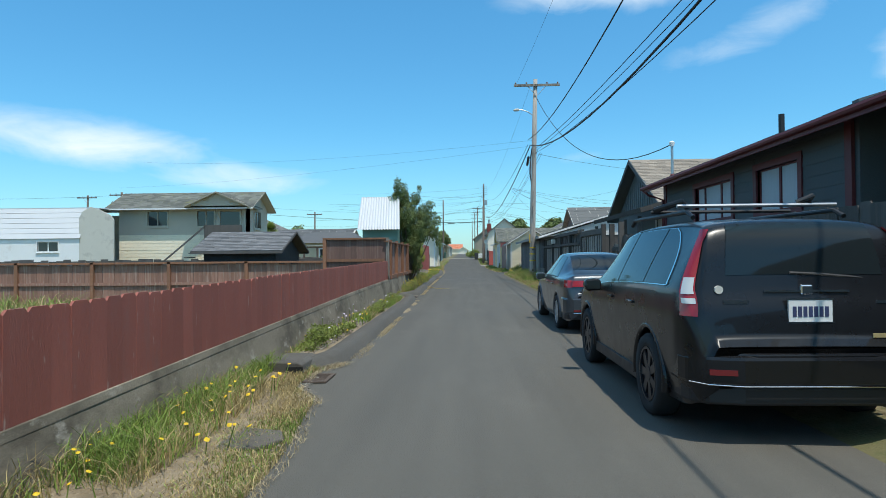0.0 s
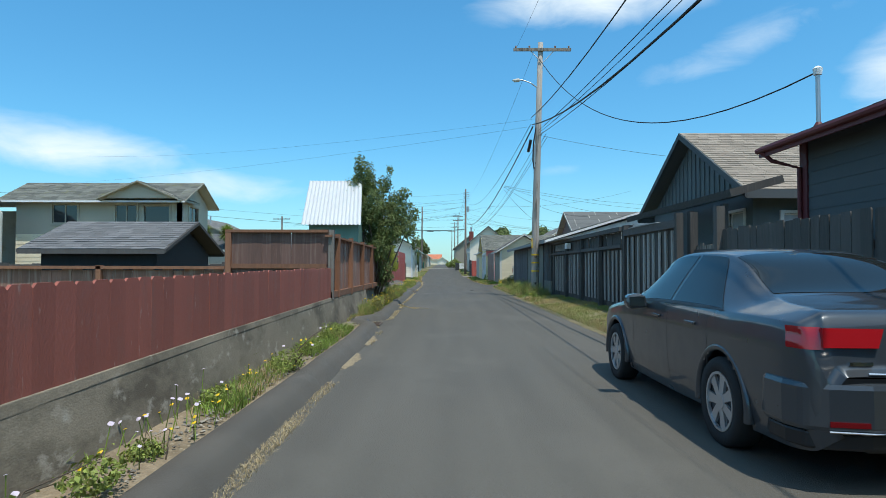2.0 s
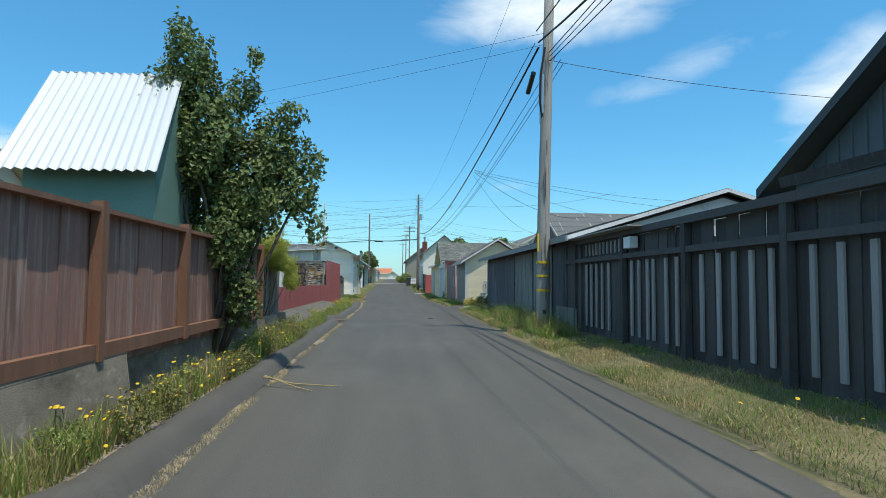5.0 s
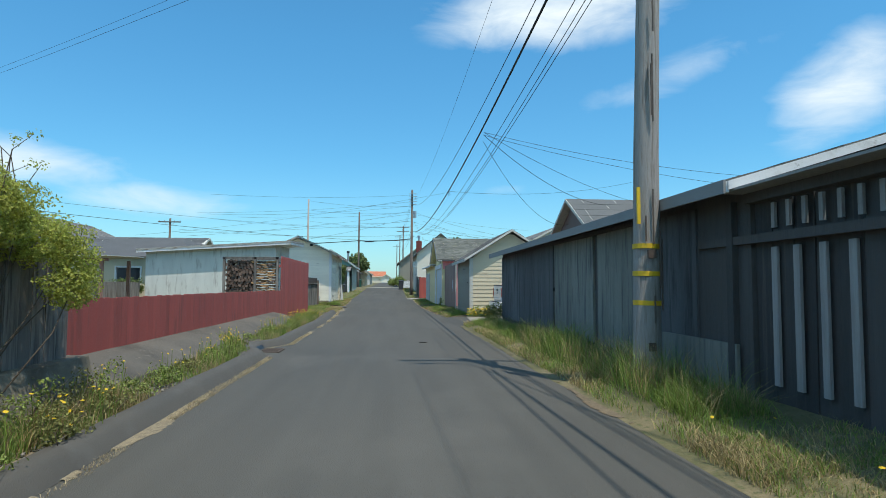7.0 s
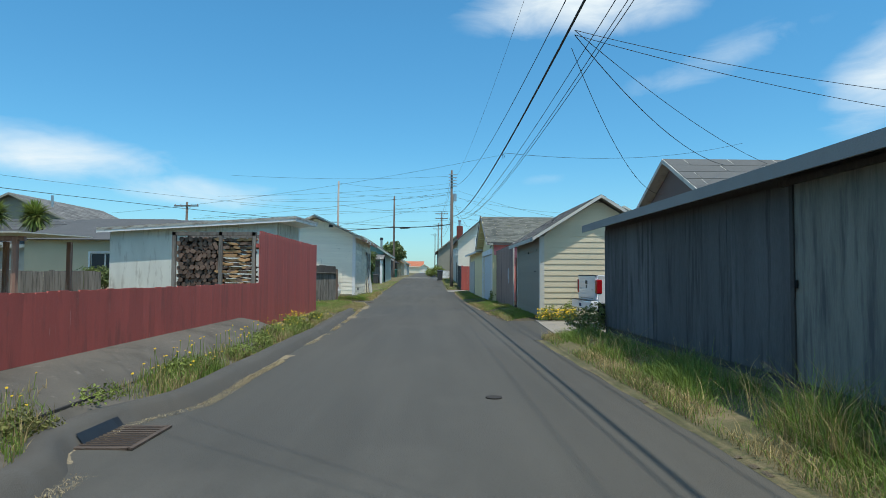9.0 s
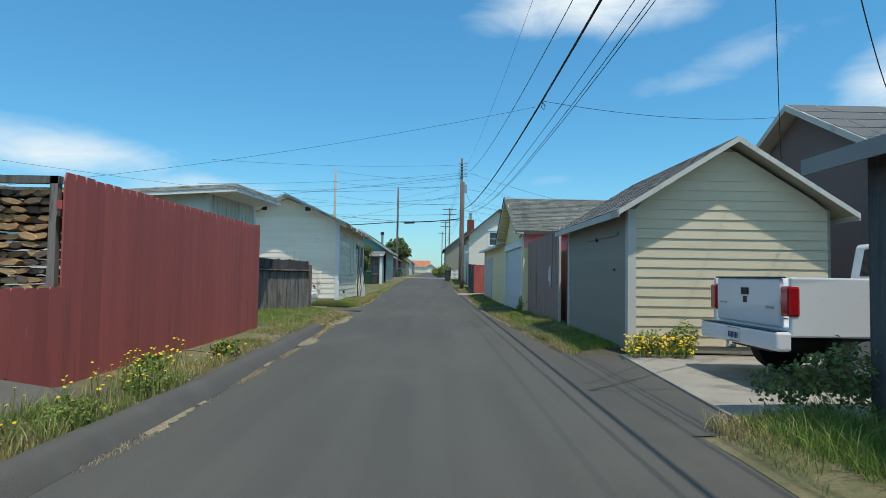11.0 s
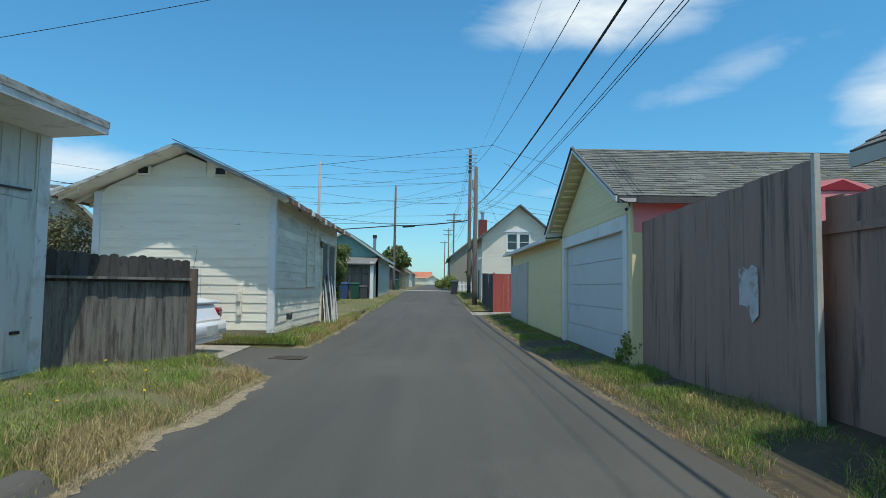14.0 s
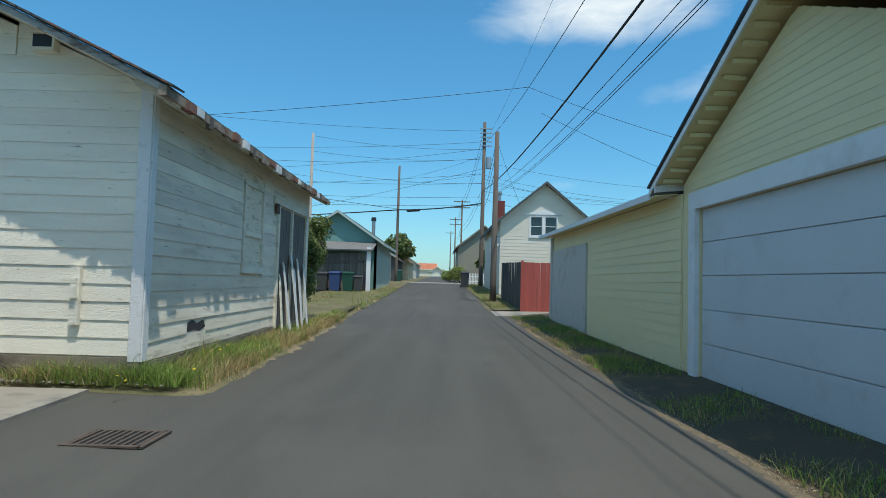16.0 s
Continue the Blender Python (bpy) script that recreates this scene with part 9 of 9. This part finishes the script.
# black board fence
black_fence = thing("fence", (-4.6, 61.2, 0.1), "blackened old board fence with rounded tops", "fence")
a, c = Vector((-5.39, 60.5, 0.1)), Vector((-4.0, 62.05, 0.1))
n = 15
ang = math.atan2(c.y - a.y, c.x - a.x) - math.pi / 2
BLACK_WOOD = surf("blackened_wood", (0.07, 0.064, 0.058), 0.9, var=0.45, scale=2, grain=25, bump=0.4, stretch=(7, 7, 0.6), rnd=0.25, stain=(0.03, 0.027, 0.024), stain_amount=0.35, stain_scale=1.8)
OLD_GREY = surf("sooty_grey_wood", (0.17, 0.16, 0.14), 0.9, var=0.6, scale=2, grain=25, bump=0.4, stretch=(5, 5, 0.7), rnd=0.12, stain=(0.06, 0.053, 0.047), stain_amount=0.45, stain_scale=2.2)
GATE_WOOD = surf("brown_post_wood", (0.2, 0.145, 0.11), 0.9, var=0.35, scale=3, grain=30, bump=0.4, stretch=(8, 8, 0.5), stain=(0.09, 0.07, 0.06), stain_amount=0.4, stain_scale=3)
top_board = unit_board("board", BLACK_WOOD, 0.136, 0.022, 1.0, 0.1, True)
low_board = unit_board("board", OLD_GREY, 0.14, 0.022, 1.0)
for i in range(n):
    p = a.lerp(c, (i + 0.5) / n)
    foot = 0.1 + rs.uniform(0.0, 0.03)
    piece("board", low_board, black_fence, (p.x, p.y, foot), (0, rs.uniform(-0.008, 0.008), ang + rs.uniform(-0.04, 0.04)), (1, 1, 1.38 - foot))
    piece("board", top_board, black_fence, (p.x, p.y, 1.38), (0, rs.uniform(-0.01, 0.01), ang + rs.uniform(-0.04, 0.04)), (1, 1, 0.44 - 0.004 * i + rs.uniform(-0.02, 0.02)))
d = (c - a).normalized()
o = Vector((d.y, -d.x, 0))
rail = Bits()
zr = Vector((0, 0, 1.32))
rail.slab(a + o * 0.012 + zr, c + o * 0.012 + zr, c + o * 0.11 + zr, a + o * 0.11 + zr, 0.04)
part("rail", rail, OLD_GREY, black_fence)
part("gate_post", Bits().box(-4.02, -3.9, 62.05, 62.17, 0.05, 1.62), GATE_WOOD, black_fence, "brown gate post")

# drains
def grate(x0, x1, y0, y1, label, lz=0.004, across=False):
    g = thing("drain_grate", ((x0 + x1) / 2, y0, 0), label, "drain")
    part("pit", Bits().box(x0 + 0.01, x1 - 0.01, y0 + 0.01, y1 - 0.01, lz - 0.01, lz + 0.004), BLACK, g)
    part("grate_frame", Bits().box(x0 - 0.03, x0 + 0.01, y0 - 0.03, y1 + 0.03, 0, lz + 0.01).box(x1 - 0.01, x1 + 0.03, y0 - 0.03, y1 + 0.03, 0, lz + 0.012).box(x0, x1, y0 - 0.03, y0 + 0.01, 0, lz + 0.012).box(x0, x1, y1 - 0.01, y1 + 0.03, 0, lz + 0.012), RUSTY, g)
    k = int(((y1 - y0) if across else (x1 - x0)) / 0.055)
    for i in range(k):
        if across:
            y = y0 + (i + 0.5) * (y1 - y0) / k
            part("grate_bar", Bits().box(x0, x1, y - 0.011, y + 0.011, lz, lz + 0.011), RUSTY, g)
        else:
            x = x0 + (i + 0.5) * (x1 - x0) / k
            part("grate_bar", Bits().box(x - 0.011, x + 0.011, y0, y1, lz, lz + 0.011), RUSTY, g)


grate(-2.97, -2.4, 63.32, 63.76, "rusty iron drain grate in the asphalt", 0.003)
grate(-2.05, -1.72, 6.7, 7.12, "rusty drain grate at the start of the kerb", 0.004, across=True)
grate(-2.3, -1.86, 20.65, 21.25, "rusty iron drain grate by the kerb", across=True)
grate(-2.45, -1.92, 38.5, 39.15, "rusty drain grate by the kerb with straw", across=True)
start = thing("kerb_inlet", (-2.24, 7.0, 0), "squared kerb block with a dark drain mouth", "kerb")
part("block", Bits().prism([(-2.46, -0.02), (-2.02, -0.02), (-2.05, 0.135), (-2.12, 0.165), (-2.46, 0.165)], "y", 7.02, 7.75), KERB, start, bevel=0.015)
part("mouth", Bits().box(-2.24, -2.04, 7.008, 7.03, 0.004, 0.115), BLACK, start)
for m in (20.95, 38.8):
    inlet = thing("drain_inlet", (-2.2, m, 0), "dark slot in the kerb behind the grate", "drain")
    slot = Bits()
    for k in range(9):
        y = m - 0.2 + 0.075 * k
        e = edge_left(y) - kerb_back(y)
        slot.v += [(e + 0.03, y, 0.008), (e - 0.035, y, 0.088)]
    slot.f += [(2 * k, 2 * k + 2, 2 * k + 3, 2 * k + 1) for k in range(8)]
    part("mouth", slot, BLACK, inlet)
single("stick", Bits().tube([(-1.85, 26.2, 0.12), (-1.5, 26.3, 0.02), (-0.9, 26.1, 0.015)], [0.012, 0.01, 0.005], 6), GRASS_DRY, "dry broken branch lying on the asphalt", "branch")
single("stick", Bits().tube([(-1.85, 26.25, 0.13), (-1.4, 26.0, 0.02), (-1.2, 25.8, 0.015)], [0.01, 0.008, 0.004], 6), GRASS_DRY, "dry broken twig lying on the asphalt", "branch")
single("stone_slab", Bits().prism([(-2.2, 4.42), (-1.95, 4.2), (-1.62, 4.28), (-1.5, 4.5), (-1.58, 4.7), (-1.9, 4.78), (-2.15, 4.7)], "z", 0.0, 0.045), BANK, "broken slab of concrete in the verge", "slab", bevel=0.015)
single("manhole_patch", Bits().tube([(1.05, 40.4, 0.0), (1.05, 40.4, 0.022)], 0.09, 14), DARK_SEAM, "small iron cover in the asphalt", "cover")
vent_box = thing("vent_box", (6.9, 24.2, 2.2), "white louvred vent box on a wall", "vent")
part("box", Bits().box(6.85, 7.05, 27.9, 28.3, 2.35, 2.6), WHITE, vent_box)
for i in range(4):
    part("louvre", Bits().box(6.83, 6.85, 27.92, 28.28, 2.37 + i * 0.055, 2.4 + i * 0.055), WHITE, vent_box)

# far houses on the west side
far_house = thing("house", (-16, 66, 0), "low pale house with a dark hipped roof", "house")
fw = [(-15.2, -13.9, 1.35, 2.3)]
wb = Walls()
wall_bits(wb, "y", 62, 0.15, -18.2, -11.4, 0, lambda u: 2.95, fw)
wall_bits(wb, "x", -11.4, -0.15, 62.15, 70, 0, lambda u: 2.95)
wall_bits(wb, "x", -18.2, 0.15, 62.15, 70, 0, lambda u: 2.95)
part("wall", wb, TAN, far_house)
window(far_house, "y", 62, -1, *fw[0], WHITE, GLASS, 0.08, bars=(-14.55,))
hip = Bits()
hip.add([(-18.8, 61.5, 2.9), (-10.9, 61.5, 2.9), (-10.9, 70.5, 2.9), (-18.8, 70.5, 2.9), (-16.8, 65, 4.15), (-12.6, 65, 4.15), (-12.6, 67, 4.15), (-16.8, 67, 4.15)],
        [(0, 1, 5, 4), (1, 2, 6, 5), (2, 3, 7, 6), (3, 0, 4, 7), (4, 5, 6, 7), (3, 2, 1, 0)])
part("roof", hip, SHINGLE_DARK, far_house)
big = thing("house", (-31, 84, 0), "large tan house with a grey gable roof", "house")
top, span = tent(-31, 6, 6, 4.6, 4.6, 7.3)
wb = Walls()
wall_bits(wb, "y", 80, 0.2, -37, -25, 0, top, breaks=(-31,))
wall_bits(wb, "x", -25, -0.2, 80.2, 92, 0, lambda u: 4.6)
part("wall", wb, TAN_GREY, big)
roof_pair(big, "y", 79.5, 92.5, -37.6, 4.35, -31, 7.4, -24.4, 4.35, SHINGLE, TAN_GREY, course=0.4, tab=0.8)
part("vent_pipe", Bits().tube([(-29.3, 82, 6.4), (-29.3, 82, 7.5)], 0.1, 8), STEEL, big)
pergola = thing("pergola", (-12, 51, 0), "timber pergola with a pale sagging roof sheet", "pergola")
posts(pergola, [(-10.55, 50), (-11.1, 50), (-12.5, 50), (-13.6, 50), (-10.6, 52.5), (-12.5, 52.5)], -0.05, 2.3, BROWN_WOOD, 0.12)
part("beam", Bits().box(-16, -10.3, 49.95, 50.05, 2.2, 2.32), BROWN_WOOD, pergola)
part("roof_sheet", Bits().slab((-16, 49.6, 2.38), (-10.2, 49.6, 2.42), (-10.2, 53, 2.5), (-16, 53, 2.46), 0.03), PALE_GREY, pergola)
tbl = thing("garden_table", (-11.6, 48.6, 0), "pale garden table behind the red fence", "table")
part("tabletop", Bits().box(-12.4, -10.9, 48.2, 49.0, 1.0, 1.05), WHITE, tbl)
posts(tbl, [(-12.3, 48.3), (-11.0, 48.3), (-12.3, 48.9), (-11.0, 48.9)], -0.05, 1.0, GREY_WOOD, 0.07, "leg")
back_fence = thing("fence", (-13, 56, 0), "grey board fence behind the pergola", "fence")
cross_boards(back_fence, -17, -11.6, 56.2, 0, 1.45, GREY_WOOD, w=0.2, jitter=0.03)

# teal house and bins at the crossing
z0 = 0.45
teal = thing("house", (-6.8, 100, z0), "teal gabled house with pale trim", "house")
top, span = tent(-6.6, 2.5, 2.45, 3.65, 3.65, 5.3)
wb = Walls()
wall_bits(wb, "y", 96, 0.15, -9.1, -4.2, 0.3, top, breaks=(-6.6,))
wall_bits(wb, "y", 105.5, 0.15, -9.1, -4.2, 0.3, top, breaks=(-6.6,))
part("wall", wb, TEAL, teal)
wb = Walls()
wall_bits(wb, "x", -4.2, -0.15, 96.0, 105.6, 0.3, lambda u: 3.6)
wall_bits(wb, "x", -9.1, 0.15, 96.15, 105.5, 0.3, lambda u: 3.6)
part("side_wall", wb, SAGE, teal)
roof_pair(teal, "y", 95.6, 106, -9.5, 3.5, -6.6, 5.42, -3.75, 3.5, SHINGLE, SAGE, course=0.3, tab=0.6, verge_mat=SAGE)
part("flue", Bits().tube([(-4.9, 100, 4.1), (-4.9, 100, 5.2)], 0.12, 10), STEEL, teal)
part("flue_cap", Bits().tube([(-4.9, 100, 5.2), (-4.9, 100, 5.45)], [0.18, 0.16], 10), BLACK, teal)
part("fascia_post", Bits().box(-4.55, -4.32, 93.9, 94.1, 0.4, 3.1), WHITE, teal)
part("lean_to_roof", Bits().slab((-8.0, 93.7, 2.95), (-4.2, 93.7, 2.95), (-4.2, 96, 3.5), (-8.0, 96, 3.5), 0.08), SHINGLE, teal)
screen = thing("fence", (-6.2, 94.2, z0), "grey board screen behind the bins", "fence")
cross_boards(screen, -8, -4.6, 94.3, 0.4, 2.75, GREY_WOOD, w=0.2)
part("rail", Bits().box(-8, -4.6, 94.22, 94.28, 2.2, 2.34), GREY_WOOD, screen)
BIN_BLUE = gloss("blue_plastic", (0.035, 0.07, 0.19), 0.5)
BIN_GREEN = gloss("green_plastic", (0.012, 0.075, 0.05), 0.5)
BIN_GREY = gloss("grey_plastic", (0.06, 0.062, 0.065), 0.5)


def bin_at(x, y, mat, h, w, label):
    g = lift(y) + 0.03
    t = thing("wheelie_bin", (x, y, g), label + " on the verge", "bin", "wheelie bins")
    b = Bits().add([(x - w * 0.42, y - w * 0.4, g + 0.05), (x + w * 0.42, y - w * 0.4, g + 0.05), (x + w * 0.42, y + w * 0.4, g + 0.05), (x - w * 0.42, y + w * 0.4, g + 0.05), (x - w / 2, y - w / 2, g + h), (x + w / 2, y - w / 2, g + h), (x + w / 2, y + w / 2, g + h), (x - w / 2, y + w / 2, g + h)],
                   [(3, 2, 1, 0), (4, 5, 6, 7), (0, 1, 5, 4), (1, 2, 6, 5), (2, 3, 7, 6), (3, 0, 4, 7)])
    part("body", b, mat, t, bevel=0.02)
    part("lid", Bits().prism([(y - w * 0.56, g + h), (y + w * 0.54, g + h), (y + w * 0.5, g + h + 0.1), (y, g + h + 0.12), (y - w * 0.54, g + h + 0.05)], "x", x - w * 0.54, x + w * 0.54), mat, t, bevel=0.015)
    part("handle", Bits().tube([(x - w * 0.4, y + w * 0.6, g + h - 0.03), (x + w * 0.4, y + w * 0.6, g + h - 0.03)], 0.018, 6), BLACK, t)
    for k in (-1, 1):
        part("wheel", Bits().tube([(x + k * w * 0.45 - 0.03, y + w * 0.45, g + 0.1), (x + k * w * 0.45 + 0.03, y + w * 0.45, g + 0.1)], 0.1, 12), RUBBER, t)


bin_at(-6.25, 93.5, BIN_BLUE, 1.05, 0.62, "blue plastic wheelie bin")
bin_at(-5.5, 93.5, BIN_GREEN, 1.05, 0.62, "green plastic wheelie bin")
bin_at(-4.95, 93.6, BIN_GREY, 0.85, 0.5, "grey plastic wheelie bin")
bin_at(-7.0, 93.7, BIN_GREY, 1.0, 0.6, "dark grey plastic wheelie bin")
bin_at(1.55, 104, BIN_GREY, 1.1, 0.62, "dark wheelie bin at the kerb")
bin_at(-4.6, 120.5, BIN_GREEN, 1.1, 0.7, "green wheelie bin near the crossing")

picket = thing("fence", (2.4, 112, 0.9), "white picket fence at the crossing", "fence")
pk = unit_board("picket", WHITE, 0.08, 0.02, 1.0, 0.06)
for i in range(16):
    piece("picket", pk, picket, (1.75 + i * 0.14, 113.5, lift(113) + 0.05), math.pi / 2, (1, 1, 1.05))
for k in (0.3, 0.75):
    part("rail", Bits().box(1.7, 3.95, 113.5, 113.54, lift(113) + k, lift(113) + k + 0.07), WHITE, picket)

# distance beyond the crossing
def plain_house(name, x0, x1, y0, y1, eave, peak, wall, roof, label, axis="y", g=None):
    g = lift(y0) if g is None else g
    t = thing(name, ((x0 + x1) / 2, (y0 + y1) / 2, g), label, "house", "far houses")
    wb = Walls()
    if axis == "y":
        m = (x0 + x1) / 2
        top, _ = tent(m, m - x0, x1 - m, eave, eave, peak)
        wall_bits(wb, "y", y0, 0.2, x0, x1, g - 0.3, top, breaks=(m,))
        wall_bits(wb, "y", y1 - 0.2, 0.2, x0, x1, g - 0.3, top, breaks=(m,))
        wall_bits(wb, "x", x0, 0.2, y0 + 0.2, y1 - 0.2, g - 0.3, lambda u: eave - 0.03)
        wall_bits(wb, "x", x1, -0.2, y0 + 0.2, y1 - 0.2, g - 0.3, lambda u: eave - 0.03)
        part("wall", wb, wall, t)
        roof_pair(t, "y", y0 - 0.4, y1 + 0.4, x0 - 0.4, eave - 0.15, m, peak + 0.1, x1 + 0.4, eave - 0.15, roof, wall, course=0.5, tab=1.0)
    else:
        m = (y0 + y1) / 2
        top, _ = tent(m, m - y0, y1 - m, eave, eave, peak)
        wall_bits(wb, "x", x0, 0.2, y0, y1, g - 0.3, top, breaks=(m,))
        wall_bits(wb, "x", x1 - 0.2, 0.2, y0, y1, g - 0.3, top, breaks=(m,))
        wall_bits(wb, "y", y0, 0.2, x0 + 0.2, x1 - 0.2, g - 0.3, lambda u: eave - 0.03)
        wall_bits(wb, "y", y1 - 0.2, 0.2, x0 + 0.2, x1 - 0.2, g - 0.3, lambda u: eave - 0.03)
        part("wall", wb, wall, t)
        roof_pair(t, "x", x0 - 0.4, x1 + 0.4, y0 - 0.4, eave - 0.15, m, peak + 0.1, y1 + 0.4, eave - 0.15, roof, wall, course=0.5, tab=1.0)
    return t


h = plain_house("house", -3.4, 0.6, 225, 236, 3.6, 4.9, CREAM, ORANGE_TILE, "cream house with an orange tile gable roof", "y", 2.0)
for x in (-2.6, -0.9):
    window(h, "y", 225, -1, x, x + 0.8, 2.5, 3.4, WHITE, GLASS, 0.12)
plain_house("house", -9.5, -2.0, 238, 248, 4.6, 6.2, CREAM, ORANGE_TILE, "low house with a wide orange tile roof", "x", 2.2)
plain_house("house", 1.65, 7.5, 128, 142, 5.2, 7.6, TAN_GREY, SHINGLE_DARK, "grey-tan house with a steep dark roof past the crossing")
plain_house("house", 3.9, 9.5, 146, 156, 3.6, 5.6, SAGE, SHINGLE_DARK, "pale green house past the crossing")
plain_house("garage", -9, -4.8, 107.5, 114, 3.6, 4.8, PALE_GREY, SHINGLE, "pale grey garage near the crossing")
plain_house("garage", -10, -5.2, 127, 136, 3.6, 5.0, DARK_WOOD, SHINGLE_DARK, "dark shed past the crossing")
plain_house("garage", -9, -4.6, 140, 152, 3.8, 5.2, TAN, SHINGLE, "tan garage past the crossing")
plain_house("garage", -8.5, -4.4, 160, 175, 4.0, 5.4, PALE_GREY, SHINGLE, "grey garage further up the alley")
plain_house("garage", 3.6, 8.5, 160, 176, 4.2, 5.8, CREAM, SHINGLE, "cream garage further up the alley")
plain_house("house", -34, -24, 56, 68, 3.2, 5.0, PALE_GREY, SHINGLE, "pale house behind gardens", "x")
plain_house("house", -30, -14, 70, 78, 3.2, 4.8, PALE_GREY, SHINGLE_DARK, "long low house behind gardens", "x")
plain_house("house", -90, -76, 60, 72, 3.4, 5.2, TAN, SHINGLE, "tan house beyond the gardens", "x")
plain_house("house", -58, -44, 50, 62, 3.4, 5.2, PALE_GREY, SHINGLE_DARK, "grey house beyond the carport", "x")
plain_house("house", -13, -7.5, 80, 90, 3.6, 5.2, CREAM, SHINGLE_DARK, "cream house behind the garages", "x")
plain_house("house", 10, 19, 78, 92, 4.0, 6.4, PALE_GREY, SHINGLE, "grey house behind the yellow shed")
